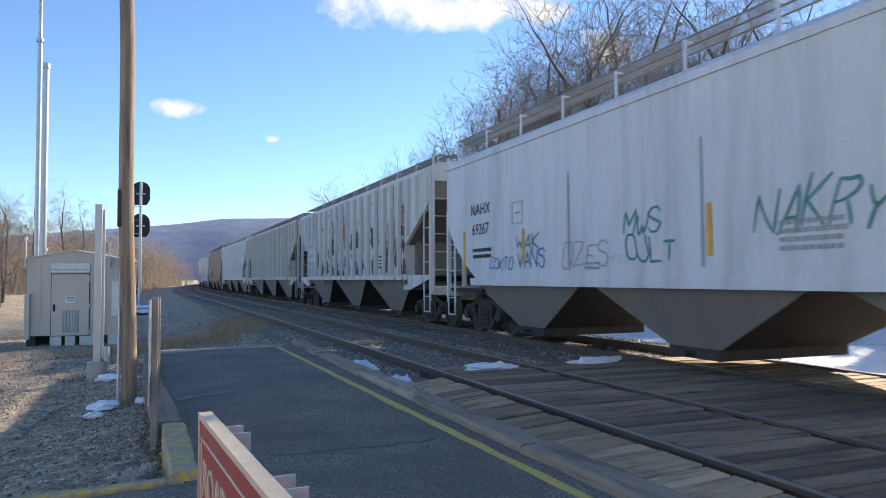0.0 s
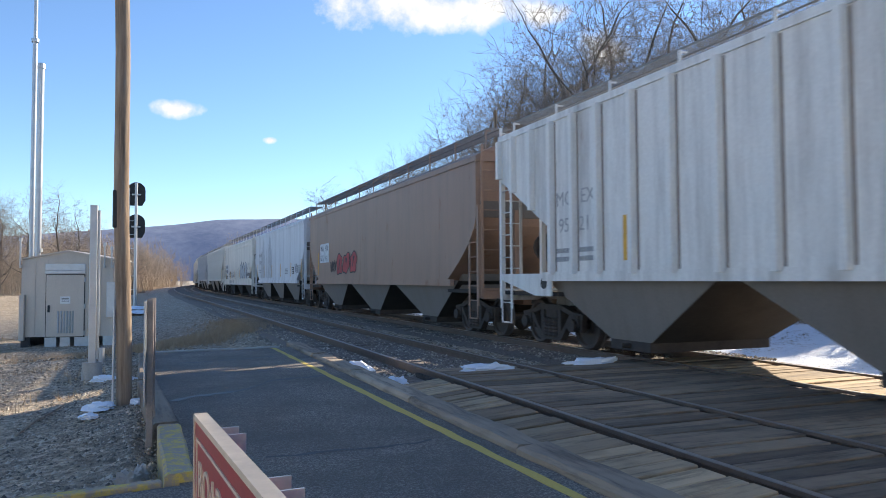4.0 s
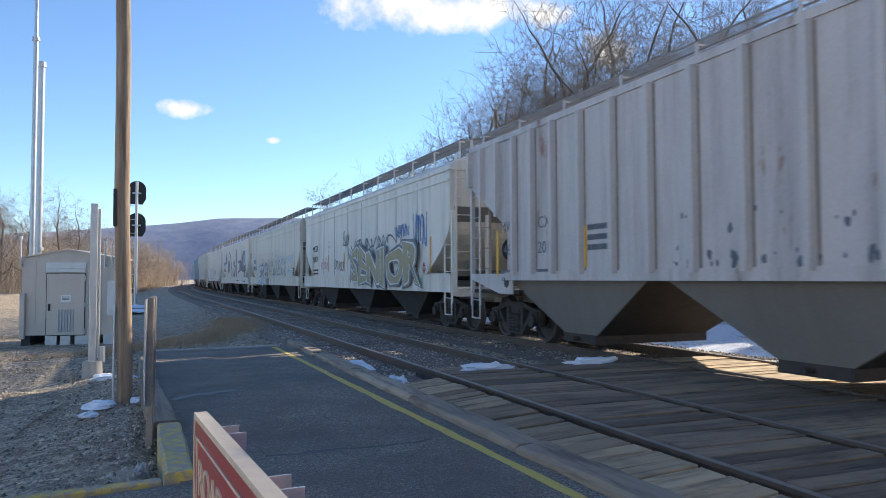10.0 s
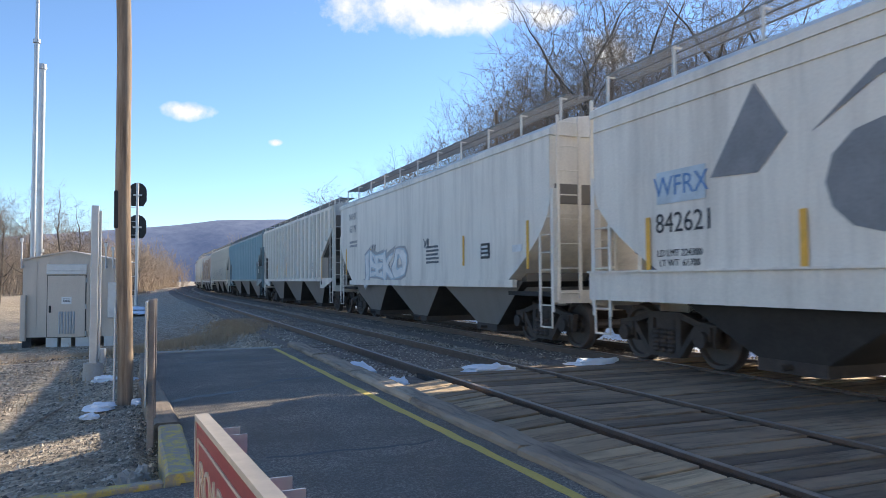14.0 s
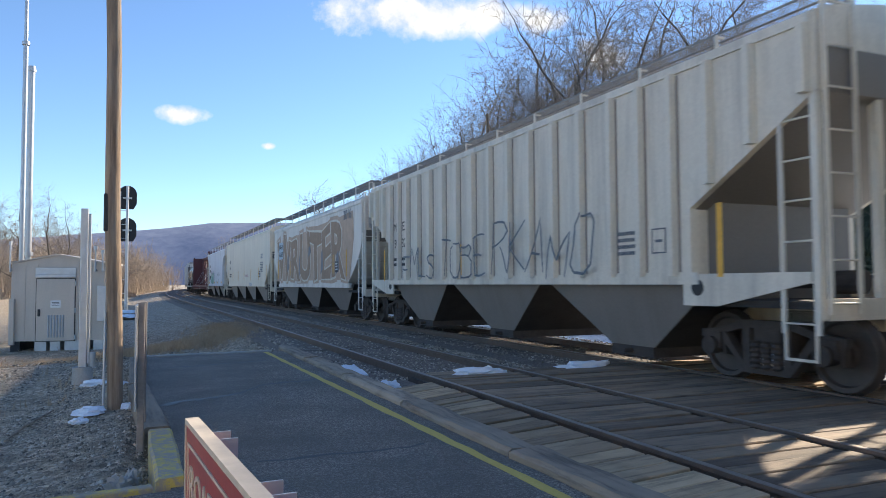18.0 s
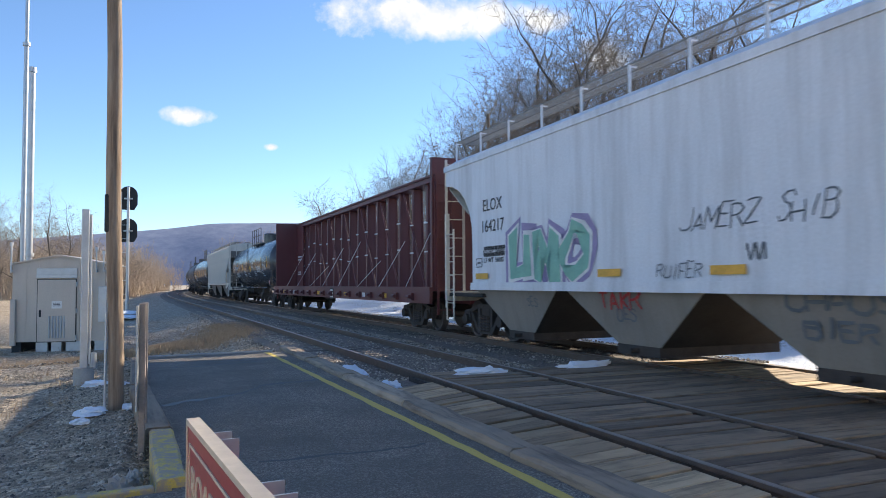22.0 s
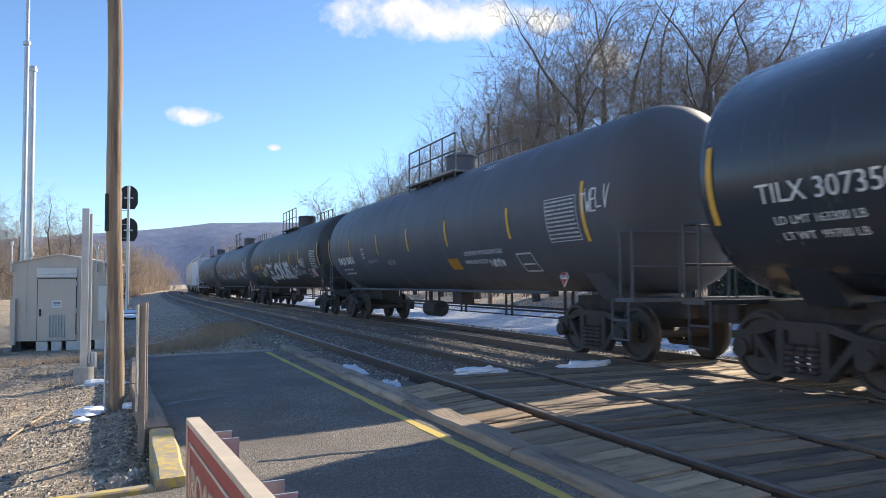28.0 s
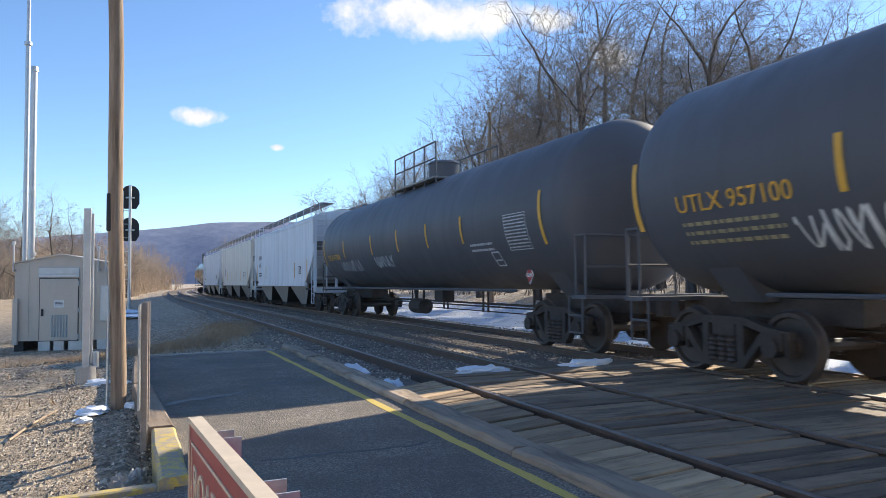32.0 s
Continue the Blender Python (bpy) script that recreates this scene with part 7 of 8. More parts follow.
        strips(car, x, 1.75, 7.1, 4.16, 1.3, -1.5, -4.37, -7.1)
        small_print(car, 1.6, 1.2, 0.8, 0.24, 3, "ink_slate", x - 0.06, 8)
        tag_scrawl(car, 4.4, 1.1, 1.6, 0.22, "ink_slate", x - 0.06, 35, 0.03, 8)
    elif i == 8:
        marks(car, x, L, ("MC", "EX"), ("95", "381"), 6.2, 5.3, 2.83, True)
        outline_box(car, snap(4.4, L), 2.6, 0.34, 0.4, "ink_slate", x)
        outline_box(car, 7.0, 1.9, 0.3, 0.2, "ink_slate", x)
        strips(car, x, 1.85, 7.28, 4.06, 1.2, -1.6, -4.4, -6.9)
        hand_tag(car, "MXCE", -3.0, 1.5, 0.8, 0.3, "ink_slate", x, 4, 0.03)
        tag_scrawl(car, 4.9, 1.5, 0.7, 0.26, "ink_slate", x, 5, 0.03, 3)
        tag_scrawl(car, 3.2, 1.6, 0.6, 0.55, "ink_grey", x, 6, 0.035, 3)
        tag_scrawl(car, -3.2, 1.5, 1.4, 0.3, "ink_slate", x, 7, 0.03, 5)
        small_print(car, snap(-5.6, L), 1.85, 0.5, 0.4, 4, "ink_slate", x, 5)
    elif i == 9:
        marks(car, x, L, ("MW", "CX"), ("46", "201"), 6.8, 5.9, 2.36, True, "ink_slate", 0.32)
        strips(car, x, 1.85, 7.5, 4.16, 1.5, -3.2, -6.7)
        plate(car, snap(-3.9, L), 1.9, 0.36, 0.42, x, 9)
        plate(car, snap(-4.8, L), 1.9, 0.36, 0.42, x, 10)
        small_print(car, snap(3.4, L), 2.0, 0.6, 0.5, 3, "ink_slate", x, 9)
        blotches(car, -2.0, 2.0, 1.5, 2.2, 40, x, 9, "ink_slate", 0.05, "dark flecks of dirt")
    elif i == 10:
        marks(car, x, L, "MCEX", "350819", 6.5, 0, 2.6, False)
        outline_box(car, 4.0, 2.6, 0.36, 0.4, "ink_grey", x)
        hand_tag(car, "MEISEO", 5.4, 1.75, 1.2, 0.3, "ink_pink", x, 4, 0.032, 0.1, "pink sprayed tag")
        hand_tag(car, "OXIASO", 3.1, 1.68, 1.35, 0.34, "ink_black", x, 5, 0.035, 0.25)
        hand_tag(car, "SEWON", 1.85, 2.55, 0.95, 0.4, "ink_slate", x, 6, 0.05, 0.15)
        hand_tag(car, "V", 1.15, 2.05, 0.5, 0.45, "ink_slate", x, 7, 0.06, 0.3)
        sprayed_word(car, "SENIOR", 0.25, 1.2, 7.2, 1.05, "ink_gold", x - 0.105, "huge gold sprayed word with white and slate rims")
        tag_scrawl(car, 0.6, 2.3, 5.8, 0.42, "ink_slate", x, 11, 0.05, 7)
        tag_scrawl(car, -4.3, 2.5, 1.3, 0.42, "ink_blue", x, 12, 0.04, 6, "blue sprayed tag")
        tag_scrawl(car, -5.9, 2.1, 1.1, 1.1, "ink_blue", x, 13, 0.05, 4, "blue sprayed tag")
        plate(car, -5.87, 1.82, 0.5, 0.36, x, 10)
        diamond(car, -7.09, 1.6, 0.2, 1.6, 1.6)
        panel("paint_patch", car, -6.53, 1.25, 0.4, 0.2, "ink_green", x - 0.055, "teal paint patch")
        strips(car, x, 1.95, 7.0, 4.12, 1.61, -7.2)
        for y in (4.9, 3.1, 1.2, -0.7, -2.5, -4.4, -6.2):
            bm = bmesh.new()
            box(bm, x - 0.002, x + 0.01, y - 0.012, y + 0.012, 1.5, 3.95)
            part("weld_seam", bm, bpy.data.materials["ink_grey"], car)
    elif i == 11:
        panel("name_plate", car, 6.3, 2.45, 0.95, 0.4, "ink_mist", x, "pale repainted patch")
        panel("name_plate", car, 6.2, 2.0, 1.25, 0.42, "ink_mist", x, "pale repainted patch")
        mark(car, "FURX", 6.31, 2.45, 0.4, "ink_black", x - 0.008)
        mark(car, "846366", 6.2, 2.0, 0.4, "ink_black", x - 0.008)
        sprayed_word(car, "ASTREA", 4.75, 1.47, 3.5, 0.66, "ink_white", x - 0.004, "white sprayed block word with slate shadow", "ink_dusk", "ink_icy", 1.1)
        sprayed_word(car, "VENSEN", 4.8, 1.02, 3.5, 0.36, "ink_white", x - 0.062, "white sprayed block word with slate shadow", "ink_grey", "ink_icy")
        blotches(car, -3.5, 4.5, 1.55, 2.9, 420, x - 0.024, 11, "ink_brown", 0.032, "dark paint flecks")
        blotches(car, -4.5, 3.5, 1.55, 2.4, 220, x - 0.025, 12, "ink_slate", 0.045, "dark paint flecks")
        sprayed_word(car, "SEE", -0.7, 1.45, 5.6, 1.15, "ink_sand", x - 0.004, "large pale sprayed letters with grey-blue shadow", "ink_icy", "ink_mist", 0.7)
        strips(car, x, 1.75, 7.04, 3.99, 1.23, -4.04, -6.8)
        plate(car, -6.42, 1.7, 0.36, 0.36, x, 11)
        mark(car, "CROW", 0.75, 1.27, 0.26, "ink_slate", x - 0.06)
        mark(car, "ASERT", 0.75, 1.08, 0.26, "ink_slate", x - 0.06)
    elif i == 12:
        panel("name_plate", car, 6.3, 2.62, 1.0, 0.46, "ink_icy", x, "pale blue painted patch")
        mark(car, "WFRX", 6.3, 2.62, 0.4, "ink_blue", x - 0.008)
        mark(car, "842621", 6.25, 2.1, 0.4, "ink_black", x)
        mark(car, "LD LMT 224300", 6.35, 1.68, 0.14, "ink_black", x)
        mark(car, "LT WT  61700", 6.35, 1.54, 0.14, "ink_black", x)
        for pts in (((5.7, 2.64), (4.93, 3.7), (4.45, 3.0), (4.9, 2.6)),
                    [(3.25 + 0.7 * math.cos(a), 2.36 + 0.58 * math.sin(a)) for a in np.linspace(0, 5.8, 12)],
                    ((4.1, 2.95), (3.3, 3.5), (2.7, 3.62), (2.0, 3.2), (1.45, 2.72), (0.75, 1.5), (1.15, 1.5), (1.75, 2.6), (2.3, 3.1), (2.8, 3.45), (3.3, 3.36)),
                    ((0.15, 2.68), (-0.72, 2.82), (-0.66, 2.45), (-1.3, 2.4), (-2.08, 1.5), (-1.7, 1.5), (-1.0, 2.25), (-0.5, 2.3), (0.1, 2.5)),
                    ((-1.34, 2.4), (-1.36, 3.55), (-1.8, 3.7), (-1.98, 2.75), (-2.2, 1.5), (-1.95, 1.5), (-1.75, 2.5), (-1.55, 3.2)),
                    ((0.1, 2.3), (0.0, 1.5), (-1.1, 1.5), (-0.5, 2.1), (-0.2, 1.7)),
                    ((-2.75, 2.72), (-4.58, 2.78), (-4.82, 2.5), (-4.82, 2.0), (-3.7, 1.85), (-2.84, 1.75), (-2.85, 1.9), (-3.6, 2.0), (-3.65, 2.55), (-2.9, 2.55)),
                    ((-4.8, 2.5), (-4.82, 3.7), (-5.38, 3.05), (-5.55, 2.4), (-6.0, 2.3), (-7.05, 2.42), (-7.05, 1.9), (-5.53, 1.84), (-4.8, 1.95)),
                    ((-5.45, 2.6), (-5.5, 3.37), (-6.65, 3.4), (-6.7, 2.45), (-6.35, 2.45), (-6.35, 3.1), (-5.95, 3.1), (-5.9, 2.35))):
            shape(car, pts, "ink_dusk", x - 0.004, "dark grey sprayed graffiti block")
        mark(car, "2\" HF Brake Shoes", -6.6, 1.16, 0.16, "ink_slate", x - 0.06)
        tag_scrawl(car, -5.8, 1.98, 0.8, 0.3, "ink_slate", x - 0.01, 44, 0.02, 4)
        tag_scrawl(car, 0.9, 1.6, 0.45, 0.7, "ink_green", x - 0.01, 45, 0.03, 2, "green sprayed squiggle")
        plate(car, -6.34, 1.68, 0.44, 0.4, x - 0.016, 12)
        strips(car, x - 0.016, 1.75, 7.0, 4.24, 1.2, -3.42, -6.84)
        small_print(car, -3.0, 1.2, 1.4, 0.14, 1, "ink_slate", x - 0.06, 12)
    elif i == 13:
        marks(car, x, L, "NAHX", "66178", 6.0, 0, 3.6, False, "ink_grey")
        sprayed_word(car, "JEEKO", 4.3, 1.42, 4.3, 0.75, "ink_white", x - 0.004, "white sprayed block tag with slate shadow", "ink_grey", "ink_icy", 1.2)
        strips(car, x, 2.0, 6.88, 3.76, -3.85, -6.94)
        plate(car, -5.03, 1.95, 0.44, 0.34, x, 13)
        small_print(car, -1.85, 1.98, 0.9, 0.5, 5, "ink_slate", x, 13)
        tag_scrawl(car, 3.7, 2.2, 0.5, 0.3, "ink_slate", x, 14, 0.03, 3)
        tag_scrawl(car, -1.2, 2.15, 0.4, 0.3, "ink_slate", x, 15, 0.03, 3)
        panel("data_plate", car, -6.5, 1.95, 0.4, 0.14, "ink_mist", x, "small pale plate")
    elif i in (14, 16, 22, 29):
        if i == 14:
            marks(car, x, L, ("MC", "EX"), ("95", "352"), 5.6, 4.8, 2.95, True)
        elif i == 16:
            marks(car, x, L, ("MC", "EX"), ("95", "327"), 5.9, 5.1, 2.9, True)
            hand_tag(car, "FMLS", 4.9, 1.48, 2.3, 0.62, "ink_slate", x - 0.113, 4, 0.05, 0.05, "black sprayed tall letters")
            hand_tag(car, "TOBE", 2.3, 1.48, 2.6, 0.75, "ink_slate", x - 0.113, 5, 0.05, 0.05, "black sprayed tall letters")
            hand_tag(car, "RKAMO", -0.5, 1.48, 3.6, 0.85, "ink_slate", x - 0.113, 6, 0.05, 0.1, "black sprayed tall letters")
        else:
            small_print(car, snap(5.0, L), 2.2, 0.5, 0.6, 4, "ink_slate", x, 14)
        strips(car, x, 1.85, 6.88, 4.0, 1.3, -1.0, -3.57, -6.75)
        outline_box(car, snap(-5.6, L), 1.9, 0.3, 0.36, "ink_slate", x)
        small_print(car, snap(-5.0, L), 1.9, 0.5, 0.4, 4, "ink_slate", x, 15)
    elif i == 15:
        marks(car, x, L, ("MW", "CX"), ("462", "750"), 5.1, 4.2, 2.7, True, "ink_mist", 0.32)
        # large dark angular emblem on the panels, behind the posts
        shape(car, ((-3.31, 1.72), (-3.31, 3.44), (-3.84, 3.86), (-4.22, 3.86), (-4.74, 3.44), (-4.74, 2.47), (-4.36, 2.22), (-5.45, 1.58), (-4.6, 1.58), (-4.02, 1.91), (-4.02, 1.72)), "ink_dusk", x, "large dark angular emblem", "emblem")
        shape(car, ((-3.62, 1.7), (-3.62, 3.24), (-4.0, 3.42), (-4.37, 3.2), (-4.37, 2.68), (-4.03, 2.46), (-4.03, 1.7)), "ink_soot", x - 0.004, "pale centre of the emblem", "emblem_eye")
        shape(car, ((-4.42, 2.22), (-4.8, 2.5), (-4.8, 1.99)), "ink_soot", x, "pale wedge beside the emblem", "emblem_wedge")
        shape(car, ((-4.07, 1.57), (-4.07, 1.86), (-4.56, 1.57)), "ink_soot", x, "pale wedge beside the emblem", "emblem_wedge")
        bubble_tag(car, 3.1, 1.5, 2.3, 0.66, "ink_icy", "ink_white", x - 0.004, 15, 4, "white outlined sprayed graffiti")
        for k, (y, w, h) in enumerate(((-0.55, 0.6, 0.5), (-1.4, 0.68, 0.55), (-2.25, 0.72, 0.62), (-4.95, 1.1, 0.75))):
            hand_tag(car, "KRIL", y, 1.72, w, h, "ink_slate", x - 0.002, 30 + k, 0.022 + 0.003 * k, 0.2)
        for y in (3.42, 1.54, -0.2, -3.4):
            panel("reflector_strip", car, snap(y, L), 1.62, 0.55, 0.12, "ink_yellow", x, "yellow reflective strip")
        plate(car, snap(-6.9, L), 1.95, 0.36, 0.4, x, 15)
        plate(car, snap(-6.9, L), 2.4, 0.36, 0.4, x, 16)
    elif i == 17:
        shape(car, ((7.0, 1.45), (7.0, 2.6), (5.4, 3.3), (2.0, 3.55), (-2.0, 3.7), (-5.0, 3.75), (-7.0, 3.85), (-7.1, 2.9), (-6.6, 1.45)), "ink_tan", x, "tan ground of the graffiti")
        sprayed_word(car, "WRUTER", 6.8, 1.56, 13.3, 1.95, "ink_brown", x - 0.005, "huge brown block graffiti with pale outlines", "ink_tan", "ink_sand", 1.0)
        for y, z, w, h in ((4.2, 2.3, 0.5, 0.9), (1.6, 2.1, 0.35, 1.0), (-0.4, 2.7, 0.5, 0.5), (-2.6, 2.2, 0.4, 1.0), (-5.0, 2.1, 0.5, 0.9)):
            bm = bmesh.new()
            prism(bm, [(y + w / 2, z - h / 2), (y - w / 2, z - h / 2 + 0.2), (y - w / 4, z + h / 2), (y + w / 2 - 0.1, z + h / 3)], x - 0.02, x - 0.014)
            part("graffiti", bm, bpy.data.materials["ink_dusk"], car, "dark sprayed graffiti shape")
        panel("name_plate", car, 6.0, 2.98, 1.1, 0.85, "ink_icy", x - 0.014, "pale repainted patch")
        mark(car, "NAHX", 6.03, 3.16, 0.36, "ink_black", x - 0.022)
        mark(car, "66188", 6.01, 2.78, 0.36, "ink_black", x - 0.022)
        strips(car, x - 0.014, 2.05, 6.74, 3.71, -4.37, -6.21)
        plate(car, -4.9, 1.95, 0.42, 0.4, x - 0.014, 17)
        mark(car, "2016", -6.3, 3.75, 0.5, "ink_dusk", x - 0.014)
        mark(car, "LB", 4.9, 1.32, 0.22, "ink_white", x - 0.03)
    elif i == 18:
        marks(car, x, L, "GISX", "1437", 7.15, 0, 2.94, False)
        mark(car, "LD LMT 218900", 6.95, 2.02, 0.15, "ink_black", x)
        mark(car, "LT WT  67100", 6.95, 1.86, 0.15, "ink_black", x)
        strips(car, x, 1.9, 8.0, 5.6, 2.87, 0.07, -2.84, -5.75, -8.44)
        plate(car, -6.2, 1.9, 0.4, 0.36, x, 18)
        for k, line in enumerate(("EXTERIOR PAINT", "PLT 192  09-16", "INTERIOR LINING", "PLT 192  09-16")):
            mark(car, line, -6.88, 2.56 - (0, 0.2, 0.3, 0.5)[k], 0.105, "ink_slate", x)
        small_print(car, -6.88, 2.46, 0.9, 0.1, 1, "ink_slate", x, 18)
        small_print(car, -6.8, 2.16, 0.75, 0.1, 1, "ink_slate", x, 28)
        small_print(car, -6.9, 2.95, 0.7, 0.3, 3, "ink_grey", x, 19)
        small_print(car, -1.1, 1.86, 1.5, 0.16, 3, "ink_pale_red", x, 20)
        tag_scrawl(car, -2.3, 1.2, 1.2, 0.2, "ink_blue", x - 0.03, 18, 0.035, 5, "dark blue sprayed tag")
    elif i == 19:
        marks(car, x, L, "ELOX", "164217", 4.35, 0, 2.96, False)
        mark(car, "LD LMT 230000", 4.3, 1.95, 0.15, "ink_black", x)
        mark(car, "LT WT  56000", 4.3, 1.79, 0.15, "ink_black", x)
        outline_box(car, 5.0, 1.75, 0.3, 0.2, "ink_slate", x)
        sprayed_word(car, "LIMO", 3.55, 1.42, 3.0, 0.85, "ink_green", x - 0.004, "green sprayed block word with white rim and purple shadow", "ink_purple", "ink_white", 1.5)
        hand_tag(car, "JAMERZ", -1.4, 2.0, 1.4, 0.26, "ink_slate", x, 19, 0.026, 0.3)
        hand_tag(car, "SHIB", -3.05, 2.0, 0.8, 0.27, "ink_slate", x, 20, 0.026, 0.3)
        tag_scrawl(car, -2.6, 1.55, 0.3, 0.25, "ink_slate", x, 21, 0.03, 2)
        hand_tag(car, "RUIFER", -0.95, 1.36, 0.9, 0.18, "ink_slate", x - 0.033, 40, 0.022, 0.2)
        bay_tag(car, "TAKR", 0.75, 0.9, 1.1, 0.26, "ink_red", 41, 0.05)
        bay_tag(car, "OES", 0.35, 0.72, 0.5, 0.16, "ink_slate", 42, 0.03)
        bay_tag(car, "SES", 3.2, 0.86, 0.4, 0.16, "ink_slate", 43, 0.025)
        bay_tag(car, "CHAOSER", -3.0, 0.98, 2.0, 0.24, "ink_slate", 44, 0.05)
        bay_tag(car, "BIER", -3.2, 0.66, 0.9, 0.2, "ink_slate", 45, 0.05)
        for y in (4.81, 0.2, -2.3, -5.0):
            panel("reflector_strip", car, y, 1.46, 0.6, 0.12, "ink_yellow", x - 0.03, "yellow reflective strip")
    else:
        marks(car, x, L, "NAHX", "66191", e - 2.9, 0, 2.8, False, "ink_slate")
        strips(car, x, 1.9, e - 1.9, e - 5.0, -e + 4.6, -e + 1.9)
        plate(car, -e + 3.4, 1.9, 0.42, 0.36, x, i)


def tank_strips(car, R, zc, z, *ys):
    for y in ys:
        tank_plate(car, y, z, 0.1, 0.62 if abs(y) < 7.5 else 1.0, "ink_yellow", R, zc, "yellow reflective strip")


def tank_table(car, y, z, w, h, R, zc, seed):
    tank_print(car, y, z, w * 0.94, h * 0.94, 10, "ink_mist", R, zc, seed, "white stencilled test table")
    for dz, hh, dy, ww in ((h / 2, 0.014, 0, w), (-h / 2, 0.014, 0, w), (0, h, -w / 2, 0.014), (0, h, w / 2, 0.014)):
        tank_plate(car, y + dy, z + dz, ww, hh, "ink_mist", R, zc, "white stencilled frame")


def frame_mark(car, y, z, w, h, R, zc):
    for dz, hh, dy, ww in ((h / 2, 0.03, 0, w), (-h / 2, 0.03, 0, w), (0, h, -w / 2, 0.03), (0, h, w / 2, 0.03), (-h * 0.1, 0.03, 0, w * 0.8)):
        tank_plate(car, y + dy, z + dz, ww, hh, "ink_mist", R, zc, "white stencilled frame")


def dress_tank(i, car, R, zc):
    if i == 21:
        frame_mark(car, 4.35, 2.62, 0.3, 0.32, R, zc)
        on_tank("TILX 263904", 0.36, car, 5.55, 2.45, "ink_white", R, zc)
        tank_print(car, 5.3, 2.0, 1.5, 0.3, 2, "ink_white", R, zc, 1)
        tank_print(car, 1.7, 2.05, 0.7, 0.4, 4, "ink_mist", R, zc, 2)
        tank_plate(car, -0.69, 2.33, 0.4, 0.34, "ink_yellow", R, zc, "yellow notice plate")
        tank_print(car, -1.74, 2.51, 0.7, 0.5, 6, "ink_white", R, zc, 3)
        tank_strips(car, R, zc, 2.6, 5.0, 2.46, -0.04, -2.84, -4.8, -6.9)
        tank_table(car, -5.95, 2.6, 1.0, 0.8, R, zc, 4)
        tank_scrawl(car, -3.0, 2.0, 1.8, 0.5, "ink_white", R, zc, 5, 0.035, 7)
        frame_mark(car, -5.2, 2.0, 0.5, 0.32, R, zc)
        tank_print(car, -2.4, 2.0, 0.7, 0.3, 3, "ink_white", R, zc, 6)
        diamond(car, -5.5, 1.5, 0.2, R, zc)
        tank_print(car, 0.3, 1.95, 0.9, 0.3, 3, "ink_white", R, zc, 7)
    elif i == 23:
        on_tank("TILX 307350", 0.34, car, 7.35, 2.33, "ink_white", R, zc)
        on_tank("LD LMT 163300 LB", 0.15, car, 7.5, 2.02, "ink_white", R, zc)
        on_tank("LT WT  99700 LB", 0.15, car, 7.5, 1.84, "ink_white", R, zc)
        frame_mark(car, 6.0, 2.33, 0.3, 0.3, R, zc)
        tank_strips(car, R, zc, 2.54, 9.0, 6.23, 3.33, 0.28, -2.7, -5.7, -8.6)
        tank_table(car, -7.7, 2.4, 1.0, 0.7, R, zc, 8)
        diamond(car, -7.0, 1.45, 0.2, R, zc)
        tank_plate(car, 2.0, 1.75, 1.4, 0.2, "ink_dusk", R, zc, "smeared grey patch")
    elif i == 24:
        on_tank("SHQX 50816", 0.36, car, 6.85, 2.1, "ink_white", R, zc, bold=0.008)
        tank_print(car, 7.0, 1.75, 1.2, 0.28, 2, "ink_white", R, zc, 9)
        tank_strips(car, R, zc, 2.5, 9.0, 6.12, 2.97, 0.24, -2.5, -5.69, -8.36)
        tank_plate(car, -2.45, 1.77, 0.6, 0.26, "ink_orange", R, zc, "orange notice plate")
        on_tank("LIQUEFIED PETROLEUM GAS", 0.15, car, -4.2, 1.98, "ink_mist", R, zc)
        on_tank("NON-ODORIZED", 0.15, car, -3.7, 1.79, "ink_mist", R, zc)
        frame_mark(car, -5.95, 1.72, 0.6, 0.34, R, zc)
        tank_scrawl(car, -4.3, 1.66, 0.7, 0.16, "ink_mist", R, zc, 4, 0.04, 5)
        tank_scrawl(car, 4.3, 1.95, 1.2, 0.12, "ink_grey", R, zc, 5, 0.02, 6)
        tank_scrawl(car, 2.4, 1.85, 0.8, 0.16, "ink_grey", R, zc, 6, 0.025, 4)
        frame_mark(car, 4.6, 2.3, 0.24, 0.3, R, zc)
        tank_table(car, -7.67, 2.42, 1.0, 0.75, R, zc, 10)
        diamond(car, -6.9, 1.45, 0.2, R, zc)
        hand_tag(car, "TWELV", -8.3, 2.5, 0.8, 0.32, "ink_white", -R, 7, 0.03, 0.1, bent=(R, zc))
        tank_print(car, -4.0, 3.9, 0.5, 0.14, 2, "ink_white", R, zc, 11)
    elif i == 25:
        on_tank("UTLX 958273", 0.32, car, 6.95, 2.28, "ink_yellow", R, zc)
        tank_print(car, 7.0, 1.92, 1.6, 0.34, 3, "ink_gold", R, zc, 12)
        tank_strips(car, R, zc, 2.52, 8.9, 5.35, 2.11, -0.73, -3.03, -5.15, -8.9)
        tank_plate(car, 5.05, 1.88, 1.0, 0.3, "ink_gold", R, zc, "faded yellow notice plate")
        hand_tag(car, "MFYOS", 4.6, 1.85, 0.9, 0.36, "ink_white", -R, 8, 0.035, 0.3, bent=(R, zc))
        for k, (ink, bold) in enumerate((("ink_white", 0.10), ("ink_black", 0.075), ("ink_mist", 0.04))):
            on_tank("JELOUS.", 1.2, car, 0.3, 1.9, ink, R + 0.005 * k, zc, "large pale sprayed lettering" if k == 2 else "", 1.6, bold)
        hand_tag(car, "BAHS", -3.3, 1.72, 1.3, 0.42, "ink_mist", -R, 9, 0.07, 0.1, bent=(R, zc))
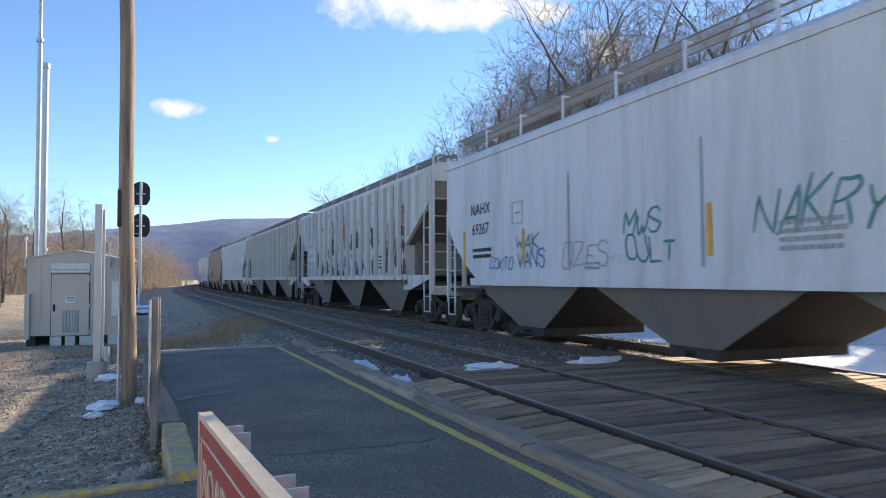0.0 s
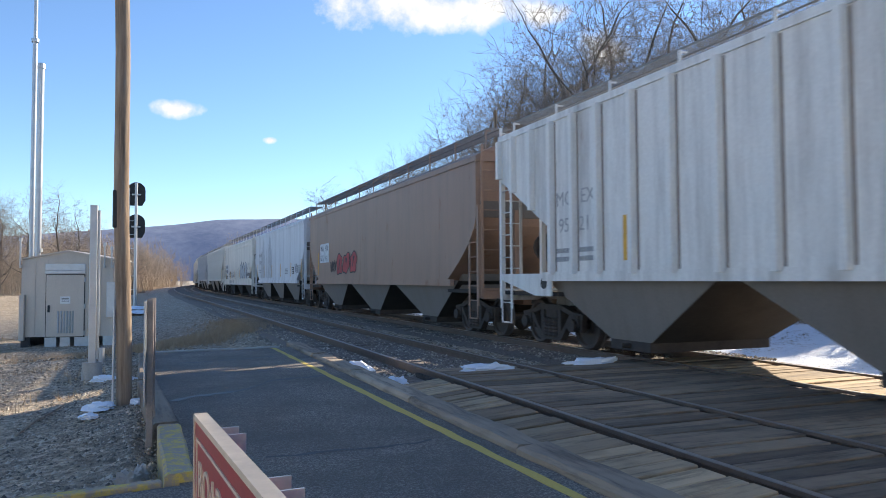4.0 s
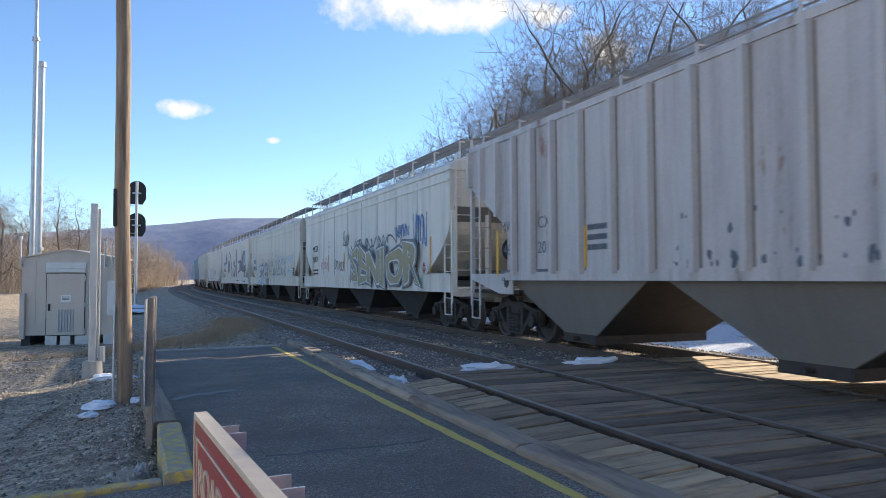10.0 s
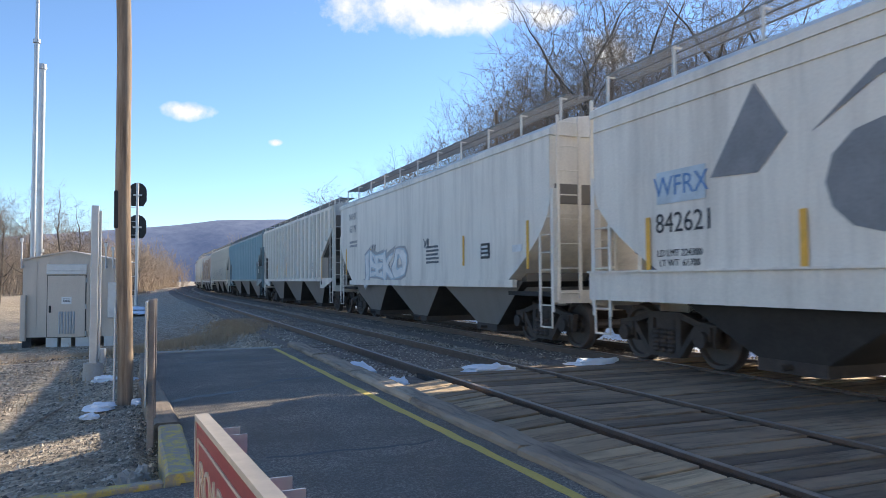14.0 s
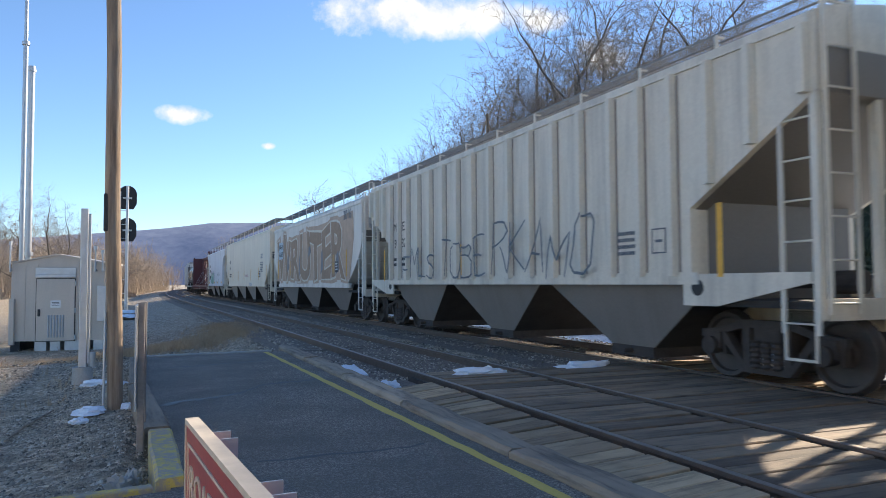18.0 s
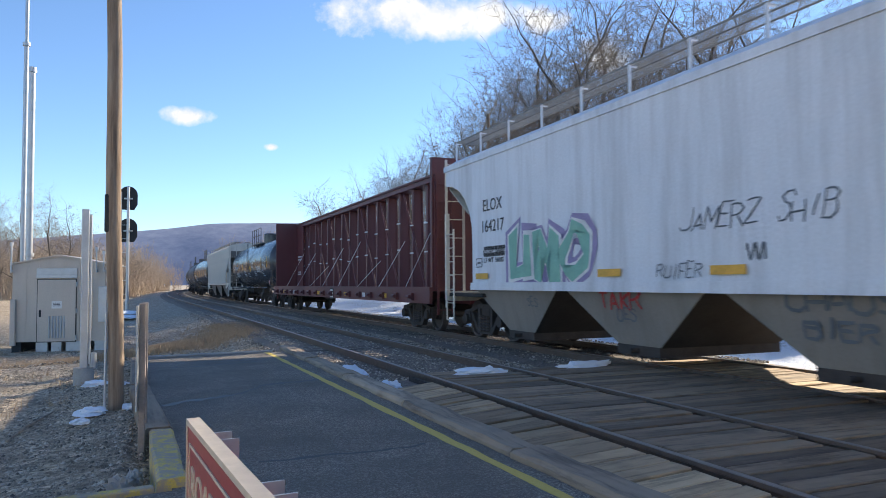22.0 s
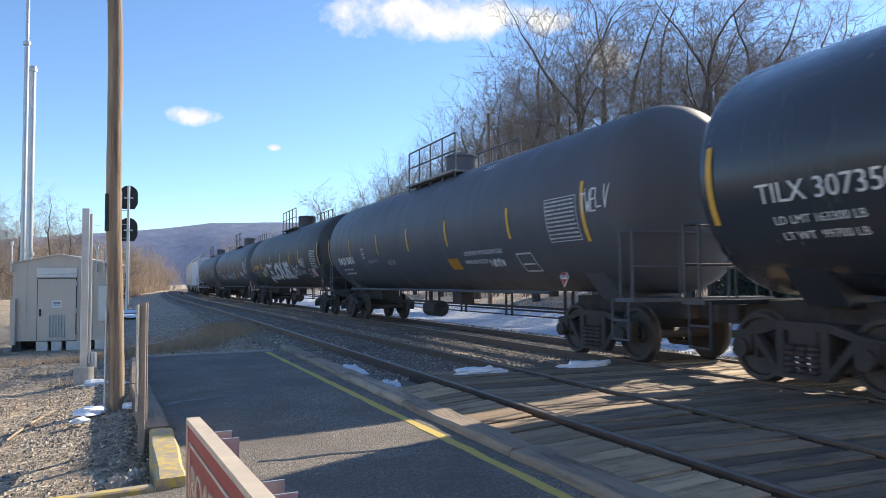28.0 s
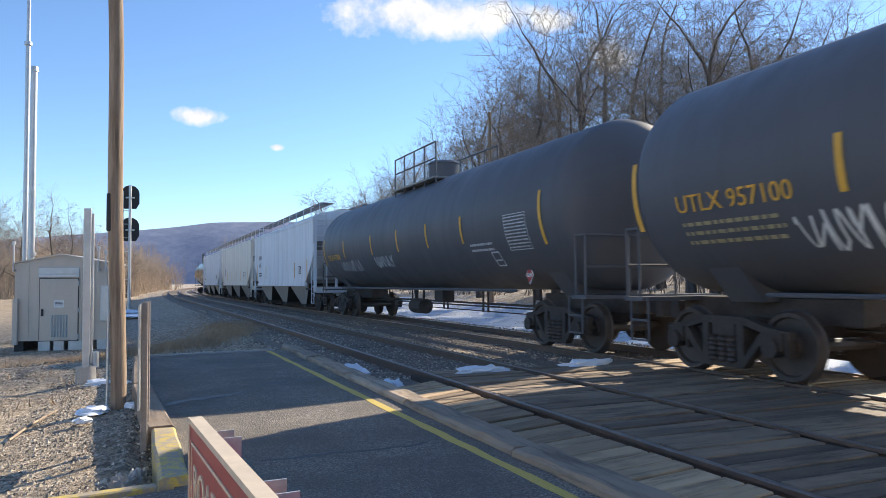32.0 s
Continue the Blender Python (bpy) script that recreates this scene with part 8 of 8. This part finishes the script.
        tank_scrawl(car, -5.2, 2.0, 1.0, 0.5, "ink_mist", R, zc, 10, 0.035, 4)
        tank_scrawl(car, -4.9, 1.75, 0.9, 0.2, "ink_grey", R, zc, 11, 0.03, 5)
        tank_table(car, -7.9, 2.35, 1.0, 0.75, R, zc, 13)
        tank_plate(car, -7.35, 1.8, 0.6, 0.32, "ink_pale_red", R, zc, "pale reddish notice plate")
        frame_mark(car, -6.65, 1.78, 0.36, 0.3, R, zc)
        diamond(car, -7.7, 1.45, 0.2, R, zc)
        frame_mark(car, 5.0, 2.35, 0.24, 0.26, R, zc)
    elif i == 26:
        on_tank("UTLX 957100", 0.34, car, 7.1, 2.33, "ink_yellow", R, zc)
        tank_print(car, 7.2, 1.95, 1.7, 0.36, 3, "ink_gold", R, zc, 14)
        tank_strips(car, R, zc, 2.54, 8.95, 5.48, 3.28, 0.75, -2.09, -4.6, -8.6)
        tank_scrawl(car, 6.2, 1.6, 1.6, 0.5, "ink_white", R, zc, 12, 0.03, 6)
        hand_tag(car, "CAMKYNGFEX", 4.6, 1.6, 2.3, 0.34, "ink_white", -R, 13, 0.025, 0.2, bent=(R, zc))
        tank_scrawl(car, 2.3, 1.7, 1.2, 0.4, "ink_white", R, zc, 14, 0.025, 5)
        hand_tag(car, "HEREK", 1.0, 1.72, 1.2, 0.34, "ink_mist", -R, 15, 0.05, 0.1, bent=(R, zc))
        hand_tag(car, "VOU", -0.35, 1.74, 0.7, 0.36, "ink_mist", -R, 25, 0.05, 0.1, bent=(R, zc))
        hand_tag(car, "MERTOE", -1.3, 1.76, 1.2, 0.36, "ink_mist", -R, 16, 0.05, 0.2, bent=(R, zc))
        tank_table(car, -7.6, 2.4, 1.0, 0.75, R, zc, 15)
        tank_plate(car, -3.68, 1.97, 0.5, 0.28, "ink_yellow", R, zc, "yellow notice plate")
        for y, z, w, h in ((-5.4, 2.03, 0.44, 0.36), (-5.95, 1.99, 0.5, 0.28)):
            tank_plate(car, y, z, w, h, "ink_mist", R, zc, "white notice plate with red print")
            tank_print(car, y, z, w * 0.9, h * 0.94, 4, "ink_red", R + 0.006, zc, 31, "rows of red print")
        frame_mark(car, -6.54, 1.83, 0.4, 0.28, R, zc)
        diamond(car, -7.1, 1.45, 0.22, R, zc)
        tank_scrawl(car, 4.2, 3.2, 0.4, 0.3, "ink_pink", R, zc, 17, 0.03, 3, "small pink tag")
    else:
        on_tank("UTLX 957088", 0.3, car, 7.2, 2.25, "ink_yellow", R, zc)
        tank_strips(car, R, zc, 2.5, 8.6, 5.66, 2.33, -0.19, -2.52, -4.72, -8.3)
        tank_scrawl(car, 6.6, 1.7, 2.6, 0.4, "ink_mist", R, zc, 18, 0.04, 6)
        tank_scrawl(car, 2.3, 1.75, 1.8, 0.4, "ink_mist", R, zc, 19, 0.04, 5)
        tank_table(car, -7.3, 2.3, 0.9, 0.7, R, zc, 16)
        tank_print(car, -5.6, 2.07, 1.1, 0.24, 2, "ink_mist", R, zc, 17)
        frame_mark(car, -6.1, 1.8, 0.34, 0.28, R, zc)
        diamond(car, -7.0, 1.48, 0.2, R, zc)


def build_train():
    end = FIRST_END
    out = []
    for i, (L, (kind, mat, label)) in enumerate(zip(CAR_LENGTHS, CARS)):
        if i:
            start, end = end, end + L
        else:
            start = end - L
        mid = (start + end) / 2
        name = {"tank": "tank_car", "beam": "lumber_flat_car"}.get(kind, "hopper_car")
        car = tagged(empty(name), label, {"tank": "tank car", "beam": "flat car"}.get(kind, "hopper car"), "cars of the freight train")
        if kind == "tank":
            R, zc = (1.5, 2.6) if i in (20, 30) else (1.6, 2.72)
            tank(car, L, mat, R, zc, i in (20, 30))
            dress_tank(i + 1, car, R, zc)
            base = L / 2 - 2.2
        elif kind == "beam":
            centerbeam(car, L, mat)
            base = L / 2 - 2.5
        else:
            ribs = {True: 20}.get(kind == "rib", 0)
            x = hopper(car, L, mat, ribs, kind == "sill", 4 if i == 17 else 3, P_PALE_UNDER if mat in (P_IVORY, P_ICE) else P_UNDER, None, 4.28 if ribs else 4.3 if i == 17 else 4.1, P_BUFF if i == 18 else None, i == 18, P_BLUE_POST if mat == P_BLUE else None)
            dress_hopper(i + 1, car, L, x)
            base = L / 2 - 1.67
        out.append((car, mid, base, L, kind))
    return out


TRAIN = build_train()


# ---------------------------------------------------------------- what moves
def car_pose(s, base):
    x0, y0, _ = on_line(s - base, TRACK_2)
    x1, y1, _ = on_line(s + base, TRACK_2)
    return pose((x0 + x1) / 2, (y0 + y1) / 2, 0, 0, 0, -math.degrees(math.atan2(x1 - x0, y1 - y0)))


def motions():
    for car, mid, base, L, kind in TRAIN:
        walk(car, [(t, car_pose(mid - SPEED * t - SLOWING * t * t / 2, base)) for t in range(33)])
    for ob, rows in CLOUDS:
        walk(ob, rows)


motions()
